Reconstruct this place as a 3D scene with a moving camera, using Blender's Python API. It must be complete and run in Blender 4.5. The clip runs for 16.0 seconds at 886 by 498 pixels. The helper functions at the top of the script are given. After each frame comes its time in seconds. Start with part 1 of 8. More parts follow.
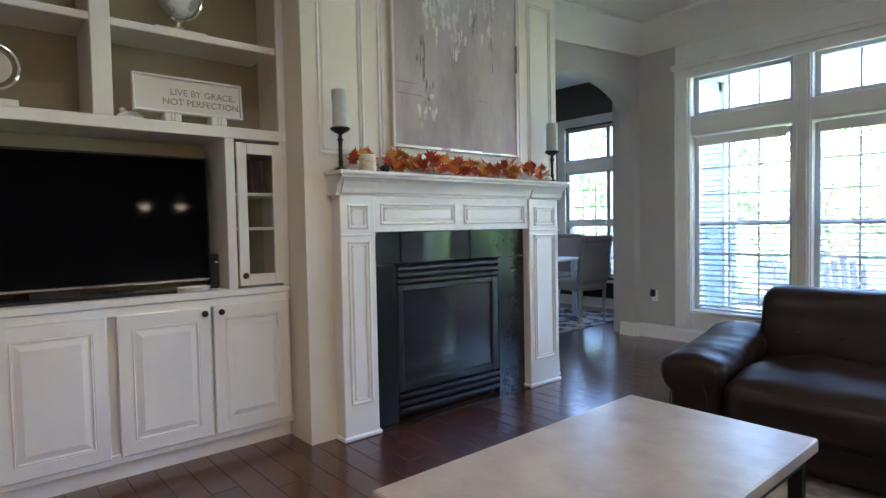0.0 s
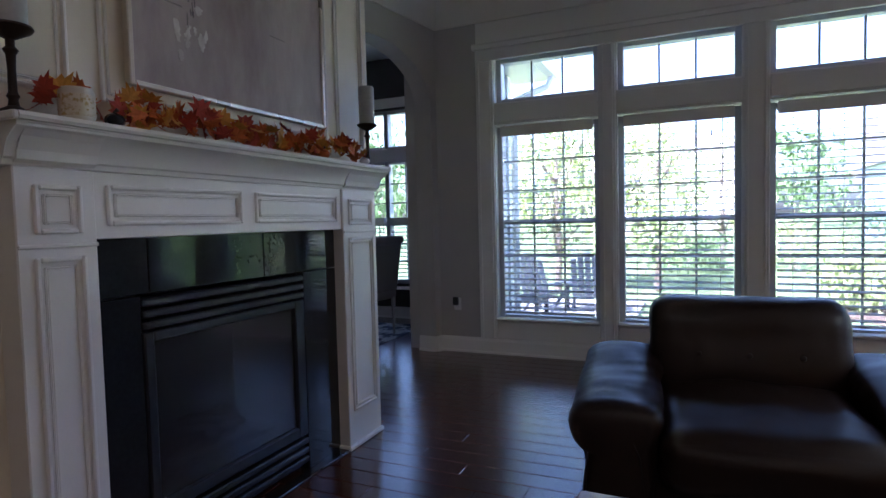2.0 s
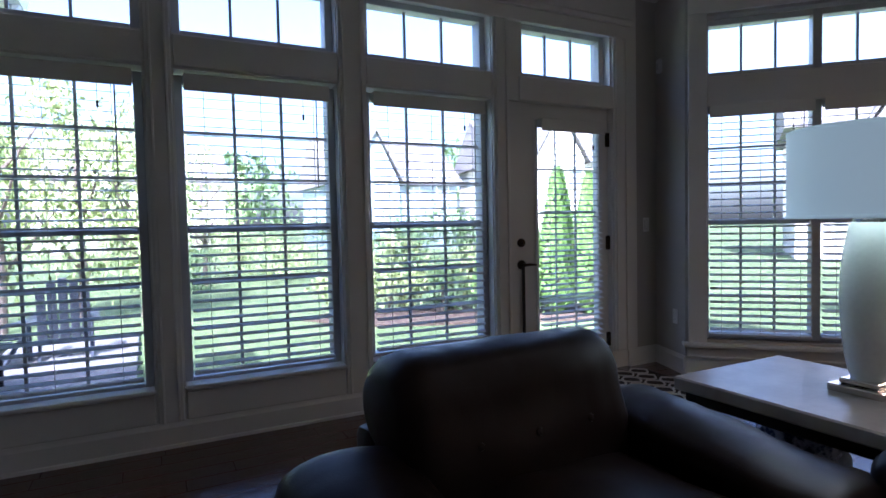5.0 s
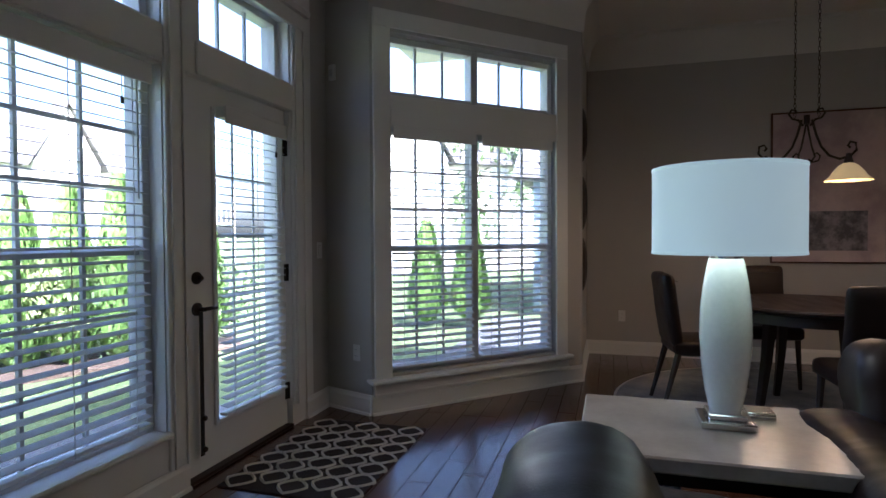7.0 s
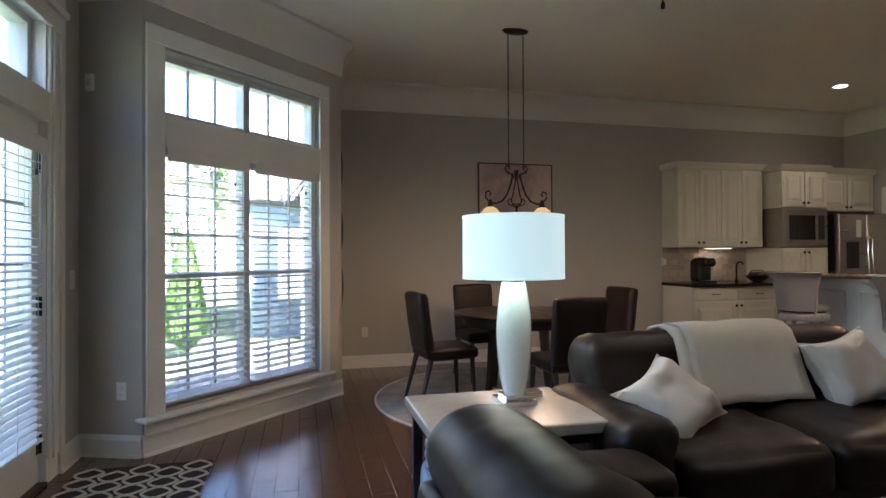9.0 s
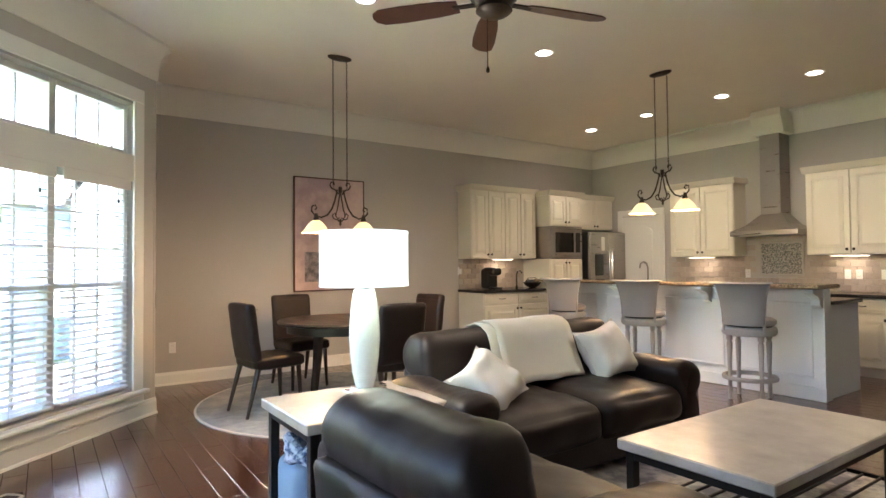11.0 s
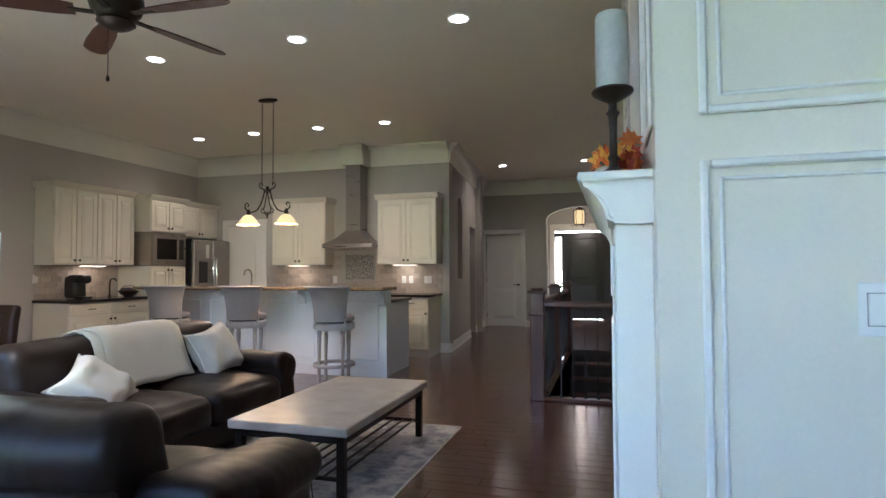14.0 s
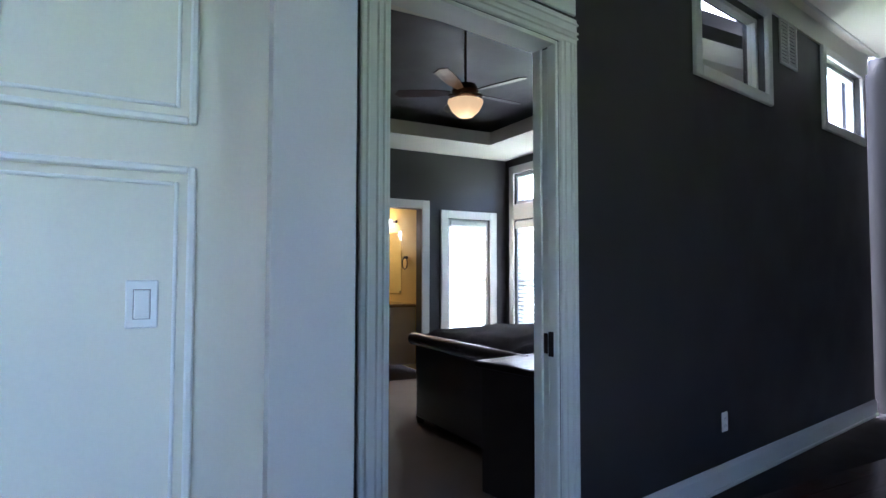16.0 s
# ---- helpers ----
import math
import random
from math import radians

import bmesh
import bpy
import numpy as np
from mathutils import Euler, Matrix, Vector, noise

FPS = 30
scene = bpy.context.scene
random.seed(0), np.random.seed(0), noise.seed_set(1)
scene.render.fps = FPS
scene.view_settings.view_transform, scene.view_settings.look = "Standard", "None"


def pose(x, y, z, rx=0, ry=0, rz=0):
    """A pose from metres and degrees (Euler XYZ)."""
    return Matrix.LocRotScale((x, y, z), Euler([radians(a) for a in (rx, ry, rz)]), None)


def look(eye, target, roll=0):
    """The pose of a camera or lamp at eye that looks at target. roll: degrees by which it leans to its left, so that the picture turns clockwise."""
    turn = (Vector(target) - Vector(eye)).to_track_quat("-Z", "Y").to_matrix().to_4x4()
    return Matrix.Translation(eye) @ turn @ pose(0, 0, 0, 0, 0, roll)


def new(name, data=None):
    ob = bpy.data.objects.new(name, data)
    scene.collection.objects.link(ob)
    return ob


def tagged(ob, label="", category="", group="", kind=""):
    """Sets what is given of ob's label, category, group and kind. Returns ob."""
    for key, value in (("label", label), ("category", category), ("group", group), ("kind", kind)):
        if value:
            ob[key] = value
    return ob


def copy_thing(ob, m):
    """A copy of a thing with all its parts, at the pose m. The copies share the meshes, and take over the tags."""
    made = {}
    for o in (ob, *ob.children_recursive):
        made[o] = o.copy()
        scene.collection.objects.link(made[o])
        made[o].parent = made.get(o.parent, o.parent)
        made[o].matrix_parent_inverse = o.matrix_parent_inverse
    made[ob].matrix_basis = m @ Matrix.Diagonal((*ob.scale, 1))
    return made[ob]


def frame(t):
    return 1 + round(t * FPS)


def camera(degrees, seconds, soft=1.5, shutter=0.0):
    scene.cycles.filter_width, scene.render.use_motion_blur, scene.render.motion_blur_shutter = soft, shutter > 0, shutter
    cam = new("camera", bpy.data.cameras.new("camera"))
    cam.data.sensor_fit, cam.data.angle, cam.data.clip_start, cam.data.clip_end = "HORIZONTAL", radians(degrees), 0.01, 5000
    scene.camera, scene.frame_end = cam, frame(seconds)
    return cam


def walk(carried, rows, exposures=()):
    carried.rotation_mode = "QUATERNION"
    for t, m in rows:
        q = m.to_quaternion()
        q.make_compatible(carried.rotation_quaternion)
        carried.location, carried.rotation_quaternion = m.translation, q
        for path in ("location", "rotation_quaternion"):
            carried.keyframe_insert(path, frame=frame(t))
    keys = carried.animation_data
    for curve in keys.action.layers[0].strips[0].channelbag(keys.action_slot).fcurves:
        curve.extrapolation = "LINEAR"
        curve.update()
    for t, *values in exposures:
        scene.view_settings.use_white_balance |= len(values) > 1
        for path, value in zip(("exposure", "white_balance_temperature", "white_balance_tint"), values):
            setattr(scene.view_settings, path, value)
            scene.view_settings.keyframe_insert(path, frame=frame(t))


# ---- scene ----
cam = camera(75.5, 16.0)

PATH = [
    (0, (-0.301, -0.045, 1.202), (-1.825, 1.249, 1.123), -1.1),
    (0.5, (-0.58, 0.116, 1.195), (-2.021, 1.501, 1.119), -1.3),
    (1, (-0.848, 0.238, 1.178), (-2.148, 1.756, 1.096), -1.3),
    (1.5, (-1.125, 0.391, 1.187), (-2.126, 2.12, 1.089), -1.3),
    (2, (-1.403, 0.623, 1.206), (-2.208, 2.451, 1.108), -1.4),
    (2.5, (-1.71, 0.817, 1.197), (-2.293, 2.728, 1.098), -1.4),
    (3, (-1.921, 1.077, 1.194), (-2.214, 3.053, 1.092), -1.3),
    (3.5, (-2.07, 1.352, 1.188), (-2.136, 3.349, 1.09), -1.2),
    (4, (-2.106, 1.552, 1.171), (-1.842, 3.532, 1.086), -1.1),
    (4.5, (-2.095, 1.819, 1.173), (-1.517, 3.732, 1.088), -1.2),
    (5, (-2.134, 2.077, 1.179), (-1.217, 3.851, 1.092), -1.2),
    (5.2, (-2.159, 2.208, 1.188), (-1.078, 3.888, 1.102), -1.1),
    (7.3, (-2.155, 3.611, 1.239), (-0.191, 3.988, 1.207), -0.3),
    (7.5, (-2.166, 3.673, 1.236), (-0.182, 3.924, 1.214), -0.3),
    (8, (-2.247, 3.848, 1.241), (-0.249, 3.76, 1.238), -0.2),
    (8.5, (-2.366, 3.958, 1.269), (-0.389, 3.655, 1.278), -0.3),
    (9, (-2.548, 4.077, 1.286), (-0.607, 3.598, 1.305), -0.3),
    (9.5, (-2.67, 4.214, 1.313), (-0.774, 3.578, 1.339), -0.3),
    (10, (-2.741, 4.297, 1.305), (-0.927, 3.456, 1.337), -0.3),
    (10.2, (-2.732, 4.333, 1.296), (-0.957, 3.412, 1.333), -0.3),
    (12.3, (-2.92, 4.795, 1.278), (-1.583, 3.309, 1.342), -0.5),
    (12.5, (-2.897, 4.807, 1.268), (-1.645, 3.249, 1.334), -0.4),
    (13, (-2.92, 4.829, 1.272), (-1.839, 3.148, 1.338), -0.5),
    (13.5, (-2.967, 4.885, 1.285), (-2.047, 3.11, 1.349), -0.5),
    (14, (-3.071, 5.013, 1.269), (-2.5, 3.097, 1.342), -0.3),
    (14.5, (-3.165, 5.059, 1.259), (-3.077, 3.062, 1.337), -0.0),
    (15, (-3.291, 5.071, 1.256), (-3.615, 3.099, 1.334), -0.1),
    (15.5, (-3.442, 5.111, 1.253), (-4.149, 3.242, 1.338), -0.1),
    (16, (-3.586, 5.135, 1.253), (-4.536, 3.377, 1.341), 0.1),
]
walk(cam, [(t, look(eye, target, roll)) for t, eye, target, roll in PATH], [(0, 4.75, 5200, 18), (1.0, 4.0, 5100, 23), (2.0, 3.15, 5100, 29), (3.5, 2.4, 5000, 29), (5.0, 2.45, 5050, 27), (7.5, 2.9, 5400, 22), (8.5, 3.3, 5500, 20), (9.0, 3.75, 5600, 19), (10.0, 4.65, 5850, 17), (12.5, 5.15, 6050, 19), (13.0, 5.15, 5950, 19), (13.5, 4.95, 5750, 18), (14.5, 4.1, 4850, 18), (15.0, 3.65, 4800, 20), (15.5, 3.4, 4750, 22), (16.0, 4.35, 4950, 21)])

# world and sun: clear day, the sun stands behind the house
world = bpy.data.worlds.new("world")
scene.world = world
world.use_nodes = True
_nt = world.node_tree
_sky = _nt.nodes.new("ShaderNodeTexSky")
_sky.sky_type = "NISHITA"
_sky.sun_disc = False
_sky.sun_elevation = radians(46)
_sky.sun_rotation = radians(215)
_sky.dust_density = 5.0
_nt.links.new(_sky.outputs[0], _nt.nodes["Background"].inputs[0])
_nt.nodes["Background"].inputs[1].default_value = 0.15
sun = new("sun", bpy.data.lights.new("sun", "SUN"))
sun.data.energy, sun.data.angle, sun.data.color = 5.0, radians(0.5), (1.0, 0.95, 0.88)
sun.matrix_world = look((-6.0, -8.6, 10.6), (0, 0, 0))


def lamp(kind, m, power, color, size=0.1, spot=None, blend=0.6):
    ob = new("lamp_light", bpy.data.lights.new("lamp_light", kind))
    ob.data.energy, ob.data.color = power, color
    if kind == "AREA":
        ob.data.size = size
    else:
        ob.data.shadow_soft_size = size
    if spot:
        ob.data.spot_size, ob.data.spot_blend = radians(spot), blend
    ob.matrix_world = m
    return ob


WARM = (1.0, 0.80, 0.55)
LAMP_W, CAN_W, PEND_W, UC_W, FOYER_W, BED_W, BATH_W = 0.8, 1.45, 0.95, 0.04, 0.8, 0.12, 1.1

# ---- materials ----


def mat(name, col, rough=0.5, metal=0.0, var=0.06, scale=3.0, fine=60.0, bump=0.0, coat=0.0, stretch=(1, 1, 1), rnd=0.0, sheen=0.0):
    m = bpy.data.materials.new(name)
    m.use_nodes = True
    nt = m.node_tree
    b = nt.nodes["Principled BSDF"]
    tc = nt.nodes.new("ShaderNodeTexCoord")
    mp = nt.nodes.new("ShaderNodeMapping")
    mp.inputs["Scale"].default_value = stretch
    nt.links.new(tc.outputs["Object"], mp.inputs[0])
    n1, n2 = nt.nodes.new("ShaderNodeTexNoise"), nt.nodes.new("ShaderNodeTexNoise")
    n1.inputs["Scale"].default_value, n2.inputs["Scale"].default_value = scale, fine
    n1.inputs["Detail"].default_value = 4
    for n in (n1, n2):
        nt.links.new(mp.outputs[0], n.inputs["Vector"])
    add = nt.nodes.new("ShaderNodeMath")
    add.operation = "ADD"
    nt.links.new(n1.outputs[0], add.inputs[0])
    nt.links.new(n2.outputs[0], add.inputs[1])
    src = add.outputs[0]
    if rnd:
        oi = nt.nodes.new("ShaderNodeObjectInfo")
        ml = nt.nodes.new("ShaderNodeMath")
        ml.operation = "MULTIPLY_ADD"
        ml.inputs[1].default_value = rnd
        nt.links.new(oi.outputs["Random"], ml.inputs[0])
        nt.links.new(src, ml.inputs[2])
        src = ml.outputs[0]
    mr = nt.nodes.new("ShaderNodeMapRange")
    mr.inputs[1].default_value, mr.inputs[2].default_value = 0.55, 1.45 + rnd
    mr.inputs[3].default_value, mr.inputs[4].default_value = 1 - var, 1 + var
    nt.links.new(src, mr.inputs[0])
    mx = nt.nodes.new("ShaderNodeVectorMath")
    mx.operation = "SCALE"
    mx.inputs[0].default_value = col
    nt.links.new(mr.outputs[0], mx.inputs["Scale"])
    nt.links.new(mx.outputs[0], b.inputs["Base Color"])
    b.inputs["Metallic"].default_value = metal
    r2 = nt.nodes.new("ShaderNodeMapRange")
    r2.inputs[1].default_value, r2.inputs[2].default_value = 0.3, 0.7
    r2.inputs[3].default_value, r2.inputs[4].default_value = max(0.02, rough - 0.06), min(1, rough + 0.06)
    nt.links.new(n1.outputs[0], r2.inputs[0])
    nt.links.new(r2.outputs[0], b.inputs["Roughness"])
    b.inputs["Coat Weight"].default_value = coat
    b.inputs["Sheen Weight"].default_value = sheen
    if bump:
        bp = nt.nodes.new("ShaderNodeBump")
        bp.inputs["Strength"].default_value = bump
        bp.inputs["Distance"].default_value = 0.01
        nt.links.new(add.outputs[0], bp.inputs["Height"])
        nt.links.new(bp.outputs[0], b.inputs["Normal"])
    return m


def mixed(name, c0, c1, scale, lo=0.42, hi=0.58, rough=0.7, detail=6, bump=0.0, stretch=(1, 1, 1), c2=None, metal=0.0):
    """Two or three colours mixed by noise, for stone, rugs, paintings and foliage."""
    m = bpy.data.materials.new(name)
    m.use_nodes = True
    nt = m.node_tree
    b = nt.nodes["Principled BSDF"]
    tc = nt.nodes.new("ShaderNodeTexCoord")
    mp = nt.nodes.new("ShaderNodeMapping")
    mp.inputs["Scale"].default_value = stretch
    nt.links.new(tc.outputs["Object"], mp.inputs[0])
    n = nt.nodes.new("ShaderNodeTexNoise")
    n.inputs["Scale"].default_value, n.inputs["Detail"].default_value = scale, detail
    n.inputs["Roughness"].default_value = 0.65
    nt.links.new(mp.outputs[0], n.inputs["Vector"])
    cr = nt.nodes.new("ShaderNodeValToRGB")
    cr.color_ramp.elements[0].position, cr.color_ramp.elements[1].position = lo, hi
    cr.color_ramp.elements[0].color, cr.color_ramp.elements[1].color = (*c0, 1), (*c1, 1)
    if c2:
        cr.color_ramp.elements.new(min(0.98, hi + 0.12)).color = (*c2, 1)
    nt.links.new(n.outputs[0], cr.inputs[0])
    nt.links.new(cr.outputs[0], b.inputs["Base Color"])
    b.inputs["Roughness"].default_value, b.inputs["Metallic"].default_value = rough, metal
    if bump:
        bp = nt.nodes.new("ShaderNodeBump")
        bp.inputs["Strength"].default_value, bp.inputs["Distance"].default_value = bump, 0.01
        nt.links.new(n.outputs[0], bp.inputs["Height"])
        nt.links.new(bp.outputs[0], b.inputs["Normal"])
    return m


def glow(name, col, strength):
    m = bpy.data.materials.new(name)
    m.use_nodes = True
    b = m.node_tree.nodes["Principled BSDF"]
    b.inputs["Base Color"].default_value = (*[min(1, c) * 0.8 for c in col], 1)
    b.inputs["Emission Color"].default_value = (*col, 1)
    b.inputs["Emission Strength"].default_value = strength
    return m


def clear(name, tint=(1, 1, 1), rough=0.0):
    """Thin window glass: mostly see-through, a little mirror at glancing angles."""
    m = bpy.data.materials.new(name)
    m.use_nodes = True
    nt = m.node_tree
    nt.nodes.remove(nt.nodes["Principled BSDF"])
    t, g, x, f = (nt.nodes.new(k) for k in ("ShaderNodeBsdfTransparent", "ShaderNodeBsdfGlossy", "ShaderNodeMixShader", "ShaderNodeLayerWeight"))
    t.inputs[0].default_value = (*tint, 1)
    g.inputs["Roughness"].default_value = rough
    f.inputs[0].default_value = 0.5
    pw, ma = nt.nodes.new("ShaderNodeMath"), nt.nodes.new("ShaderNodeMath")
    pw.operation, ma.operation = "POWER", "MULTIPLY_ADD"
    pw.inputs[1].default_value = 5.0
    ma.inputs[1].default_value, ma.inputs[2].default_value = 0.6, 0.03
    nt.links.new(f.outputs["Facing"], pw.inputs[0])
    nt.links.new(pw.outputs[0], ma.inputs[0])
    nt.links.new(ma.outputs[0], x.inputs[0])
    nt.links.new(t.outputs[0], x.inputs[1])
    nt.links.new(g.outputs[0], x.inputs[2])
    nt.links.new(x.outputs[0], nt.nodes["Material Output"].inputs[0])
    return m


M = {}
M["wall"] = mat("greige_paint", (0.47, 0.44, 0.40), 0.75, var=0.03, bump=0.04, fine=180)
M["dark"] = mat("charcoal_paint", (0.046, 0.042, 0.039), 0.46, var=0.05, bump=0.05, fine=180)
M["trim"] = mat("white_trim_paint", (0.78, 0.76, 0.71), 0.35, var=0.025, bump=0.02, fine=120)
M["cream"] = mat("cream_cabinet_paint", (0.74, 0.69, 0.57), 0.38, var=0.03, bump=0.02, fine=120)
M["ceil"] = mat("ceiling_paint", (0.86, 0.81, 0.70), 0.85, var=0.03, bump=0.05, fine=150)
M["crown"] = mat("crown_paint", (0.76, 0.73, 0.65), 0.45, var=0.02)
M["niche"] = mat("taupe_paint", (0.37, 0.33, 0.21), 0.8, var=0.04, bump=0.03, fine=150)
M["plank"] = mat("dark_hardwood", (0.080, 0.025, 0.012), 0.17, var=0.35, scale=2.5, fine=26, bump=0.07, coat=0.5, stretch=(0.6, 7, 7), rnd=0.5)
M["plank"].node_tree.nodes["Principled BSDF"].inputs["Coat Roughness"].default_value = 0.26
M["gap"] = mat("plank_joint", (0.012, 0.006, 0.005), 0.8)
M["leather"] = mat("dark_leather", (0.0170, 0.0100, 0.0078), 0.41, var=0.25, scale=9, fine=240, bump=0.09)
M["leather"].node_tree.nodes["Principled BSDF"].inputs["Specular IOR Level"].default_value = 0.30
M["seam"] = mat("leather_seam", (0.012, 0.008, 0.007), 0.5)
M["travertine"] = mixed("travertine", (0.36, 0.30, 0.24), (0.52, 0.46, 0.39), 4.5, 0.34, 0.66, 0.28, bump=0.03, c2=(0.44, 0.38, 0.31))
M["iron"] = mat("dark_iron", (0.018, 0.015, 0.013), 0.45, metal=0.4, var=0.15, bump=0.05)
M["bronze"] = mat("aged_bronze", (0.035, 0.024, 0.017), 0.45, metal=0.6, var=0.25, scale=12)
M["darkwood"] = mat("espresso_wood", (0.022, 0.013, 0.010), 0.35, var=0.3, fine=30, stretch=(1, 6, 6), bump=0.04)
M["cherry"] = mat("stained_wood", (0.075, 0.026, 0.014), 0.35, var=0.3, fine=30, stretch=(6, 6, 0.8), bump=0.04)
M["shade"] = glow("lit_linen_shade", (0.80, 1.0, 0.90), 0.05)
M["ceramic"] = mat("white_marbled_ceramic", (0.80, 0.81, 0.77), 0.2, var=0.06, scale=9, coat=0.4)
M["chrome"] = mat("chrome", (0.75, 0.75, 0.75), 0.12, metal=1.0)
M["steel"] = mat("brushed_steel", (0.34, 0.31, 0.285), 0.32, metal=0.9, var=0.08, fine=90, stretch=(1, 1, 12))
M["blackglass"] = mat("black_glass", (0.006, 0.006, 0.007), 0.06)
M["screen"] = mat("television_screen", (0.004, 0.004, 0.005), 0.085)
M["screen"].node_tree.nodes["Principled BSDF"].inputs["Specular IOR Level"].default_value = 0.03
M["screen"].node_tree.links.remove(M["screen"].node_tree.nodes["Principled BSDF"].inputs["Roughness"].links[0])
M["screen"].node_tree.nodes["Principled BSDF"].inputs["Roughness"].default_value = 0.045
M["plastic"] = mat("black_plastic", (0.012, 0.012, 0.013), 0.35)
M["granite"] = mixed("dark_granite", (0.012, 0.011, 0.012), (0.07, 0.055, 0.045), 70, 0.5, 0.72, 0.12)
M["bargranite"] = mixed("gold_granite", (0.10, 0.075, 0.05), (0.38, 0.29, 0.19), 60, 0.42, 0.62, 0.12)
M["slate"] = mat("black_stone_tile", (0.018, 0.020, 0.022), 0.07, var=0.2, scale=6)
M["bulb"] = glow("lit_bulb", (1.0, 0.80, 0.50), 0.6)
M["canlens"] = glow("lit_downlight", (1.0, 0.90, 0.74), 1.0)
M["frost"] = glow("lit_frosted_glass", (1.0, 0.70, 0.30), 0.042)
M["amber"] = glow("lit_amber_bowl", (1.0, 0.62, 0.26), 0.04)
M["glass"] = clear("window_glass", (0.97, 0.99, 0.98))
M["blind"] = mat("white_blind_slat", (0.74, 0.74, 0.72), 0.5, var=0.03)
_nt = M["blind"].node_tree   # thin slats let some daylight through
_tr, _mx = _nt.nodes.new("ShaderNodeBsdfTranslucent"), _nt.nodes.new("ShaderNodeMixShader")
_tr.inputs[0].default_value = (0.80, 0.80, 0.78, 1)
_mx.inputs[0].default_value = 0.38
_nt.links.new(_nt.nodes["Principled BSDF"].outputs[0], _mx.inputs[1])
_nt.links.new(_tr.outputs[0], _mx.inputs[2])
_nt.links.new(_mx.outputs[0], _nt.nodes["Material Output"].inputs[0])
M["screen_mesh"] = clear("insect_screen", (0.78, 0.79, 0.81), 0.5)
M["fireclear"] = clear("fire_glass_reflection_haze", (0.35, 0.35, 0.36), 0.12)
_nt = M["fireclear"].node_tree   # grey diffuse share stands for window light reflected as haze
_df, _mx = _nt.nodes.new("ShaderNodeBsdfDiffuse"), _nt.nodes.new("ShaderNodeMixShader")
_df.inputs[0].default_value = (0.13, 0.13, 0.135, 1)
_mx.inputs[0].default_value = 0.20
_nt.nodes["Math.001"].inputs[2].default_value = 0.10
_nt.links.new(_nt.nodes["Mix Shader"].outputs[0], _mx.inputs[1])
_nt.links.new(_df.outputs[0], _mx.inputs[2])
_nt.links.new(_mx.outputs[0], _nt.nodes["Material Output"].inputs[0])
M["cord"] = mat("blind_cord", (0.6, 0.6, 0.57), 0.8)
M["vinyl"] = mat("window_frame_vinyl", (0.60, 0.60, 0.60), 0.45, var=0.03)
M["cloth"] = mat("cream_throw", (0.72, 0.67, 0.58), 0.95, var=0.08, fine=220, bump=0.5, sheen=0.3)
M["pillow"] = mat("ivory_linen", (0.70, 0.64, 0.56), 0.95, var=0.08, scale=8, fine=260, bump=0.3, sheen=0.2)
M["rug"] = mixed("distressed_rug", (0.23, 0.22, 0.235), (0.58, 0.54, 0.50), 5.5, 0.42, 0.58, 0.95, 9, 0.25, c2=(0.42, 0.37, 0.33))
M["ruground"] = mixed("faded_round_rug", (0.30, 0.30, 0.29), (0.46, 0.44, 0.40), 5.0, 0.40, 0.62, 0.95, 9, 0.25)
M["rugblue"] = mixed("blue_floral_rug", (0.05, 0.07, 0.11), (0.50, 0.50, 0.48), 5.0, 0.47, 0.54, 0.95, 3, 0.2)
M["matdark"] = mat("dark_brown_mat", (0.030, 0.020, 0.016), 0.95, fine=200, bump=0.3)
M["matline"] = mat("cream_mat_pattern", (0.55, 0.50, 0.42), 0.95, fine=200, bump=0.3)
M["stoolgrey"] = mat("grey_upholstery", (0.30, 0.29, 0.29), 0.9, var=0.08, fine=240, bump=0.25)
M["stoolwood"] = mat("greywash_wood", (0.40, 0.39, 0.38), 0.6, var=0.14, fine=40, stretch=(5, 5, 1))
M["brick"] = mat("tumbled_splash_tile", (0.40, 0.33, 0.27), 0.6, var=0.28, scale=14, bump=0.18, rnd=1.0)
M["grout"] = mat("tile_grout", (0.45, 0.41, 0.36), 0.9)
M["mosaic"] = mixed("pebble_mosaic", (0.10, 0.10, 0.09), (0.45, 0.42, 0.36), 55, 0.45, 0.55, 0.4, 2, 0.3)
M["island"] = mat("pale_island_paint", (0.72, 0.77, 0.80), 0.45, var=0.03)
M["leaf0"] = mat("orange_silk_leaf", (0.55, 0.14, 0.025), 0.7, var=0.35, scale=30, rnd=0.4)
M["leaf1"] = mat("yellow_silk_leaf", (0.62, 0.30, 0.04), 0.7, var=0.3, scale=30, rnd=0.4)
M["leaf2"] = mat("red_silk_leaf", (0.36, 0.045, 0.02), 0.7, var=0.35, scale=30, rnd=0.4)
M["speckle"] = mixed("speckled_gold_wrap", (0.70, 0.64, 0.50), (0.46, 0.33, 0.12), 60, 0.48, 0.60, 0.5, 3)
M["candle"] = mat("grey_mottled_wax", (0.44, 0.45, 0.42), 0.55, var=0.12, scale=18)
M["wax"] = mat("ivory_wax", (0.66, 0.62, 0.52), 0.5, var=0.08)
M["paper"] = mat("warm_white_board", (0.72, 0.70, 0.64), 0.7, var=0.02)
M["ink"] = mat("grey_lettering", (0.25, 0.23, 0.21), 0.8)
M["silver"] = mat("champagne_frame", (0.62, 0.56, 0.47), 0.3, metal=0.7)
M["plate"] = mat("white_switch_plastic", (0.78, 0.77, 0.74), 0.3, var=0.01)
M["bookred"] = mat("dark_red_book", (0.10, 0.02, 0.02), 0.6)
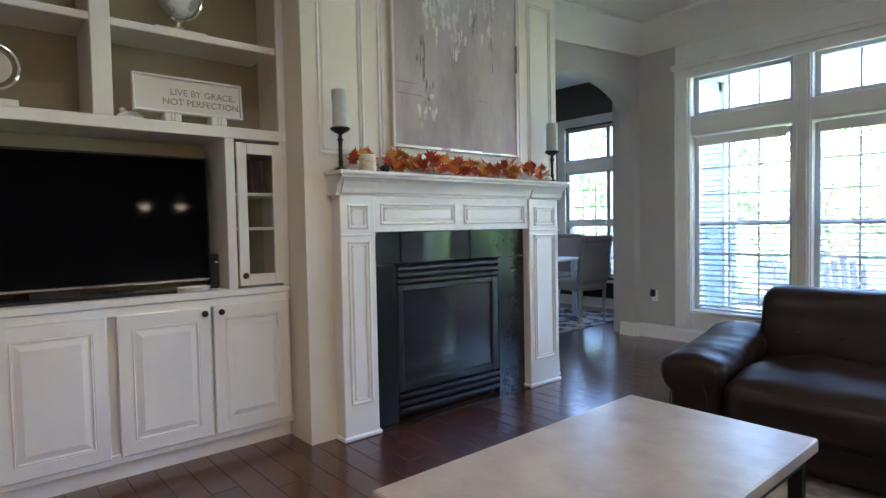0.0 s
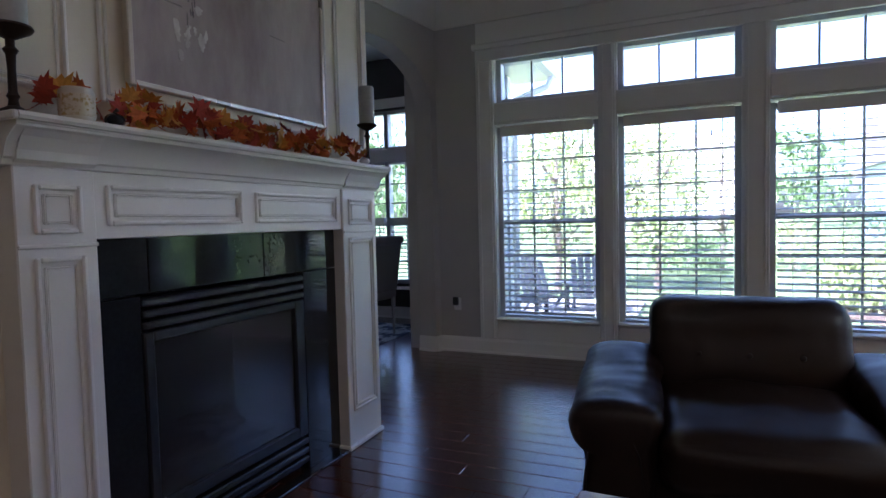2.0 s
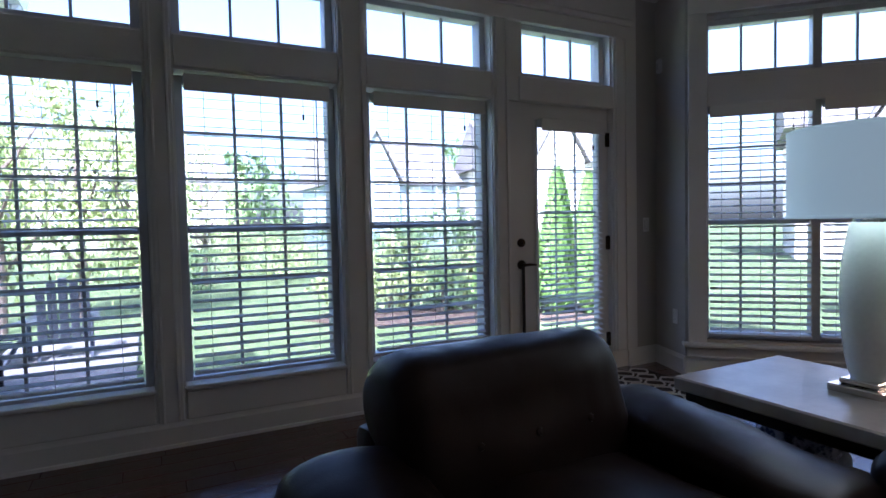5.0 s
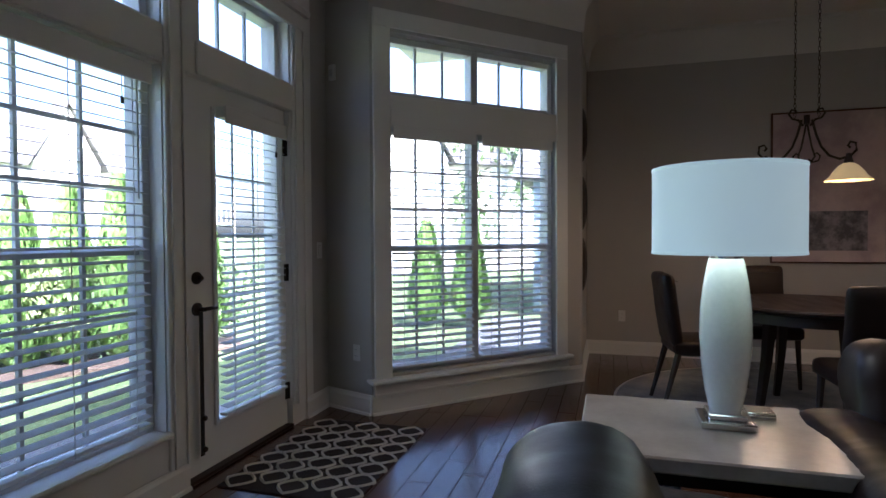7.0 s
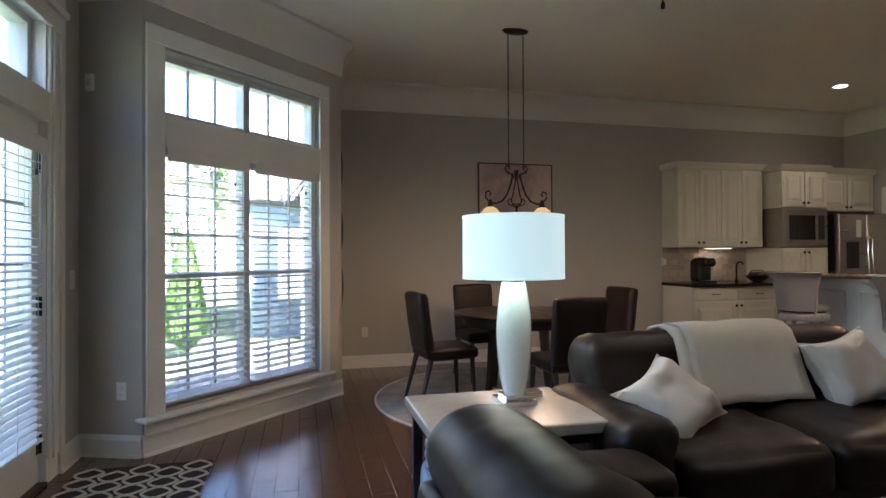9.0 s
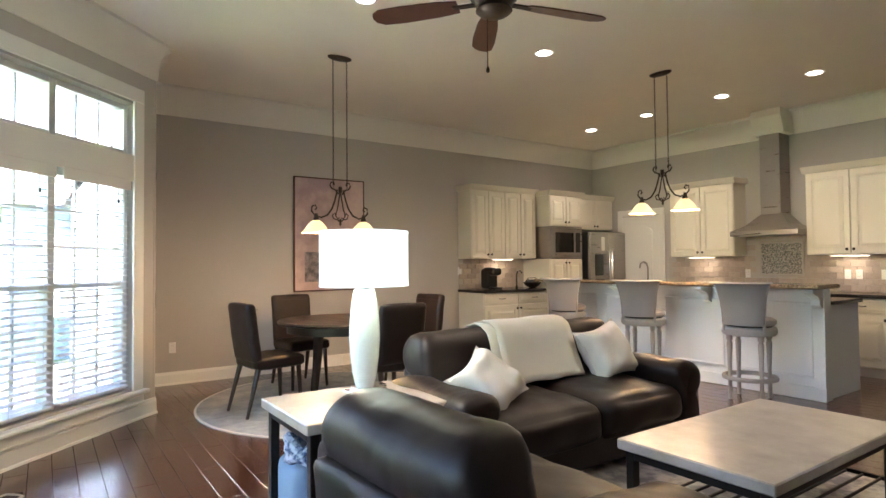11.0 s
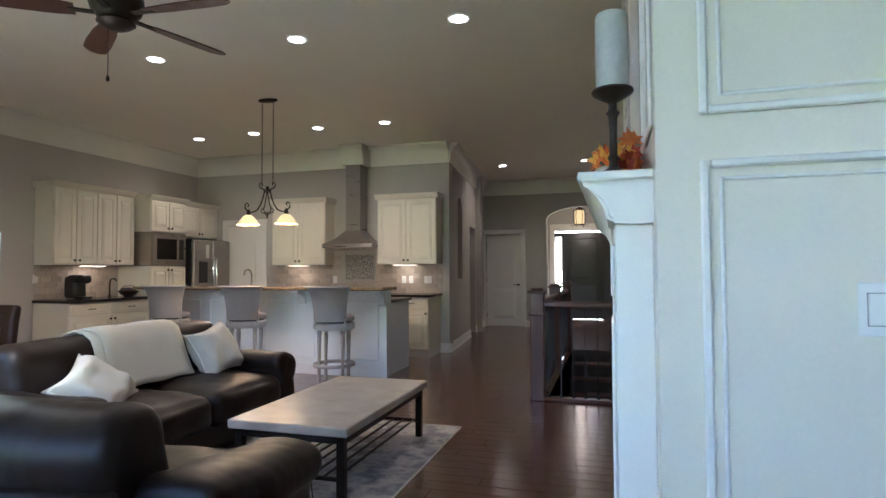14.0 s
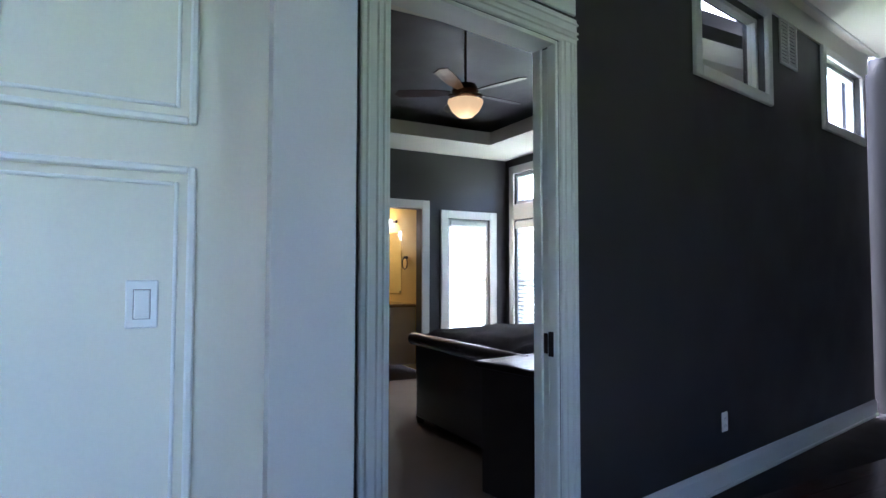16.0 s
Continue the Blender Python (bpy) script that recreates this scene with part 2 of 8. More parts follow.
M["bookblack"] = mat("black_book", (0.02, 0.02, 0.022), 0.6)
M["bookgrey"] = mat("grey_book", (0.30, 0.28, 0.26), 0.7)
M["navy"] = mat("charcoal_bedspread", (0.030, 0.028, 0.032), 0.9, var=0.2, fine=120, bump=0.4)
M["carpet"] = mat("beige_carpet", (0.28, 0.23, 0.18), 1.0, var=0.12, fine=300, bump=0.4)
M["ochre"] = mat("bathroom_gold_paint", (0.58, 0.41, 0.09), 0.7, var=0.04)
M["globe"] = mixed("silver_globe", (0.40, 0.39, 0.36), (0.75, 0.74, 0.70), 7, 0.47, 0.53, 0.3, 3)
M["basketblue"] = mixed("blue_woven_cloth", (0.05, 0.09, 0.20), (0.55, 0.60, 0.68), 26, 0.42, 0.58, 0.95, 4, 0.4)
M["denim"] = mat("pale_blue_fabric", (0.30, 0.40, 0.52), 0.95, fine=200, bump=0.3)
M["lawn"] = mixed("mown_lawn", (0.10, 0.15, 0.05), (0.17, 0.22, 0.09), 1.2, 0.35, 0.65, 0.95, 8, 0.4)
M["mulch"] = mixed("brown_mulch", (0.06, 0.04, 0.03), (0.16, 0.11, 0.08), 30, 0.4, 0.6, 1.0, 6, 0.5)
M["patio"] = mat("concrete_patio", (0.23, 0.22, 0.21), 0.9, var=0.1, fine=80, bump=0.1)
M["leafg0"] = mat("tree_leaf_light", (0.34, 0.40, 0.16), 0.6, var=0.35, scale=2)
M["leafg1"] = mat("shrub_leaf_dark", (0.10, 0.16, 0.06), 0.6, var=0.35, scale=2)
M["leafg2"] = mat("arborvitae_leaf", (0.13, 0.24, 0.05), 0.7, var=0.35, scale=3)
M["bark"] = mat("grey_bark", (0.13, 0.10, 0.08), 0.95, var=0.3, bump=0.4, fine=30)
M["siding"] = mat("blue_grey_siding", (0.28, 0.34, 0.42), 0.7, var=0.04)
M["patiochair"] = mat("slate_blue_resin", (0.055, 0.065, 0.085), 0.5, var=0.1)
M["farpane"] = mat("distant_window_pane", (0.26, 0.29, 0.31), 0.12, var=0.15)
M["stucco"] = mat("pale_siding", (0.62, 0.60, 0.56), 0.8, var=0.05)
M["roof"] = mat("grey_shingle", (0.16, 0.15, 0.15), 0.95, var=0.25, fine=12, bump=0.2)
M["gravel"] = mixed("grey_gravel", (0.07, 0.07, 0.075), (0.22, 0.22, 0.22), 26, 0.4, 0.6, 0.95, 3, 0.5)

# a painting in washed plum, grey and white
M["art"] = mixed("abstract_canvas", (0.33, 0.265, 0.26), (0.52, 0.46, 0.44), 2.0, 0.36, 0.62, 0.8, 10, 0.05, (1, 1.3, 0.5), c2=(0.74, 0.71, 0.67))
M["artpink"] = mixed("pink_canvas", (0.40, 0.29, 0.29), (0.62, 0.47, 0.44), 1.5, 0.40, 0.58, 0.8, 7, 0.05, c2=(0.55, 0.44, 0.42))
M["artdark"] = mixed("dark_brush_marks", (0.10, 0.09, 0.10), (0.30, 0.26, 0.27), 9, 0.4, 0.6, 0.8)
M["artgrey"] = mixed("grey_brush_marks", (0.20, 0.18, 0.19), (0.34, 0.30, 0.30), 9, 0.4, 0.6, 0.8)
M["artwhite"] = mixed("white_brush_marks", (0.50, 0.45, 0.43), (0.72, 0.69, 0.66), 9, 0.4, 0.6, 0.8)


# ---- geometry helpers ----


class Geo:
    """A list of vertices and faces that shapes are added to."""

    def __init__(self):
        self.v, self.f = [], []

    def add(self, vs, fs, m=None):
        k = len(self.v)
        self.v += [tuple(m @ Vector(p)) for p in vs] if m else [tuple(p) for p in vs]
        self.f += [tuple(i + k for i in f) for f in fs]
        return self

    def box(self, x0, x1, y0, y1, z0, z1, m=None):
        vs = [(x, y, z) for z in (z0, z1) for y in (y0, y1) for x in (x0, x1)]
        return self.add(vs, [(0, 2, 3, 1), (4, 5, 7, 6), (0, 1, 5, 4), (1, 3, 7, 5), (3, 2, 6, 7), (2, 0, 4, 6)], m)

    def cbox(self, x0, x1, y0, y1, z0, z1, c=0.006, m=None):
        """A box with chamfered edges."""
        lo, hi = (x0, y0, z0), (x1, y1, z1)
        idx, vs = {}, []
        for sx in (0, 1):
            for sy in (0, 1):
                for sz in (0, 1):
                    s = (sx, sy, sz)
                    for a in range(3):
                        p = []
                        for k in range(3):
                            e = lo[k] if s[k] == 0 else hi[k]
                            p.append(e if k == a else e + (c if s[k] == 0 else -c))
                        idx[(s, a)] = len(vs)
                        vs.append(tuple(p))
        fs = []
        for a in range(3):
            b, d = (a + 1) % 3, (a + 2) % 3
            for sa in (0, 1):
                q = []
                for sb, sd in ((0, 0), (1, 0), (1, 1), (0, 1)):
                    s = [0, 0, 0]
                    s[a], s[b], s[d] = sa, sb, sd
                    q.append(idx[(tuple(s), a)])
                fs.append(tuple(q if sa else q[::-1]))
            for sb in (0, 1):
                for sd in (0, 1):
                    s0, s1 = [0, 0, 0], [0, 0, 0]
                    s0[b] = s1[b] = sb
                    s0[d] = s1[d] = sd
                    s1[a] = 1
                    q = [idx[(tuple(s0), b)], idx[(tuple(s1), b)], idx[(tuple(s1), d)], idx[(tuple(s0), d)]]
                    fs.append(tuple(q if sb == sd else q[::-1]))
        for s in [(x, y, z) for x in (0, 1) for y in (0, 1) for z in (0, 1)]:
            t = (idx[(s, 0)], idx[(s, 1)], idx[(s, 2)])
            fs.append(t if sum(s) % 2 else t[::-1])
        return self.add(vs, fs, m)

    def lathe(self, prof, n=20, m=None, caps=True):
        vs, fs = [], []
        for r, z in prof:
            vs += [(r * math.cos(2 * math.pi * i / n), r * math.sin(2 * math.pi * i / n), z) for i in range(n)]
        for j in range(len(prof) - 1):
            for i in range(n):
                a, b = j * n + i, j * n + (i + 1) % n
                fs.append((a, b, b + n, a + n))
        if caps:
            fs.append(tuple(range(n))[::-1])
            fs.append(tuple(range((len(prof) - 1) * n, len(prof) * n)))
        return self.add(vs, fs, m)

    def cyl(self, r, z0, z1, n=16, m=None, r1=None):
        return self.lathe([(r, z0), (r if r1 is None else r1, z1)], n, m)

    def tube(self, pts, r, n=8, close=False):
        """A round bar along points; r may be a list."""
        pts = [Vector(p) for p in pts]
        rs = r if isinstance(r, (list, tuple)) else [r] * len(pts)
        vs, fs, k = [], [], len(pts)
        up = Vector((0.13, 0.21, 0.97)).normalized()
        for i, p in enumerate(pts):
            a = pts[(i - 1) % k] if (close or i) else p
            b = pts[(i + 1) % k] if (close or i < k - 1) else p
            d = (b - a).normalized()
            s = d.cross(up)
            if s.length < 0.05:
                s = d.cross(Vector((1, 0, 0)))
            s.normalize()
            u = s.cross(d)
            vs += [p + rs[i] * (s * math.cos(2 * math.pi * j / n) + u * math.sin(2 * math.pi * j / n)) for j in range(n)]
        for i in range(k if close else k - 1):
            for j in range(n):
                a, b = i * n + j, i * n + (j + 1) % n
                c, d = ((i + 1) % k) * n + (j + 1) % n, ((i + 1) % k) * n + j
                fs.append((a, b, c, d))
        if not close:
            fs += [tuple(range(n))[::-1], tuple(range((k - 1) * n, k * n))]
        return self.add(vs, fs)

    def prism(self, poly, h0, h1, axis="z", m=None):
        """A flat outline pushed along an axis: z takes (x, y), x takes (y, z), y takes (x, z)."""
        def at(p, h):
            return {"z": (p[0], p[1], h), "x": (h, p[0], p[1]), "y": (p[0], h, p[1])}[axis]
        n = len(poly)
        vs = [at(p, h0) for p in poly] + [at(p, h1) for p in poly]
        fs = [tuple(range(n))[::-1], tuple(range(n, 2 * n))] + [(i, (i + 1) % n, n + (i + 1) % n, n + i) for i in range(n)]
        return self.add(vs, fs, m)

    def rbox(self, sx, sy, sz, r, seg=6, puff=(0, 0, 0), m=None, rough=0.0, seed=0.0):
        """A soft block centred at the origin: rounded edges, faces puffed outwards, slightly uneven."""
        q = []
        for k in range(seg + 1):
            q.append(-1 + 2 * k / seg)
        h = (sx / 2, sy / 2, sz / 2)
        vs, fs, seen = [], [], {}

        def vert(p):
            key = tuple(round(c, 5) for c in p)
            if key not in seen:
                w = Vector([math.copysign(abs(c) ** 0.75, c) * hh for c, hh in zip(p, h)])
                core = Vector([max(-hh + r, min(hh - r, c)) for c, hh in zip(w, h)])
                d = w - core
                if d.length > 1e-9:
                    d = d.normalized() * min(r, max(d.length, r))
                o = core + d
                for a in range(3):
                    b, c = (a + 1) % 3, (a + 2) % 3
                    bulge = (1 - p[b] ** 2) * (1 - p[c] ** 2)
                    o[a] += math.copysign(1, p[a]) * puff[a] * bulge * abs(p[a])
                if rough:
                    o += rough * Vector(noise.noise_vector(o * 6 + Vector((seed, seed * 2, seed * 3))))
                seen[key] = len(vs)
                vs.append(tuple(o))
            return seen[key]
        for a in range(3):
            b, c = (a + 1) % 3, (a + 2) % 3
            for s in (-1, 1):
                for i in range(seg):
                    for j in range(seg):
                        quad = []
                        for u, v in ((q[i], q[j]), (q[i + 1], q[j]), (q[i + 1], q[j + 1]), (q[i], q[j + 1])):
                            p = [0, 0, 0]
                            p[a], p[b], p[c] = s, u, v
                            quad.append(vert(p))
                        fs.append(tuple(quad if s > 0 else quad[::-1]))
        return self.add(vs, fs, m)

    def loft(self, prof, u0, u1, end, n=26, axis="x", m=None, rough=0.0, seed=0.0, lean=0.0):
        """A padded bolster: a closed outline carried along an axis, drawn in towards rounded ends, slightly creased.
        axis x takes (y, z), axis y takes (x, z); lean lifts the upper part along the way."""
        k = len(prof)
        pts = []
        for i in range(k):
            a, b, c, d = (Vector(prof[(i + j) % k]) for j in (-1, 0, 1, 2))
            for t in (0, 1 / 3, 2 / 3):
                pts.append(0.5 * (2 * b + (c - a) * t + (2 * a - 5 * b + 4 * c - d) * t * t + (3 * b - a - 3 * c + d) * t ** 3))
        cen = sum(pts, Vector((0, 0))) / len(pts)
        zs = [p.y for p in pts]
        k, vs, fs = len(pts), [], []
        us = [u0 + end * (1 - math.cos(radians(q))) for q in (6, 25, 45, 65, 90)]
        us += [u0 + end + (u1 - u0 - 2 * end) * q / n for q in range(1, n)]
        us += [u1 - end * (1 - math.cos(radians(q))) for q in (90, 65, 45, 25, 6)]
        for u in us:
            q = min(u - u0, u1 - u)
            inset = end * (1 - math.sqrt(max(0, 1 - (1 - q / end) ** 2))) if q < end else 0
            for p in pts:
                r = p - cen
                w = cen + r * max(0.08, 1 - inset / max(r.length, 1e-6))
                z = w.y + lean * (u - (u0 + u1) / 2) / (u1 - u0) * max(0, (w.y - min(zs)) / (max(zs) - min(zs)))
                o = Vector((u, w.x, z)) if axis == "x" else Vector((w.x, u, z))
                if rough:
                    f = Vector((seed, seed * 2, seed * 3))
                    o += rough * Vector(noise.noise_vector(o * 5 + f))
                    o -= rough * 0.7 * max(0, 0.35 - abs(noise.noise(Vector((o.x * 9, o.y * 16, o.z * 7)) + f))) * Vector((r.x, 0, r.y) if axis == "y" else (0, r.x, r.y)).normalized()
                vs.append(tuple(o))
        for j in range(len(us) - 1):
            for i in range(k):
                fs.append((j * k + i, j * k + (i + 1) % k, (j + 1) * k + (i + 1) % k, (j + 1) * k + i))
        fs += [tuple(range(k))[::-1], tuple(range((len(us) - 1) * k, len(us) * k))]
        return self.add(vs, fs, m)

    def obj(self, name, material, smooth=False):
        me = bpy.data.meshes.new(name)
        me.from_pydata(self.v, [], self.f)
        me.materials.append(M[material])
        if smooth:
            me.polygons.foreach_set("use_smooth", [True] * len(me.polygons))
            me.set_sharp_from_angle(angle=radians(40))
        me.update()
        return new(name, me)


def part(name, geo, material, parent=None, label="", smooth=False):
    """Links a shape as one mesh under a thing or a part, in the thing's own axes."""
    ob = geo.obj(name, material, smooth)
    if parent is not None:
        ob.parent = parent
    if label:
        ob["label"] = label
    return ob


def thing(name, m, label, category, group="", kind=""):
    e = new(name)
    e.empty_display_size = 0.1
    e.matrix_basis = m
    return tagged(e, label, category, group, kind)


def structure(name, geo, material, label="", category="", smooth=False):
    ob = geo.obj(name, material, smooth)
    return tagged(ob, label, category, kind="structure")


def arc(cx, cy, r, a0, a1, n):
    return [(cx + r * math.cos(radians(a0 + (a1 - a0) * i / n)), cy + r * math.sin(radians(a0 + (a1 - a0) * i / n))) for i in range(n + 1)]


def wall_with_holes(geo, u0, u1, z0, z1, holes, put):
    """Boxes that fill a wall's face but for rectangular holes (u0, u1, z0, z1); put(ua, ub, za, zb) adds one box."""
    us = sorted({u0, u1, *[h[0] for h in holes], *[h[1] for h in holes]})
    for a, b in zip(us, us[1:]):
        if b <= u0 or a >= u1:
            continue
        cuts = sorted((h[2], h[3]) for h in holes if h[0] < (a + b) / 2 < h[1])
        z = z0
        for c0, c1 in cuts:
            if c0 > z:
                put(a, b, z, c0)
            z = c1
        if z < z1:
            put(a, b, z, z1)

# ---- structure ----
CEIL = 3.25
YW = 5.48      # inner face of the window wall
YO = 5.68      # its outer face
XE = 4.03      # far wall of the breakfast corner and kitchen
YK = -3.48     # back wall of the kitchen
YH = -7.70     # end of the hall
XB = -3.17     # face of the chimney breast
YB0, YB1 = 1.41, 3.58
XA0, XA1 = -3.93, -3.76   # arch wall
YD = 3.27      # charcoal wall of the formal dining room (its dining side)

SW = (-3.32, -2.42, -4.3, -0.70)   # stairwell
structure("subfloor", Geo().box(-9.7, SW[0], -10.2, 7.2, -0.56, -0.022).prism([(SW[1], -10.2), (XE + 0.2, -10.2), (XE + 0.2, 3.93), (2.97, 3.93), (1.66, 5.25), (1.66, 5.68), (SW[1], 5.68)], -0.56, -0.022, "z").box(SW[0], SW[1], -10.2, SW[2], -0.56, -0.022).box(SW[0], SW[1], SW[3], 5.68, -0.56, -0.022), "gap", "dark boards under the hardwood floor", "floor")
structure("ceiling", Geo().box(-4.05, XE + 0.2, -10.2, YO, CEIL, CEIL + 0.15), "ceil", "flat warm white painted ceiling", "ceiling")

# window wall with three windows and a glazed door, transoms above
WIN = [(-2.97, -2.17), (-1.93, -1.12), (-0.845, -0.02)]
TRZ = (2.27, 2.58)
WZ = (0.35, 1.98)
DOOR = (0.17, 1.13)
g = Geo()
holes = []
for a, b in WIN:
    holes += [(a - 0.045, b + 0.045, WZ[0] - 0.03, WZ[1] + 0.06), (a - 0.045, b + 0.045, TRZ[0] - 0.04, TRZ[1] + 0.04)]
holes += [(DOOR[0], DOOR[1], 0.0, 2.05), (0.29, 1.12, TRZ[0] - 0.04, TRZ[1] + 0.04)]
wall_with_holes(g, -3.18, 1.40, 0, CEIL, holes, lambda a, b, c, d: g.box(a, b, YW, YO, c, d))
structure("wall_north", g, "trim", "white panelled window wall with three tall windows", "wall")
structure("wall_north_end", Geo().box(-3.90, -3.18, YW, YO, 0, CEIL), "wall", "greige wall beside the windows", "wall")
structure("wall_north_corner", Geo().box(1.40, 1.62, YW, YO, 0, CEIL), "wall", "greige wall beside the patio door", "wall")

# casings: verticals, heads and stools, proud of the wall
cas = thing("window_casing", pose(0, 0, 0), "white painted window casing with mitred heads", "trim", kind="structure")
P = YW - 0.022
for x0, x1 in ((-3.18, -3.02), (-2.115, -1.985), (-1.07, -0.895), (0.03, 0.165), (1.135, 1.29)):
    part("casing_board", Geo().cbox(x0, x1, P, YW, 0.14, 2.60, 0.005), "trim", cas)
    part("bead", Geo().cbox(x0 + 0.02, x0 + 0.035, P - 0.012, P, 0.14, 2.60, 0.003), "trim", cas)
    part("bead", Geo().cbox(x1 - 0.035, x1 - 0.02, P - 0.012, P, 0.14, 2.60, 0.003), "trim", cas)
part("head_board", Geo().cbox(-3.18, 1.29, P - 0.004, YW, 2.60, 2.70, 0.005), "trim", cas)
part("head_cap", Geo().prism([(YW, 2.70), (YW - 0.05, 2.70), (YW - 0.06, 2.73), (YW - 0.045, 2.75), (YW, 2.75)], -3.20, 1.31, "x"), "trim", cas)
for a, b in WIN + [(0.30, 1.10)]:
    part("mid_rail", Geo().cbox(a - 0.045, b + 0.045, P + 0.004, YW, 2.05, 2.22, 0.005), "trim", cas)
for a, b in WIN:
    part("window_stool", Geo().cbox(a - 0.05, b + 0.05, YW - 0.05, YW + 0.10, WZ[0] - 0.045, WZ[0] - 0.02, 0.008), "trim", cas)
    part("apron", Geo().cbox(a - 0.045, b + 0.045, P + 0.006, YW, 0.14, WZ[0] - 0.05, 0.006), "trim", cas)


def sash_window(name, m, w, z0, z1, rail, cols, rows_top, rows_bot, depth=0.05, label="white double-hung window with grilles between panes"):
    """A double-hung window; its axes: x along the wall, y outwards, the glass at y = 0."""
    e = thing(name, m, label, "window", kind="structure")
    f = 0.045
    for x0, x1 in ((-f, 0), (w, w + f)):
        part("jamb", Geo().cbox(x0, x1, -depth, depth, z0 - f, z1 + f, 0.004), "vinyl", e)
    part("head", Geo().cbox(0, w, -depth, depth, z1, z1 + f, 0.004), "vinyl", e)
    part("sill", Geo().cbox(0, w, -depth, depth, z0 - f, z0, 0.004), "vinyl", e)
    spans = [(z0, z1, rows_top)]
    if rail:
        part("meeting_rail", Geo().cbox(0, w, -0.03, 0.03, rail - 0.022, rail + 0.022, 0.004), "vinyl", e)
        spans = [(z0, rail - 0.022, rows_bot), (rail + 0.022, z1, rows_top)]
        sc = part("insect_screen", Geo().box(0.004, w - 0.004, 0.034, 0.036, z0 + 0.004, rail - 0.02), "screen_mesh", e, "fine grey insect screen")
        sc.visible_shadow = False
    for a, b, n in spans:
        p = part("pane", Geo().box(0.002, w - 0.002, -0.003, 0.003, a + 0.002, b - 0.002), "glass", e)
        p.visible_shadow = False
        for i in range(1, cols):
            part("muntin", Geo().box(w * i / cols - 0.008, w * i / cols + 0.008, -0.009, 0.009, a, b), "vinyl", e)
        for i in range(1, n):
            z = a + (b - a) * i / n
            part("muntin", Geo().box(0, w, -0.0085, 0.0085, z - 0.008, z + 0.008), "vinyl", e)
    return e


def make_blind(name, m, w, z0, z1, label, tilt=8, pitch=0.051, slat=0.048):
    """A raised-and-lowered slat blind; the slats hang from a head box."""
    e = thing(name, m, label, "window blind")
    part("headrail", Geo().cbox(0, w, -0.03, 0.03, z1, z1 + 0.06, 0.005), "blind", e)
    part("valance", Geo().cbox(-0.002, w + 0.002, -0.042, -0.031, z1 - 0.03, z1 + 0.062, 0.004), "trim", e)
    part("bottom_rail", Geo().cbox(0, w, -0.025, 0.025, z0, z0 + 0.018, 0.004), "blind", e)
    n = int((z1 - z0 - 0.05) / pitch)
    s = Geo().box(0.004, w - 0.004, -slat / 2, slat / 2, -0.0014, 0.0014)
    first = None
    for i in range(n):
        z = z0 + 0.05 + pitch * i
        if first is None:
            ob = part("slat", s, "blind", e)
            first = ob.data
        else:
            ob = new("slat", first)
            ob.parent = e
        ob.matrix_basis = pose(0, 0, z, tilt)
    for x in (0.12 * w, 0.5 * w, 0.88 * w):
        part("ladder_cord", Geo().box(x - 0.0015, x + 0.0015, -0.026, -0.023, z0, z1), "cord", e)
    part("tilt_wand", Geo().cyl(0.004, z1 - 0.55, z1, 6, pose(w * 0.9, -0.035, 0)), "cord", e)
    part("pull_cord", Geo().box(w * 0.8, w * 0.8 + 0.003, -0.036, -0.033, z1 - 0.12, z1).box(w * 0.8 - 0.004, w * 0.8 + 0.007, -0.04, -0.03, z1 - 0.15, z1 - 0.12), "bronze", e)
    return e


YG = 5.60
for i, (a, b) in enumerate(WIN):
    sash_window("window_%d" % (i + 1), pose(a, YG, 0), b - a, WZ[0], WZ[1], 1.18, 3, 3, 3)
    sash_window("transom_%d" % (i + 1), pose(a, YG, 0), b - a, TRZ[0], TRZ[1], 0, 3, 1, 1, label="white transom window of three panes")
    make_blind("window_blind", pose(a + 0.005, YG - 0.078, 0), b - a - 0.01, WZ[0] + 0.02, WZ[1] - 0.02, "white two-inch slat blind lowered with slats open", tilt=11)
sash_window("transom_4", pose(0.335, YG, 0), 0.74, TRZ[0], TRZ[1], 0, 3, 1, 1, label="white transom window over the patio door")

# glazed patio door
d1 = thing("door_1", pose(DOOR[0], YW + 0.04, 0), "white patio door with full glass and enclosed blind", "door", kind="structure")
W = DOOR[1] - DOOR[0]
g = Geo()
gl = (0.27, 0.845, 0.26, 1.90)
wall_with_holes(g, 0.003, W - 0.003, 0.012, 2.048, [gl], lambda a, b, c, d: g.box(a, b, 0, 0.045, c, d))
part("door_leaf", g, "trim", d1)
fr = Geo()
for x0, x1, z0, z1 in ((gl[0] - 0.03, gl[0], gl[2] - 0.03, gl[3] + 0.03), (gl[1], gl[1] + 0.03, gl[2] - 0.03, gl[3] + 0.03), (gl[0], gl[1], gl[2] - 0.03, gl[2]), (gl[0], gl[1], gl[3], gl[3] + 0.03)):
    fr.cbox(x0, x1, -0.014, 0, z0, z1, 0.005)
part("glass_frame", fr, "trim", d1)
p = part("pane", Geo().box(gl[0], gl[1], 0.02, 0.025, gl[2], gl[3]), "glass", d1)
p.visible_shadow = False
for i in (1, 2):
    x = gl[0] + (gl[1] - gl[0]) * i / 3
    part("muntin", Geo().box(x - 0.007, x + 0.007, 0.026, 0.034, gl[2], gl[3]), "vinyl", d1)
for i in range(1, 5):
    z = gl[2] + (gl[3] - gl[2]) * i / 5
    part("muntin", Geo().box(gl[0], gl[1], 0.0265, 0.0335, z - 0.007, z + 0.007), "vinyl", d1)
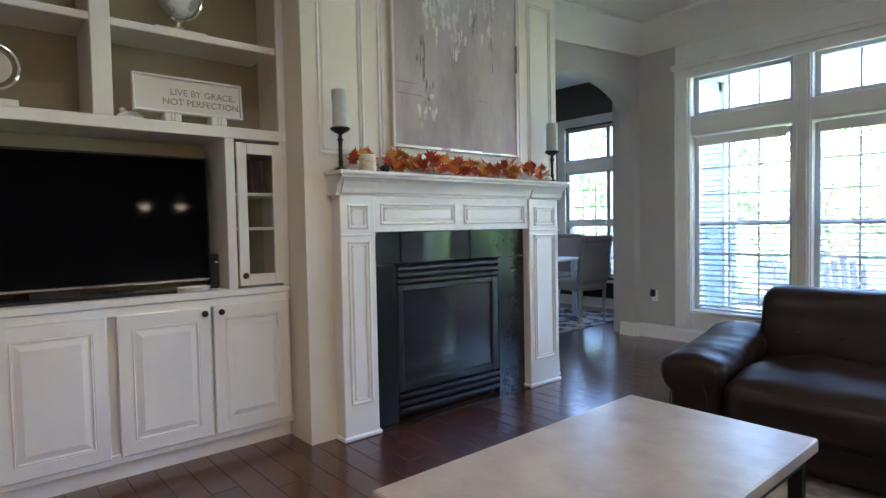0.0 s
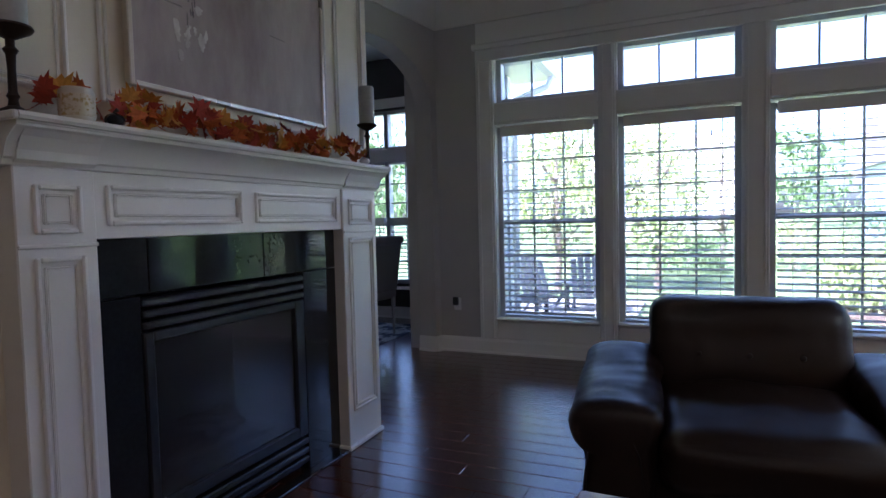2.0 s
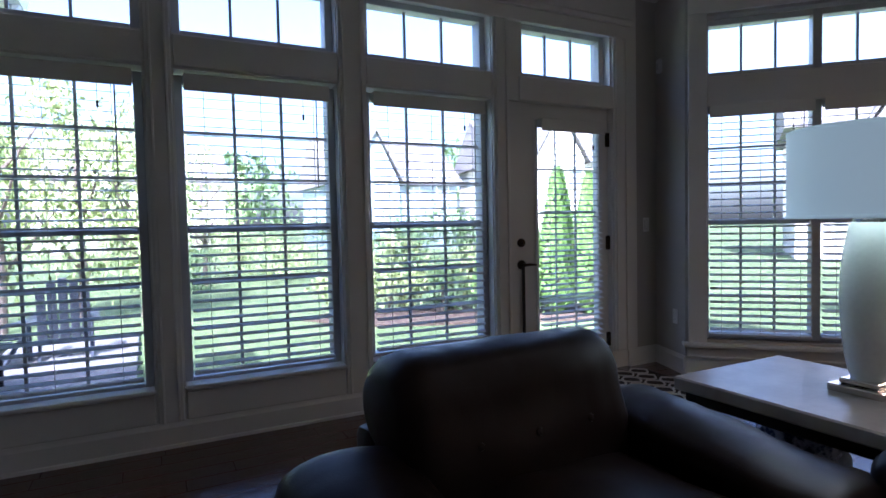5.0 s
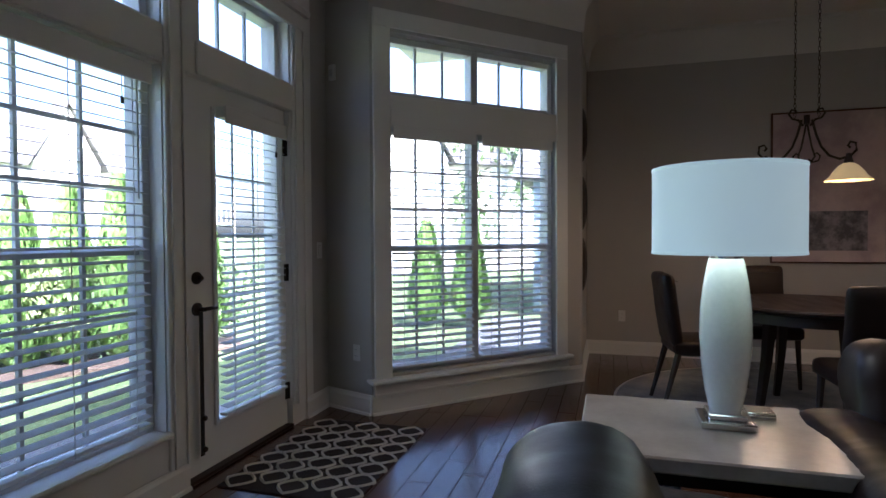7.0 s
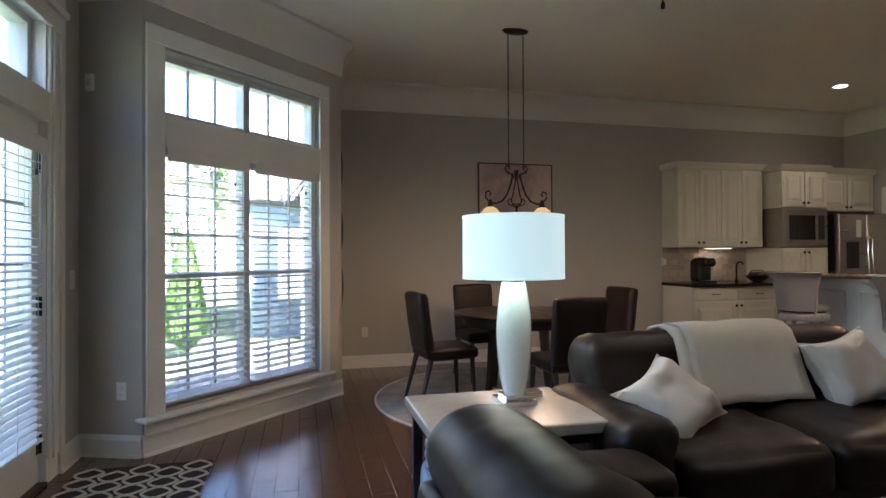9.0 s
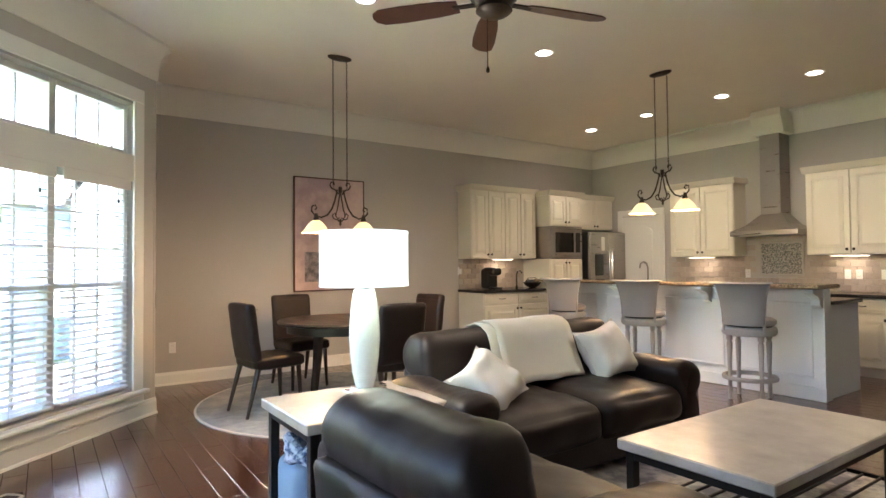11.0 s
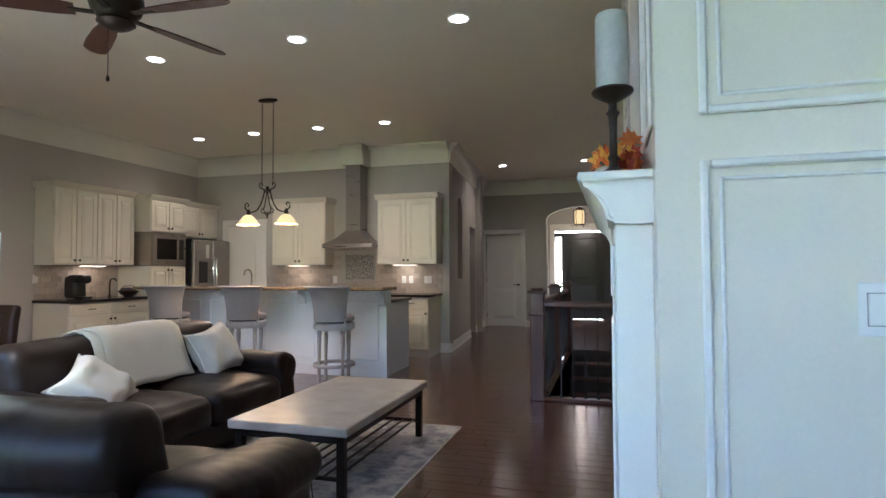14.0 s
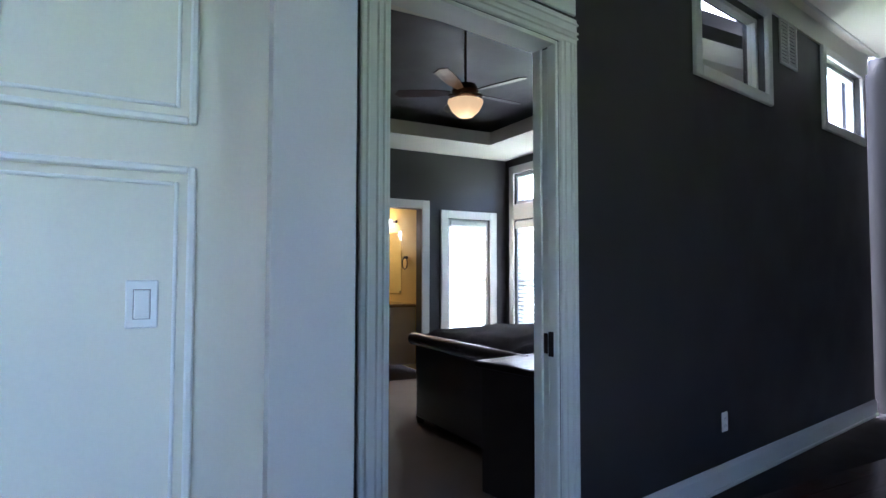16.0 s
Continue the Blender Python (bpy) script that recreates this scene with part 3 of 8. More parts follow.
part("deadbolt", Geo().lathe([(0.032, 0), (0.032, 0.012), (0.026, 0.02), (0.012, 0.022), (0.012, 0.04)], 16, pose(0.115, 0, 1.03, 90)), "bronze", d1, "dark bronze deadbolt")
hd = Geo().lathe([(0.034, 0), (0.034, 0.012), (0.02, 0.018), (0.011, 0.022), (0.011, 0.05)], 16, pose(0.115, 0, 0.87, 90))
hd.tube([(0.115, -0.05, 0.87), (0.16, -0.055, 0.872), (0.215, -0.05, 0.868)], [0.011, 0.010, 0.007], 8)
part("door_handle", hd, "bronze", d1, "dark bronze lever handle")
part("hanging_strap", Geo().box(0.10, 0.125, -0.034, -0.028, 0.12, 0.86), "plastic", d1, "black bell strap hung from the lever")
part("strap_bell", Geo().lathe([(0.004, 0.0), (0.012, 0.004), (0.016, 0.014), (0.012, 0.024), (0.004, 0.028)], 10, pose(0.112, -0.045, 0.30)), "bronze", d1)
part("strap_bell", Geo().lathe([(0.004, 0.0), (0.012, 0.004), (0.016, 0.014), (0.012, 0.024), (0.004, 0.028)], 10, pose(0.112, -0.045, 0.14)), "bronze", d1)
for z in (0.18, 0.95, 1.76):
    part("hinge", Geo().cyl(0.010, z, z + 0.11, 8, pose(W + 0.005, -0.012, 0)).box(W - 0.03, W + 0.03, -0.006, -0.002, z, z + 0.11), "bronze", d1)
part("threshold", Geo().cbox(0, W, -0.05, 0.12, 0.0, 0.02, 0.005), "bronze", d1)
make_blind("door_blind", pose(DOOR[0] + gl[0] - 0.01, YW - 0.005, 0), gl[1] - gl[0] + 0.02, gl[2] + 0.02, gl[3] - 0.03, "white slat blind hung on the glazed door", tilt=12, pitch=0.042, slat=0.044)

# short return wall, then the angled window wall
C0, C1, C2 = Vector((1.62, YW)), Vector((1.47, 5.07)), Vector((2.83, 3.72))


def wall_frame(a, b):
    """Axes of a wall from a to b, seen from the room: x along it, y outwards through it."""
    d = (b - a).normalized()
    m = Matrix(((d.x, -d.y, 0, a.x), (d.y, d.x, 0, a.y), (0, 0, 1, 0), (0, 0, 0, 1)))
    return m, (b - a).length


mr, lr = wall_frame(C1, C0)
mr2 = Matrix.Translation(mr.translation) @ pose(0, 0, 0, 0, 0, math.degrees(math.atan2((C0 - C1).y, (C0 - C1).x)))
structure("wall_return", Geo().box(0, lr, -0.14, 0, 0, CEIL, mr2), "wall", "short greige return wall", "wall")
mb, lb = wall_frame(C1, C2)
g = Geo()
BW = (0.17, 1.60)   # along the angled wall
bh = [(BW[0] - 0.045, BW[1] + 0.045, 0.27, 2.02), (BW[0] - 0.045, BW[1] + 0.045, 2.20, 2.66)]
wall_with_holes(g, 0, lb, 0, CEIL, bh, lambda a, b, c, d: g.box(a, b, 0, 0.2, c, d, mb))
structure("wall_bay", g, "wall", "greige angled wall with a twin window", "wall")
bc = thing("bay_casing", mb, "white painted casing round the twin window", "trim", kind="structure")
for x0, x1, z0, z1 in ((BW[0] - 0.15, BW[0] - 0.02, 0.24, 2.68), (BW[1] + 0.02, BW[1] + 0.14, 0.24, 2.68), (BW[0] - 0.15, BW[1] + 0.14, 2.68, 2.80)):
    part("casing_board", Geo().cbox(x0, x1, -0.022, 0, z0, z1, 0.005), "trim", bc)
part("mid_rail", Geo().cbox(BW[0] - 0.02, BW[1] + 0.02, -0.018, 0, 2.0, 2.22, 0.005), "trim", bc)
part("window_stool", Geo().cbox(BW[0] - 0.19, BW[1] + 0.17, -0.07, 0.08, 0.215, 0.25, 0.01), "trim", bc)
part("apron", Geo().cbox(BW[0] - 0.16, BW[1] + 0.15, -0.024, 0, 0.13, 0.212, 0.006), "trim", bc)
part("bead", Geo().cbox(BW[0] - 0.16, BW[1] + 0.15, -0.034, -0.024, 0.13, 0.15, 0.004), "trim", bc)
half = (BW[1] - BW[0]) / 2
for k in (0, 1):
    x = BW[0] + k * (half + 0.02)
    sash_window("window_%d" % (5 + k), mb @ pose(x, 0.10, 0), half - 0.04, 0.32, 1.97, 1.15, 3, 3, 3)
    sash_window("transom_%d" % (5 + k), mb @ pose(x, 0.10, 0), half - 0.04, 2.26, 2.60, 0, 3, 1, 1, label="white transom window of three panes")
    make_blind("bay_blind", mb @ pose(x, 0.022, 0), half - 0.04, 0.30, 1.95, "white two-inch slat blind lowered with slats open", tilt=14)
# wall behind the angled wall, towards the breakfast corner
structure("wall_nook", Geo().box(C2.x - 0.02, XE + 0.2, 3.735, 3.935, 0, CEIL), "wall", "greige wall of the breakfast corner", "wall")
structure("wall_east", Geo().box(XE, XE + 0.2, -3.7, 3.734, 0, CEIL), "wall", "long greige wall of the breakfast corner and kitchen", "wall")
structure("wall_kitchen_back", Geo().box(-0.64, XE, YK - 0.2, YK, 0, CEIL), "wall", "greige wall behind the kitchen", "wall")

# hall wall with an arched niche and a cased opening
HX = -0.64
MH = Matrix.Translation((HX, YK, 0)) @ pose(0, 0, 0, 0, 0, 5.4) @ Matrix.Translation((-HX, -YK, 0))   # a little out of square
g = Geo()
wall_with_holes(g, YH, YK - 0.2, 0, CEIL, [(-4.75, -4.27, 1.12, 2.52), (-6.35, -5.62, 0, 2.1)], lambda a, b, c, d: g.box(HX, HX + 0.18, a, b, c, d, MH))
g.box(HX + 0.17, HX + 0.21, -4.80, -4.22, 1.05, 2.55, MH)
structure("wall_hall", g, "wall", "greige hall wall with an arched niche", "wall")
sp = [(-4.75, 2.52), (-4.75, 2.28)] + [(-4.51 + 0.24 * math.cos(radians(a)), 2.28 + 0.24 * math.sin(radians(a))) for a in range(180, -1, -15)] + [(-4.27, 2.52)]
structure("niche_arch", Geo().prism(sp, HX + 0.001, HX + 0.168, "x", MH), "wall", "rounded head of the wall niche", "wall")
structure("wall_pantry", Geo().box(HX + 0.18, 1.6, -6.6, -6.45, 0, CEIL).box(1.5, 1.6, -6.45, YK - 0.2, 0, CEIL), "wall", "plain greige wall past the hall opening", "wall")

# end wall with the interior door and the foyer arch
g = Geo()
AX0, AX1 = -3.35, -1.66
wall_with_holes(g, -4.05, 1.6, 0, CEIL, [(-1.10, -0.36 + 0.06, 0, 2.06), (AX0, AX1, 0, 2.66)], lambda a, b, c, d: g.box(a, b, YH - 0.16, YH, c, d))
structure("wall_hall_end", g, "wall", "greige end wall of the hall", "wall")
xm, hw = (AX0 + AX1) / 2, (AX1 - AX0) / 2
sp = [(AX0, 2.66), (AX0, 2.36)] + [(xm - hw * math.cos(radians(a)), 2.36 + 0.28 * math.sin(radians(a))) for a in range(0, 181, 12)] + [(AX1, 2.66)]
structure("foyer_arch", Geo().prism(sp, YH - 0.16, YH, "y"), "wall", "shallow arch to the foyer", "wall")
structure("wall_foyer", Geo().box(AX0 - 0.5, AX0 - 0.35, -9.9, YH - 0.16, 0, CEIL).box(AX1 + 0.35, AX1 + 0.5, -9.9, YH - 0.16, 0, CEIL), "wall", "side walls of the foyer", "wall")
g = Geo()
wall_with_holes(g, AX0 - 0.5, AX1 + 0.5, 0, CEIL, [(-3.30, -1.62, 0, 2.25)], lambda a, b, c, d: g.box(a, b, -10.05, -9.9, c, d))
structure("wall_foyer_front", g, "wall", "front wall of the foyer", "wall")
fd = thing("door_3", pose(-2.80, -9.97, 0), "dark stained front door", "door", kind="structure")
part("door_leaf", Geo().cbox(0, 0.94, -0.03, 0.03, 0.01, 2.2, 0.006), "darkwood", fd)
for x0, x1 in ((0.12, 0.82),):
    for z0, z1 in ((0.2, 0.9), (1.05, 2.05)):
        part("door_panel", Geo().cbox(x0, x1, 0.03, 0.045, z0, z1, 0.014), "darkwood", fd)
part("door_handle", Geo().cyl(0.02, 0.9, 1.2, 8, pose(0.88, 0.07, 0)), "bronze", fd)
sl = thing("sidelight", pose(-1.80, -9.97, 0), "narrow glazed sidelight beside the front door", "window", kind="structure")
for x0, x1, z0, z1 in ((-0.04, 0, 0, 2.2), (0.16, 0.20, 0, 2.2), (0, 0.16, 0, 0.35), (0, 0.16, 2.1, 2.2)):
    part("frame", Geo().cbox(x0, x1, -0.04, 0.04, z0, z1, 0.004), "darkwood", sl)
p = part("pane", Geo().box(0.0, 0.16, -0.003, 0.003, 0.35, 2.1), "glass", sl)
p.visible_shadow = False
fc = thing("foyer_casing", pose(0, -9.9, 0), "cream casing round the front door", "trim", kind="structure")
for x0, x1, z0, z1 in ((-3.32, -3.20, 0, 2.27), (-1.62, -1.50, 0, 2.27), (-3.32, -1.50, 2.27, 2.42)):
    part("casing_board", Geo().cbox(x0, x1, -0.02, 0.03, z0, z1, 0.005), "crown", fc)
part("jamb_fill", Geo().box(-3.20, -2.801, -0.10, -0.04, 0, 2.25).box(-1.859, -1.841, -0.10, -0.04, 0, 2.25), "darkwood", fc)

# interior hall door
d2 = thing("door_2", pose(-1.10, YH - 0.06, 0), "white two-panel interior door with arched top panel", "door", kind="structure")
# unseen backing, added so that no light leaks round the hall door
structure("hall_door_backing", Geo().box(-1.35, -0.10, YH - 0.24, YH - 0.165, 0, 2.4), "wall", "unseen backing added behind the hall door against light leaks", "wall")
g = Geo().box(0.002, 0.798, -0.04, 0, 0.003, 2.057)
part("door_leaf", g, "trim", d2)
pa = [(0.14, 1.0), (0.66, 1.0), (0.66, 1.80)] + [(0.40 + 0.26 * math.cos(radians(a)), 1.80 + 0.09 * math.sin(radians(a))) for a in range(15, 180, 15)] + [(0.14, 1.80)]
part("door_panel", Geo().prism(pa, 0, 0.012, "y").prism([(0.40 + (x - 0.40) * 0.86, 1.42 + (z - 1.42) * 0.9) for x, z in pa], 0.012, 0.022, "y"), "trim", d2)
part("door_panel", Geo().cbox(0.14, 0.66, 0, 0.012, 0.18, 0.84, 0.006).cbox(0.18, 0.62, 0.010, 0.022, 0.22, 0.80, 0.006), "trim", d2)
part("door_handle", Geo().lathe([(0.03, 0), (0.03, 0.01), (0.01, 0.015), (0.01, 0.05)], 12, pose(0.075, 0, 0.93, -90)).tube([(0.075, 0.05, 0.93), (0.19, 0.05, 0.93)], 0.009, 6), "bronze", d2)
for z in (0.2, 1.0, 1.8):
    part("hinge", Geo().cyl(0.008, z, z + 0.09, 6, pose(0.797, 0.006, 0)), "bronze", d2)
dc = thing("door_casing", pose(-1.10, YH, 0), "white casing round the hall door", "trim", kind="structure")
for x0, x1, z0, z1 in ((-0.10, 0, 0, 2.06), (0.80, 0.90, 0, 2.06), (-0.10, 0.90, 2.06, 2.16)):
    part("casing_board", Geo().cbox(x0, x1, 0, 0.025, z0, z1, 0.006), "trim", dc)
    part("bead", Geo().cbox(x0 + 0.012, x1 - 0.012 if x1 - x0 > 0.5 else x0 + 0.03, 0.025, 0.034, z0 + 0.01, z1 if x1 - x0 < 0.5 else z0 + 0.03, 0.003), "trim", dc)

# west side: wall behind the built-ins, chimney breast, arch wall
structure("wall_west", Geo().box(-4.05, -3.95, YH, YB1 - 0.4, 0, CEIL), "wall", "plain greige west wall", "wall")
bx = Geo().box(-3.93, XB, YB0, 1.80, 0, CEIL).box(-3.93, XB, 3.14, YB1, 0, CEIL).box(-3.93, XB, 1.80, 3.14, 1.17, CEIL).box(-3.93, -3.62, 1.80, 3.14, 0, 1.17)
structure("chimney_breast", bx, "cream", "cream panelled chimney breast above the fireplace", "wall")
# arch wall between great room and dining room, a little out of square
AY0, AY1 = 3.90, 5.41
MA = Matrix.Translation((-3.855, 3.81, 0)) @ pose(0, 0, 0, 0, 0, -9.5) @ Matrix.Translation((0, -3.81, 0))
AT = 0.18
g = Geo()
wall_with_holes(g, YB1, YW + 0.05, 0, CEIL, [(AY0, AY1, 0, 2.80)], lambda a, b, c, d: g.box(-AT, 0, a, b, c, d, MA))
structure("wall_arch", g, "wall", "greige wall with a wide arched opening", "wall")
ym, hw = (AY0 + AY1) / 2, (AY1 - AY0) / 2
sp = [(AY0, 2.80), (AY0, 2.27)] + [(ym - hw * math.cos(radians(a)), 2.27 + 0.42 * math.sin(radians(a))) for a in range(0, 181, 9)] + [(AY1, 2.80)]
structure("dining_arch", Geo().prism(sp, -AT, 0, "x", MA), "wall", "rounded head of the dining arch", "wall")

# formal dining room past the arch
DX0, DYW = -9.55, 6.95
g = Geo()
DWIN = [(-5.62, -4.98), (-4.92, -4.28)]
wall_with_holes(g, DX0, XA1 + 0.36, 0, CEIL, [(DWIN[0][0] - 0.045, DWIN[1][1] + 0.045, 0.43, 1.98), (DWIN[0][0] - 0.045, DWIN[1][1] + 0.045, 2.10, 2.60)], lambda a, b, c, d: g.box(a, b, DYW, DYW + 0.18, c, d))
structure("wall_dining_north", g, "dark", "charcoal dining room wall with windows", "wall")
structure("wall_dining_side", Geo().box(XA1, XA1 + 0.02, YO, DYW, 0, CEIL).box(XA1 - 0.1, XA1, YW + 0.003, DYW, 0, CEIL), "dark", "charcoal side wall of the dining bay", "wall")
structure("wall_dining_west", Geo().box(DX0 - 0.15, DX0, 2.3, DYW, 0, CEIL), "dark", "charcoal far wall of the dining room", "wall")
structure("ceiling_dining", Geo().box(DX0, XA0, 2.5, DYW + 0.18, CEIL - 0.02, CEIL + 0.1), "ceil", "white dining room ceiling", "ceiling")
dcs = thing("dining_casing", pose(0, DYW, 0), "white casing round the dining windows", "trim", kind="structure")
for x0, x1, z0, z1 in ((-5.80, -5.66, 0.40, 2.62), (-4.24, -4.10, 0.40, 2.62), (-5.80, -4.10, 2.62, 2.74), (-5.66, -4.24, 1.96, 2.12), (-5.85, -4.05, 0.36, 0.40)):
    part("casing_board", Geo().cbox(x0, x1, -0.025, 0.0, z0, z1, 0.005), "trim", dcs)
for k, (a, b) in enumerate(DWIN):
    sash_window("window_%d" % (7 + k), pose(a, DYW + 0.08, 0), b - a, 0.48, 1.93, 1.18, 3, 3, 3)
    sash_window("transom_%d" % (7 + k), pose(a, DYW + 0.08, 0), b - a, 2.15, 2.55, 0, 2, 1, 1, label="white transom window")
    make_blind("dining_blind", pose(a, DYW + 0.01, 0), b - a, 0.47, 1.20 if k else 1.20, "white slat blind pulled half way up", tilt=8)

# charcoal wall with the pocket door, clerestory windows
PD = (-5.25, -4.34)
MD = Matrix.Translation((-4.6, YD, 0)) @ pose(0, 0, 0, 0, 0, 10) @ Matrix.Translation((4.6, -YD, 0))   # it stands out of square
g = Geo()
NW = [(-7.40, -6.50, 2.48, 3.02), (-9.38, -8.50, 2.48, 3.02)]
wall_with_holes(g, DX0, XA0, 0, CEIL, [(PD[0], PD[1], 0, 2.30)] + NW, lambda a, b, c, d: g.box(a, b, YD - 0.14, YD, c, d, MD))
structure("wall_dining_south", g, "dark", "charcoal wall with a pocket door and clerestory windows", "wall")
pc = thing("pocket_door_casing", MD @ pose(0, YD, 0), "white casing of the bedroom pocket door", "trim", kind="structure")
for x0, x1, z0, z1 in ((PD[0] - 0.11, PD[0] + 0.004, 0, 2.30), (PD[1] - 0.004, PD[1] + 0.11, 0, 2.30), (PD[0] - 0.11, PD[1] + 0.11, 2.30, 2.42)):
    part("casing_board", Geo().cbox(x0, x1, 0, 0.022, z0, z1, 0.005), "trim", pc)
    if z0 == 0:
        for k in (0.02, 0.045, 0.085):
            part("flute", Geo().cbox(x0 + k, x0 + k + 0.012, 0.022, 0.032, 0, 2.30, 0.004), "trim", pc)
    else:
        for k in (0.02, 0.045, 0.085):
            part("flute", Geo().cbox(x0, x1, 0.022, 0.032, z0 + k, z0 + k + 0.012, 0.004), "trim", pc)
part("split_jamb", Geo().cbox(PD[0], PD[0] + 0.018, -0.14, -0.09, 0, 2.30, 0.003).cbox(PD[0], PD[0] + 0.018, -0.05, 0.0, 0, 2.30, 0.003), "trim", pc)
part("pocket_door_edge", Geo().cbox(PD[0] - 0.01, PD[0] + 0.012, -0.088, -0.052, 0.01, 2.28, 0.003), "trim", pc)
part("flush_pull", Geo().cbox(PD[0] + 0.012, PD[0] + 0.016, -0.082, -0.058, 0.90, 0.99, 0.002).cbox(PD[0] + 0.018, PD[0] + 0.022, -0.05, -0.02, 0.89, 1.0, 0.002), "bronze", pc, "dark bronze pocket door pull")
part("jamb_board", Geo().box(PD[1] - 0.018, PD[1], -0.14, 0, 0, 2.30).box(PD[0] + 0.02, PD[1] - 0.018, -0.14, 0, 2.282, 2.30), "trim", pc)
part("transom_panel", Geo().cbox(PD[0] - 0.11, PD[1] + 0.11, 0, 0.016, 2.44, 2.80, 0.004), "trim", pc)
for k, (a, b, c, d) in enumerate(NW):
    e = thing("clerestory_%d" % (k + 1), MD @ pose(a, YD, 0), "square interior clerestory window in white frame", "window", kind="structure")
    w = b - a
    for x0, x1, z0, z1 in ((-0.07, 0, c - 0.07, d + 0.07), (w, w + 0.07, c - 0.07, d + 0.07), (0, w, c - 0.07, c), (0, w, d, d + 0.07)):
        part("frame", Geo().cbox(x0, x1, 0, 0.03, z0, z1, 0.006), "trim", e)
    for x0, x1, z0, z1 in ((0, 0.03, c, d), (w - 0.03, w, c, d), (0.03, w - 0.03, c, c + 0.03), (0.03, w - 0.03, d - 0.03, d)):
        part("sash", Geo().cbox(x0, x1, -0.10, -0.04, z0, z1, 0.004), "trim", e)
    part("pane", Geo().box(0.03, w - 0.03, -0.075, -0.07, c + 0.03, d - 0.03), "glass", e)
vt = thing("wall_vent", MD @ pose(-7.95, YD, 2.76), "white louvred return-air vent", "vent")
part("frame", Geo().cbox(0, 0.30, 0, 0.012, 0, 0.025, 0.003).cbox(0, 0.30, 0, 0.012, 0.375, 0.40, 0.003).cbox(0, 0.025, 0, 0.012, 0.025, 0.375, 0.003).cbox(0.275, 0.30, 0, 0.012, 0.025, 0.375, 0.003).cbox(0.14, 0.16, 0, 0.012, 0.025, 0.375, 0.003), "trim", vt)
for i in range(13):
    part("louvre", Geo().box(0.025, 0.275, -0.008, 0.008, -0.002, 0.002, pose(0, 0.004, 0.04 + i * 0.026, 35)), "trim", vt)

# bedroom past the pocket door
BX0, BY0 = -7.9, -1.1
structure("wall_bedroom_east", Geo().box(XA0 - 0.13, XA0 - 0.0, BY0, YD - 0.14, 0, CEIL), "dark", "charcoal bedroom wall", "wall")
g = Geo()
BDR = (-6.66, -5.86)
BWN = (-7.64, -7.02)
wall_with_holes(g, BX0, XA0 - 0.13, 0, CEIL, [(BDR[0], BDR[1], 0, 2.05), (BWN[0], BWN[1], 0.45, 1.95)], lambda a, b, c, d: g.box(a, b, BY0 - 0.15, BY0, c, d))
structure("wall_bedroom_south", g, "dark", "charcoal bedroom wall with the bathroom door", "wall")
g = Geo()
BWW = (-0.90, -0.10)
wall_with_holes(g, BY0, 2.53, 0, CEIL, [(BWW[0], BWW[1], 0.45, 1.95), (BWW[0], BWW[1], 2.15, 2.55)], lambda a, b, c, d: g.box(BX0 - 0.15, BX0, a, b, c, d))
structure("wall_bedroom_west", g, "dark", "charcoal bedroom wall with tall window", "wall")
structure("ceiling_bedroom", Geo().box(BX0, XA0, BY0, BY0 + 0.7, 2.75, 2.9).box(BX0, XA0, 2.2, 2.55, 2.75, 2.9).box(BX0, BX0 + 0.7, BY0 + 0.7, 2.2, 2.75, 2.9).box(XA0 - 0.8, XA0, BY0 + 0.7, 2.2, 2.75, 2.9).box(-6.0, XA0, 2.55, 2.95, 2.75, 2.9), "ceil", "white tray ceiling of the bedroom", "ceiling")
structure("ceiling_bedroom_tray", Geo().box(BX0, XA0, BY0, 2.55, 3.0, 3.1), "dark", "charcoal upper tray of the bedroom ceiling", "ceiling")
sash_window("window_9", pose(BWN[0] + 0.045, BY0 - 0.07, 0), BWN[1] - BWN[0] - 0.09, 0.50, 1.90, 1.18, 2, 2, 2)
make_blind("bedroom_blind", pose(BWN[0] + 0.05, BY0 - 0.01, 0), BWN[1] - BWN[0] - 0.1, 0.50, 1.86, "white slat blind lowered with slats half closed", tilt=38)
sash_window("window_10", pose(BX0 - 0.07, BWW[0] + 0.045, 0, 0, 0, 90), BWW[1] - BWW[0] - 0.09, 0.50, 1.90, 1.18, 2, 2, 2)
sash_window("transom_10", pose(BX0 - 0.07, BWW[0] + 0.045, 0, 0, 0, 90), BWW[1] - BWW[0] - 0.09, 2.2, 2.5, 0, 2, 1, 1, label="white transom window")
make_blind("bedroom_blind", pose(BX0 - 0.01, BWW[0] + 0.05, 0, 0, 0, 90), BWW[1] - BWW[0] - 0.1, 0.50, 1.86, "white slat blind lowered with slats half closed", tilt=-38)
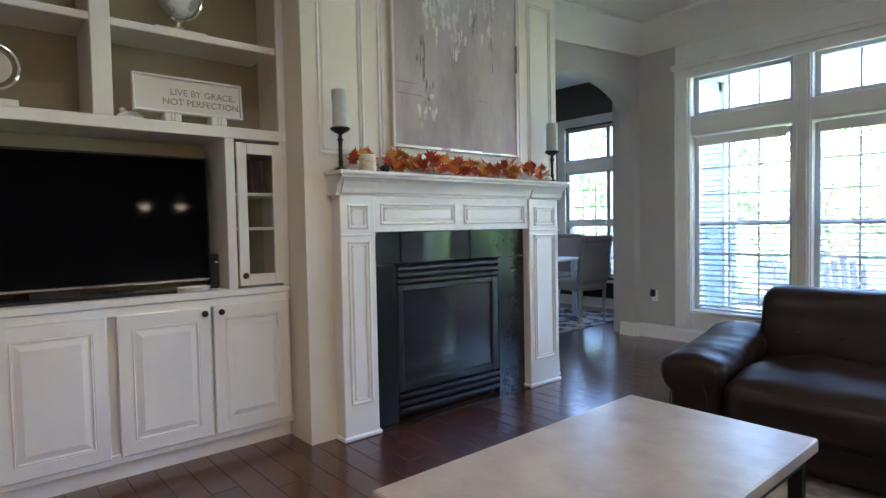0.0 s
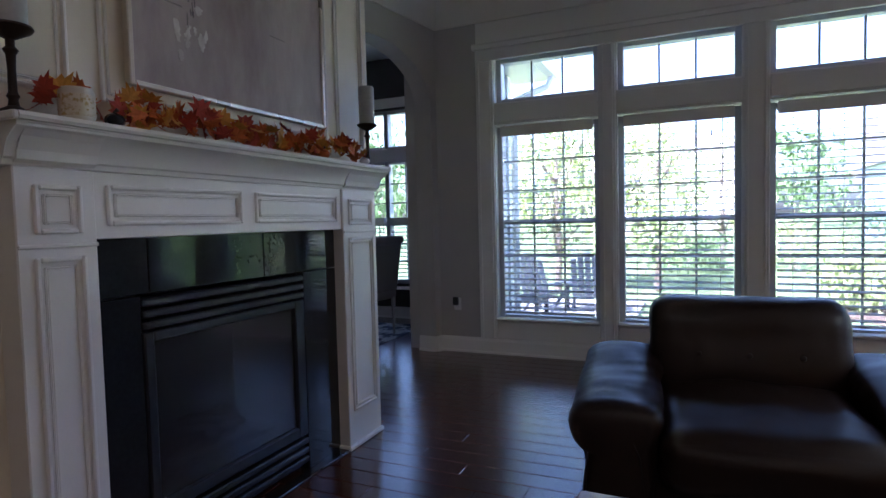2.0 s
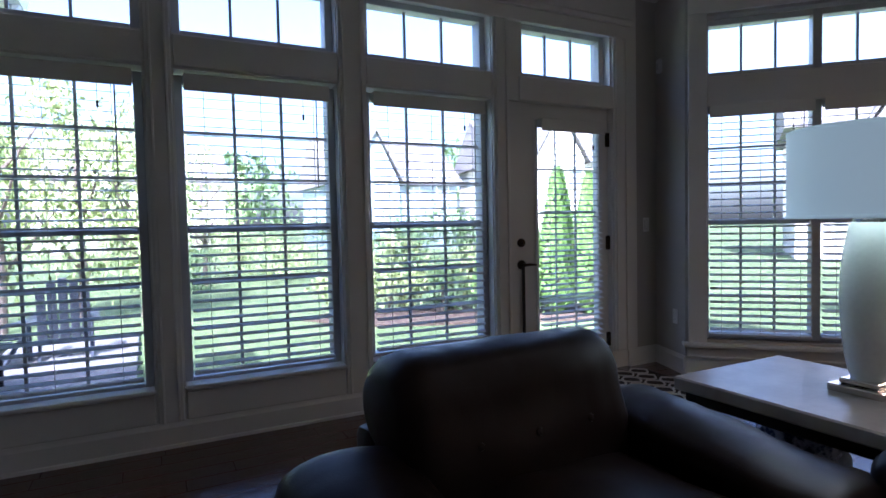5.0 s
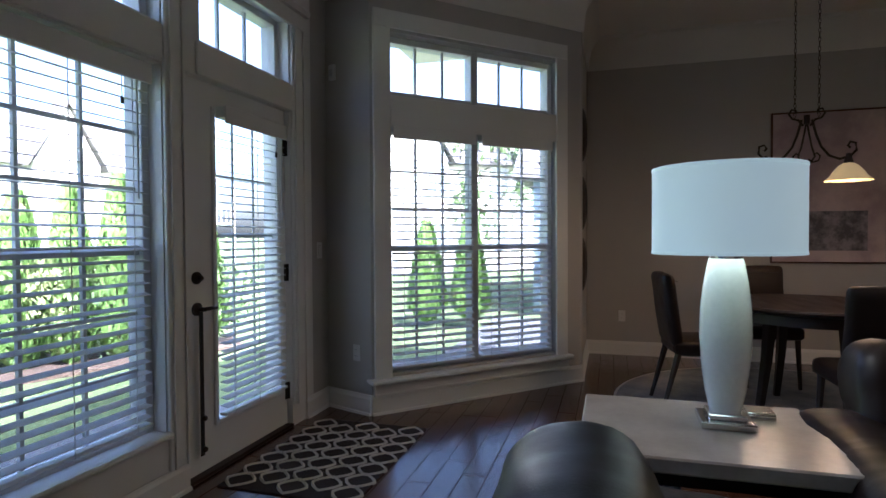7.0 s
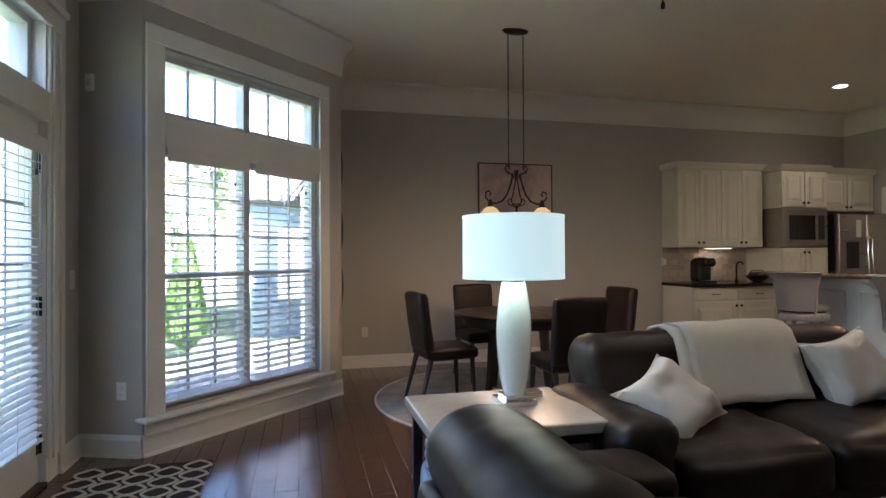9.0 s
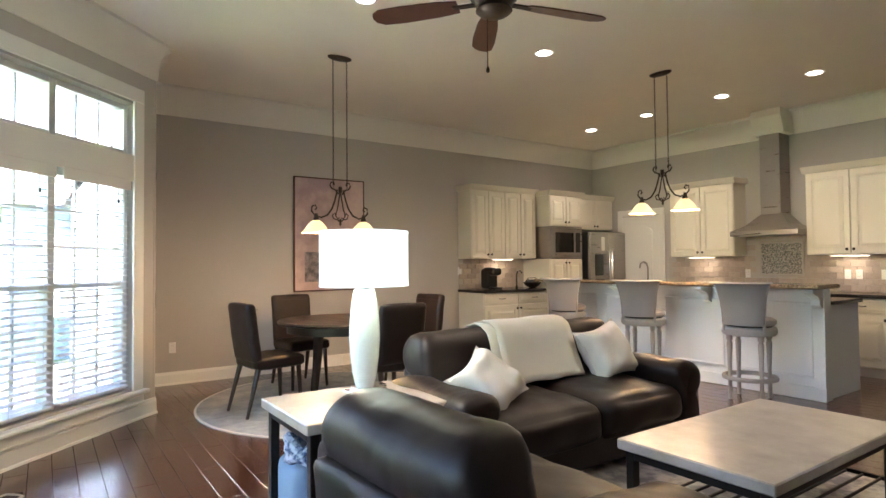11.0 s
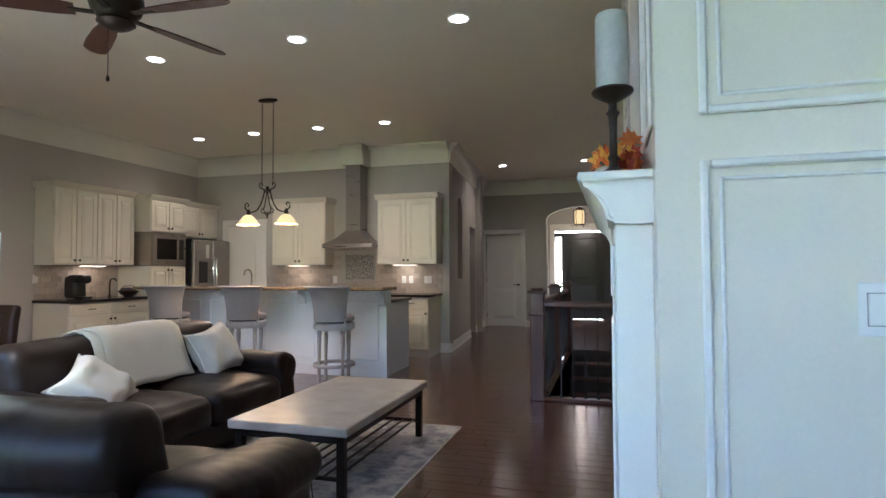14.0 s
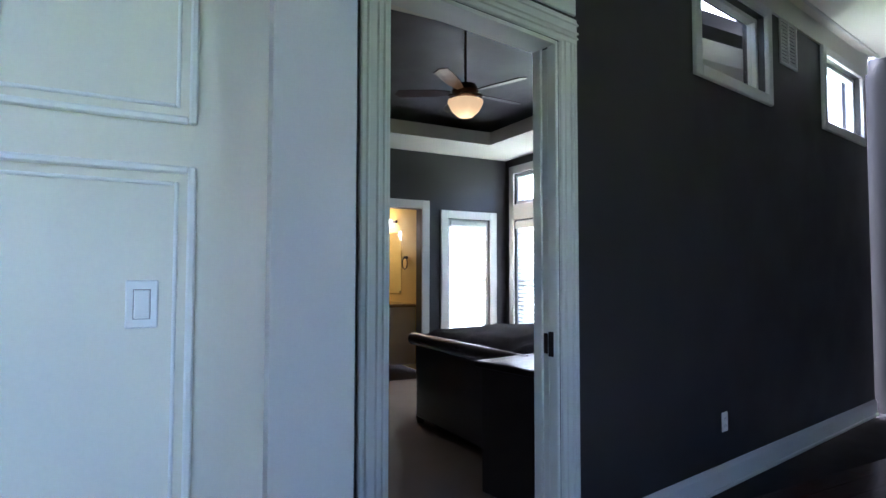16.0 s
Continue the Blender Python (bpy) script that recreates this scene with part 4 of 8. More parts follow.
for nm, mm, w, z0, z1 in (("bedroom_casing", pose(BWN[0], BY0, 0), BWN[1] - BWN[0], 0.45, 1.95), ("bedroom_door_casing", pose(BDR[0], BY0, 0), BDR[1] - BDR[0], 0, 2.05), ("bedroom_casing_tall", pose(BX0, BWW[1], 0, 0, 0, -90), BWW[1] - BWW[0], 0.45, 2.55)):
    e = thing(nm, mm, "white painted casing in the bedroom", "trim", kind="structure")
    for x0, x1, a, b in ((-0.1, 0, z0 - 0.1 if z0 else 0, z1 + 0.1), (w, w + 0.1, z0 - 0.1 if z0 else 0, z1 + 0.1), (0, w, z1, z1 + 0.1)) + (((0, w, z0 - 0.1, z0),) if z0 else ()) + (((0, w, 1.95, 2.15),) if z1 > 2.4 else ()):
        part("casing_board", Geo().cbox(x0, x1, 0, 0.022, a, b, 0.004), "trim", e)
structure("carpet", Geo().prism([(BX0, BY0), (XA0, BY0), (XA0, YD + 0.02), (-4.4, YD - 0.03), (BX0, 2.62)], -0.02, 0.004, "z"), "carpet", "beige bedroom carpet", "carpet")
# bathroom beyond
structure("wall_bathroom", Geo().box(-6.98, -4.6, -3.4, -3.25, 0, 2.8).box(-6.98, -6.88, -3.25, BY0 - 0.15, 0, 2.7).box(-4.6, -4.5, -3.4, BY0 - 0.15, 0, 2.8).box(-6.98, -4.6, -3.25, BY0 - 0.15, 2.7, 2.8), "ochre", "gold painted bathroom walls", "wall")

# crown mouldings
def crown(name, a, b, drop=0.31, out=0.14):
    """A deep cove along a wall from a to b; the room lies to the right of the way."""
    a, b = Vector(a), Vector(b)
    d = (b - a).normalized()
    m = Matrix(((d.x, d.y, 0, a.x), (d.y, -d.x, 0, a.y), (0, 0, 1, CEIL), (0, 0, 0, 1)))
    pr = [(0, 0), (0, -drop), (0.016, -drop), (0.022, -drop + 0.03), (0.03, -drop + 0.12), (0.05, -drop + 0.19), (0.085, -drop + 0.245), (out - 0.015, -0.035), (out, -0.03), (out, 0)]
    return structure(name, Geo().prism([(y, z) for y, z in pr], 0, (b - a).length, "x", m), "crown", "deep cream crown moulding", "trim", True)


crown("crown_north", (XA1, YW), (1.62, YW))
crown("crown_return", (1.62, YW), C1)
crown("crown_bay", C1, C2)
crown("crown_nook", (C2.x, 3.735), (XE, 3.735))
crown("crown_east", (XE, 3.735), (XE, YK))
crown("crown_kitchen", (XE, YK), (HX, YK))
crown("crown_hall", (HX, YK), (MH @ Vector((HX, YH, 0))).to_2d())
crown("crown_hall_end", (-0.2, YH), (-3.95, YH))
crown("crown_arch", (MA @ Vector((0, YB1, 0))).to_2d(), (MA @ Vector((0, YW, 0))).to_2d())
crown("crown_breast_side", (XB, YB1), (-3.87, YB1))
crown("crown_breast", (XB, YB0), (XB, YB1))
crown("crown_dining", (MD @ Vector((-4.0, YD, 0))).to_2d(), (MD @ Vector((DX0, YD, 0))).to_2d(), 0.16, 0.12)


def baseboard(name, a, b, h=0.14):
    a, b = Vector(a), Vector(b)
    d = (b - a).normalized()
    m = Matrix(((d.x, d.y, 0, a.x), (d.y, -d.x, 0, a.y), (0, 0, 1, 0), (0, 0, 0, 1)))
    pr = [(0, 0), (0, h), (0.006, h), (0.010, h - 0.015), (0.016, h - 0.03), (0.016, 0.02), (0.026, 0.016), (0.028, 0)]
    return structure(name, Geo().prism(pr, 0, (b - a).length, "x", m), "trim", "white moulded baseboard", "baseboard")


baseboard("baseboard_north", (XA1, YW), (DOOR[0] - 0.01, YW))
baseboard("baseboard_corner", (1.29, YW), (1.62, YW))
baseboard("baseboard_return", (1.62, YW), C1)
baseboard("baseboard_bay", C1, C2)
baseboard("baseboard_nook", (C2.x, 3.735), (XE, 3.735))
baseboard("baseboard_east", (XE, 3.735), (XE, -0.62))
baseboard("baseboard_hall_a", (HX, YK - 0.02), (MH @ Vector((HX, -5.62, 0))).to_2d())
baseboard("baseboard_hall_b", (MH @ Vector((HX, -6.35, 0))).to_2d(), (MH @ Vector((HX, YH, 0))).to_2d())
baseboard("baseboard_kitchen_end", (-0.48, YK), (HX, YK))
baseboard("baseboard_end_a", (-1.20, YH), (AX1, YH))
baseboard("baseboard_arch_n", (MA @ Vector((-AT, AY1, 0))).to_2d(), (MA @ Vector((0, AY1, 0))).to_2d())
baseboard("baseboard_arch_n2", (MA @ Vector((0, AY1, 0))).to_2d(), (MA @ Vector((0, YW, 0))).to_2d())
baseboard("baseboard_breast_side", (XB, YB1), (-3.87, YB1))
baseboard("baseboard_dining", (MD @ Vector((PD[0] - 0.11, YD, 0))).to_2d(), (MD @ Vector((DX0, YD, 0))).to_2d())
baseboard("baseboard_dining_west", (DX0, 2.65), (DX0, DYW))
baseboard("baseboard_dining_north", (DX0, DYW), (XA1 - 0.1, DYW))

# ---- the great room ----
def panel_frame(geo, y0, y1, z0, z1, x, w=0.022, d=0.014):
    """A raised picture-frame moulding on a wall that faces +x."""
    for a, b, c, e in ((y0, y0 + w, z0, z1), (y1 - w, y1, z0, z1), (y0 + w, y1 - w, z0, z0 + w), (y0 + w, y1 - w, z1 - w, z1)):
        geo.cbox(x, x + d, a, b, c, e, 0.005)


def panel_relief(e, x, y0, y1, z0, z1, material="trim"):
    """A recessed panel shown by two steps of moulding, facing +x."""
    g = Geo()
    panel_frame(g, y0, y1, z0, z1, x, 0.016, 0.012)
    part("panel_moulding", g, material, e)
    g = Geo()
    panel_frame(g, y0 + 0.026, y1 - 0.026, z0 + 0.026, z1 - 0.026, x, 0.010, 0.006)
    part("panel_bead", g, material, e)


wp = thing("breast_panelling", pose(0, 0, 0), "cream panel mouldings on the chimney breast", "trim", kind="structure")
for y0, y1 in ((1.50, 1.80), (1.90, 3.16), (3.24, 3.52)):
    panel_relief(wp, XB, y0, y1, 1.62, 2.86)
for z0, z1 in ((0.22, 1.52), (1.625, 2.86)):
    e = Geo()
    for a, b, c, d in ((-3.72, -3.70, z0, z1), (-3.285, -3.265, z0, z1), (-3.70, -3.285, z0, z0 + 0.02), (-3.70, -3.285, z1 - 0.02, z1)):
        e.cbox(a, b, YB1, YB1 + 0.014, c, d, 0.005)
    for a, b, c, d in ((-3.68, -3.67, z0 + 0.04, z1 - 0.04), (-3.315, -3.305, z0 + 0.04, z1 - 0.04), (-3.67, -3.315, z0 + 0.04, z0 + 0.05), (-3.67, -3.315, z1 - 0.05, z1 - 0.04)):
        e.cbox(a, b, YB1, YB1 + 0.007, c, d, 0.003)
    part("side_panel", e, "trim", wp)

# fireplace
fp = thing("fireplace", pose(0, 0, 0), "white painted mantel with black stone surround and gas insert", "fireplace")
XP = -3.075
sh = [(XB, 1.385), (XP - 0.0, 1.385), (XP + 0.004, 1.40), (XP + 0.012, 1.405), (XP + 0.016, 1.42), (XP + 0.03, 1.45), (XP + 0.06, 1.475), (XP + 0.075, 1.482), (XP + 0.078, 1.495), (-2.985, 1.497), (-2.982, 1.506), (-2.988, 1.518), (XB, 1.518)]
part("mantel_shelf", Geo().prism([(x, z) for x, z in sh], 1.545, 3.50, "y"), "trim", fp, smooth=True)
for y0, y1 in ((1.53, 1.545), (3.50, 3.515)):
    part("shelf_end", Geo().cbox(XB, -2.985, y0, y1, 1.495, 1.518, 0.004), "trim", fp)
for y0, y1 in ((1.57, 1.80), (3.14, 3.47)):
    e = part("pilaster", Geo().cbox(XB, XP, y0, y1, 0, 1.385, 0.004), "trim", fp)
    panel_relief(e, XP, y0 + 0.04, y1 - 0.04, 0.20, 1.13)
    panel_relief(e, XP, y0 + 0.045, y1 - 0.045, 1.195, 1.335)
    part("plinth", Geo().cbox(XB, XP + 0.014, y0 - 0.012, y1 + 0.012, 0, 0.025, 0.006), "trim", e)
    part("necking", Geo().cbox(XP, XP + 0.008, y0, y1, 1.155, 1.168, 0.003), "trim", e)
    part("shelf_break", Geo().prism([(XP, 1.39), (XP + 0.02, 1.40), (XP + 0.026, 1.425), (XP + 0.045, 1.46), (XP + 0.08, 1.492), (XP, 1.492)], y0 + 0.002, y1 - 0.002, "y"), "trim", e)
fz = part("frieze", Geo().cbox(XB, XP - 0.012, 1.80, 3.14, 1.175, 1.385, 0.003), "trim", fp)
for y0, y1 in ((1.84, 2.43), (2.50, 3.10)):
    panel_relief(fz, XP - 0.012, y0, y1, 1.215, 1.345)
XT = -3.135
for y0, y1, z0, z1 in ((1.80, 1.985, 0, 0.975), (2.87, 3.14, 0, 0.975), (1.80, 2.02, 0.98, 1.175), (2.024, 2.60, 0.98, 1.175), (2.604, 3.14, 0.98, 1.175)):
    part("stone_tile", Geo().cbox(XB - 0.02, XT, y0 + 0.001, y1 - 0.001, z0, z1, 0.002), "slate", fp)
part("hearth", Geo().cbox(XT, XP, 1.80, 3.14, 0.0, 0.010, 0.003), "slate", fp, "black stone hearth strip")
ins = part("gas_insert", Geo().box(-3.60, -3.58, 1.985, 2.87, 0.02, 0.975).box(-3.58, -3.17, 1.985, 2.0, 0.02, 0.975).box(-3.58, -3.17, 2.855, 2.87, 0.02, 0.975).box(-3.58, -3.17, 2.0, 2.855, 0.02, 0.03), "plastic", fp, "black steel gas fire insert")
for z in (0.935, 0.895, 0.855):
    part("louvre", Geo().cbox(-3.20, -3.125, 1.99, 2.865, z, z + 0.026, 0.006), "plastic", ins)
for z in (0.05, 0.095, 0.14):
    part("louvre", Geo().cbox(-3.20, -3.125, 1.99, 2.865, z, z + 0.03, 0.006), "plastic", ins)
for y0, y1, z0, z1 in ((1.99, 2.03, 0.185, 0.845), (2.80, 2.865, 0.185, 0.845), (2.03, 2.80, 0.185, 0.235), (2.03, 2.80, 0.81, 0.845)):
    part("glass_frame", Geo().cbox(-3.17, -3.13, y0, y1, z0, z1, 0.005), "plastic", ins)
part("fire_glass", Geo().box(-3.152, -3.147, 2.03, 2.80, 0.235, 0.81), "fireclear", ins, "tinted glass front, grey reflection haze put into its colour")
rl = random.Random(3)
for i, (a, b, zz) in enumerate((((-3.45, 2.15), (-3.40, 2.70), 0.27), ((-3.33, 2.20), (-3.38, 2.60), 0.28), ((-3.42, 2.35), (-3.27, 2.55), 0.36), ((-3.30, 2.42), (-3.45, 2.66), 0.34))):
    pts = [(a[0] + (b[0] - a[0]) * k / 6 + rl.uniform(-0.01, 0.01), a[1] + (b[1] - a[1]) * k / 6, zz + rl.uniform(-0.008, 0.008)) for k in range(7)]
    part("ceramic_log", Geo().tube(pts, [0.03, 0.04, 0.042, 0.04, 0.043, 0.038, 0.03], 8), "bark", ins, smooth=True)
part("ember_bed", Geo().rbox(0.3, 0.7, 0.08, 0.03, 8, (0, 0, 0.02), pose(-3.38, 2.42, 0.22), 0.02), "slate", ins)

# painting above the mantel
pt = thing("painting", pose(XB + 0.008, 0, 0), "tall abstract painting in plum, grey and white, slim champagne frame", "painting")
PY0, PY1, PZ0, PZ1 = 1.985, 3.10, 1.69, 2.84
part("canvas", Geo().box(0, 0.022, PY0 + 0.02, PY1 - 0.02, PZ0 + 0.02, PZ1 - 0.02), "art", pt)
for y0, y1, z0, z1 in ((PY0, PY0 + 0.02, PZ0, PZ1), (PY1 - 0.02, PY1, PZ0, PZ1), (PY0 + 0.02, PY1 - 0.02, PZ0, PZ0 + 0.02), (PY0 + 0.02, PY1 - 0.02, PZ1 - 0.02, PZ1)):
    part("frame_bar", Geo().cbox(0, 0.032, y0, y1, z0, z1, 0.004), "silver", pt)
rs = random.Random(11)


def knife_marks(n, cy, cz, dy, dz, w, h, material):
    """Ragged upright palette-knife marks, 1 mm proud of the canvas, in a loose cluster."""
    for _ in range(n):
        y, z = cy + rs.gauss(0, dy), cz + rs.gauss(0, dz)
        ww, hh = w * rs.uniform(0.4, 1.2), h * rs.uniform(0.4, 1.3)
        y, z = min(max(y, PY0 + 0.06), PY1 - 0.06), min(max(z, PZ0 + 0.05 + hh / 2), PZ1 - 0.03 - hh / 2)
        side = [(ww / 2 * rs.uniform(0.3, 1.0) * math.sin(math.pi * (0.08 + 0.84 * k / 9)) ** 0.5, z - hh / 2 + hh * k / 9) for k in range(10)]
        drift = rs.uniform(-0.3, 0.3) * ww
        pts = [(y + a + drift * k / 9, b) for k, (a, b) in enumerate(side)] + [(y - a * rs.uniform(0.5, 1.0) + drift * (9 - k) / 9, b) for k, (a, b) in enumerate(side[::-1])]
        part("brush_mark", Geo().prism(pts, 0.0225, 0.0231 + rs.random() * 0.0016, "x"), material, pt)


knife_marks(26, 2.42, 2.66, 0.10, 0.10, 0.07, 0.14, "artwhite")
knife_marks(14, 2.52, 2.46, 0.05, 0.08, 0.035, 0.13, "artwhite")
knife_marks(10, 2.80, 2.68, 0.07, 0.09, 0.06, 0.16, "artwhite")
knife_marks(8, 2.33, 1.95, 0.10, 0.05, 0.05, 0.07, "artwhite")
knife_marks(9, 2.22, 2.30, 0.018, 0.07, 0.022, 0.13, "artgrey")
knife_marks(12, 2.27, 2.06, 0.022, 0.07, 0.014, 0.05, "artdark")
knife_marks(6, 2.70, 2.58, 0.03, 0.06, 0.018, 0.10, "artgrey")
knife_marks(5, 2.84, 2.42, 0.012, 0.05, 0.012, 0.07, "artdark")
for y0, y1, z in ((2.01, 2.18, 2.09), (2.02, 2.22, 2.02), (2.70, 2.80, 2.05)):
    part("fine_line", Geo().box(0.0225, 0.0235, y0, y1, z, z + 0.004), "artgrey", pt)


def candlestick(y, label, group="candlesticks on the mantel"):
    e = thing("candlestick", pose(-3.075, y, 1.518), label, "candlestick", group)
    part("stick", Geo().lathe([(0.040, 0), (0.042, 0.006), (0.030, 0.014), (0.014, 0.024), (0.011, 0.04), (0.016, 0.05), (0.011, 0.06), (0.010, 0.12), (0.012, 0.16), (0.019, 0.172), (0.011, 0.182), (0.011, 0.20), (0.026, 0.208), (0.050, 0.222), (0.056, 0.230), (0.054, 0.236), (0.0, 0.236)], 20, caps=False), "bronze", e, "dark turned candlestick", True)
    part("pillar_candle", Geo().lathe([(0, 0.236), (0.042, 0.236), (0.043, 0.242), (0.043, 0.435), (0.040, 0.442), (0.030, 0.438), (0, 0.436)], 24, caps=False), "candle", e, "grey mottled pillar candle", True)
    return e


candlestick(1.585, "dark turned candlestick with a grey pillar candle")
candlestick(3.41, "dark turned candlestick with a grey pillar candle")


def maple_leaf(scale):
    """A five-lobed leaf outline, slightly cupped."""
    out = []
    for k, (a, r) in enumerate(((-90, 0.25), (-62, 0.42), (-50, 0.30), (-20, 0.75), (0, 0.45), (18, 0.85), (35, 0.50), (62, 0.72), (75, 0.55), (90, 1.0), (105, 0.55), (118, 0.72), (145, 0.50), (162, 0.85), (180, 0.45), (200, 0.75), (230, 0.30), (242, 0.42))):
        out.append((scale * r * math.cos(radians(a)), scale * r * math.sin(radians(a)), scale * 0.18 * r * r))
    n = len(out)
    g = Geo()
    g.add([(0, 0, 0)] + out, [(0, i + 1, (i + 1) % n + 1) for i in range(n)])
    return g


leaf_data = {}
gar = thing("leaf_garland", pose(0, 0, 0), "autumn garland of orange, red and yellow silk maple leaves", "garland")
part("vine", Geo().tube([(-3.10 + 0.015 * math.sin(k), 1.66 + k * 0.085, 1.530) for k in range(21)], 0.006, 6), "bark", gar)
for i in range(150):
    k = rs.choice(("leaf0", "leaf0", "leaf1", "leaf2"))
    if k not in leaf_data:
        ob = maple_leaf(0.055).obj("leaf", k)
        leaf_data[k] = ob.data
    else:
        ob = new("leaf", leaf_data[k])
    y = 1.64 + (i + rs.random()) / 150 * 1.72
    if 1.70 < y < 1.90 and rs.random() < 0.6:
        y += 0.2
    ob.matrix_basis = pose(-3.09 + rs.uniform(-0.05, 0.06), y, 1.555 + rs.random() ** 1.5 * 0.075 + (0.03 if rs.random() < 0.1 else 0), rs.uniform(20, 115), rs.uniform(-50, 50), rs.uniform(0, 360)) @ Matrix.Scale(rs.uniform(0.7, 1.25), 4)
    ob.parent = gar


def pumpkin(y, r, material, label):
    e = thing("pumpkin", pose(-3.05, y, 1.519), label, "pumpkin", "small pumpkins on the mantel")
    vs, fs, nu, nv = [], [], 24, 9
    for j in range(nv):
        t = math.pi * (0.04 + 0.92 * j / (nv - 1))
        for i in range(nu):
            a = 2 * math.pi * i / nu
            rr = r * math.sin(t) * (1 - 0.10 * abs(math.cos(4 * a)))
            vs.append((rr * math.cos(a), rr * math.sin(a), r * 0.72 * (1 - math.cos(t))))
    for j in range(nv - 1):
        for i in range(nu):
            fs.append((j * nu + i, j * nu + (i + 1) % nu, (j + 1) * nu + (i + 1) % nu, (j + 1) * nu + i))
    fs += [tuple(range(nu))[::-1], tuple(range((nv - 1) * nu, nv * nu))]
    part("shell", Geo().add(vs, fs), material, e, smooth=True)
    part("stem", Geo().tube([(0, 0, r * 1.38), (0.004, 0, r * 1.6), (0.012, 0.003, r * 1.75)], [0.007, 0.005, 0.006], 6), "bark", e)


pumpkin(1.86, 0.032, "slate", "tiny dark green decorative pumpkin")
pumpkin(3.33, 0.030, "paper", "tiny white decorative pumpkin")
pumpkin(2.95, 0.034, "leaf0", "small orange pumpkin among leaves")
cj = thing("jar_candle", pose(-3.04, 1.735, 1.519), "ivory candle wrapped in speckled gold", "candle")
part("wax_body", Geo().lathe([(0, 0), (0.044, 0), (0.046, 0.01), (0.046, 0.085), (0.040, 0.095), (0, 0.09)], 20, caps=False), "wax", cj, smooth=True)
part("gold_band", Geo().lathe([(0.0465, 0.012), (0.0475, 0.014), (0.0475, 0.072), (0.0465, 0.074)], 20, caps=False), "speckle", cj, "speckled gold and ivory wrap", True)

# built-in media cabinet
XF, XR = -3.38, -3.74
bi = thing("media_cabinet", pose(0, 0, 0), "cream painted built-in media cabinet with shelves and raised-panel doors", "cabinet")
BY = YB0 - 0.002
part("carcass", Geo().box(XR - 0.02, XR, -1.6, BY, 0.09, CEIL - 0.002), "niche", bi, "taupe painted back panel")
part("toe_kick", Geo().box(XR, XF - 0.05, -1.6, BY, 0.0, 0.09), "trim", bi)
part("base_box", Geo().box(XR, XF - 0.02, -1.6, BY, 0.09, 0.845), "trim", bi)
part("face_rail", Geo().cbox(XF - 0.02, XF, -1.6, BY, 0.80, 0.845, 0.003).cbox(XF - 0.02, XF, -1.6, BY, 0.09, 0.135, 0.003), "trim", bi)
part("counter", Geo().cbox(XR, XF + 0.012, -1.6, BY, 0.845, 0.885, 0.006), "trim", bi)


def raised_door(e, x, y0, y1, z0, z1, knob_y=None, knob_z=None, material="trim"):
    """A raised-panel door facing +x, 20 mm thick."""
    d = part("cabinet_door", Geo().cbox(x, x + 0.020, y0, y1, z0, z1, 0.004), material, e)
    g = Geo()
    panel_frame(g, y0 + 0.060, y1 - 0.060, z0 + 0.065, z1 - 0.065, x + 0.020, 0.014, 0.006)
    part("door_moulding", g, material, d)
    yi, yo, zi, zo = y0 + 0.105, y1 - 0.105, z0 + 0.11, z1 - 0.11
    ya, yb, za, zb = y0 + 0.078, y1 - 0.078, z0 + 0.083, z1 - 0.083
    X0, X1 = x + 0.0202, x + 0.0295
    part("raised_panel", Geo().add([(X0, ya, za), (X0, yb, za), (X0, yb, zb), (X0, ya, zb), (X1, yi, zi), (X1, yo, zi), (X1, yo, zo), (X1, yi, zo)],
                                   [(0, 1, 5, 4), (1, 2, 6, 5), (2, 3, 7, 6), (3, 0, 4, 7), (4, 5, 6, 7)]), material, d)
    if knob_y is not None:
        part("knob", Geo().lathe([(0.006, 0), (0.006, 0.012), (0.014, 0.018), (0.017, 0.026), (0.012, 0.033), (0.0, 0.035)], 14, pose(x + 0.020, knob_y, knob_z, 0, 90, 0), caps=False), "bronze", d, "dark bronze round knob", True)
    return d


for y0, y1, ky in ((0.965, 1.385, 1.0), (0.515, 0.950, 0.915), (0.04, 0.475, None), (-0.42, 0.02, None), (-0.88, -0.46, None)):
    raised_door(bi, XF, y0, y1, 0.125, 0.805, ky, 0.775)
part("stile", Geo().cbox(XF - 0.02, XF + 0.002, 1.06, 1.11, 0.885, 1.70, 0.003), "trim", bi)
part("glass_door_side", Geo().box(XR, XF - 0.02, 1.065, 1.085, 0.885, 1.70), "trim", bi)
part("stile", Geo().cbox(XF - 0.02, XF + 0.002, 1.365, BY, 0.885, CEIL - 0.002, 0.003), "trim", bi)
gd = part("glass_door", Geo().cbox(XF, XF + 0.018, 1.115, 1.17, 0.90, 1.675, 0.003).cbox(XF, XF + 0.018, 1.315, 1.37, 0.90, 1.675, 0.003).cbox(XF, XF + 0.018, 1.17, 1.315, 0.90, 0.96, 0.003).cbox(XF, XF + 0.018, 1.17, 1.315, 1.615, 1.675, 0.003), "trim", bi)
part("door_glass", Geo().box(XF + 0.006, XF + 0.009, 1.168, 1.317, 0.958, 1.617), "glass", gd)
part("knob", Geo().lathe([(0.006, 0), (0.006, 0.012), (0.014, 0.018), (0.017, 0.026), (0.012, 0.033), (0.0, 0.035)], 14, pose(XF + 0.018, 1.137, 0.955, 0, 90, 0), caps=False), "bronze", gd, "dark bronze round knob", True)
for z in (1.20, 1.39):
    part("small_shelf", Geo().cbox(XR, XF - 0.03, 1.087, 1.385, z, z + 0.018, 0.003), "trim", bi)
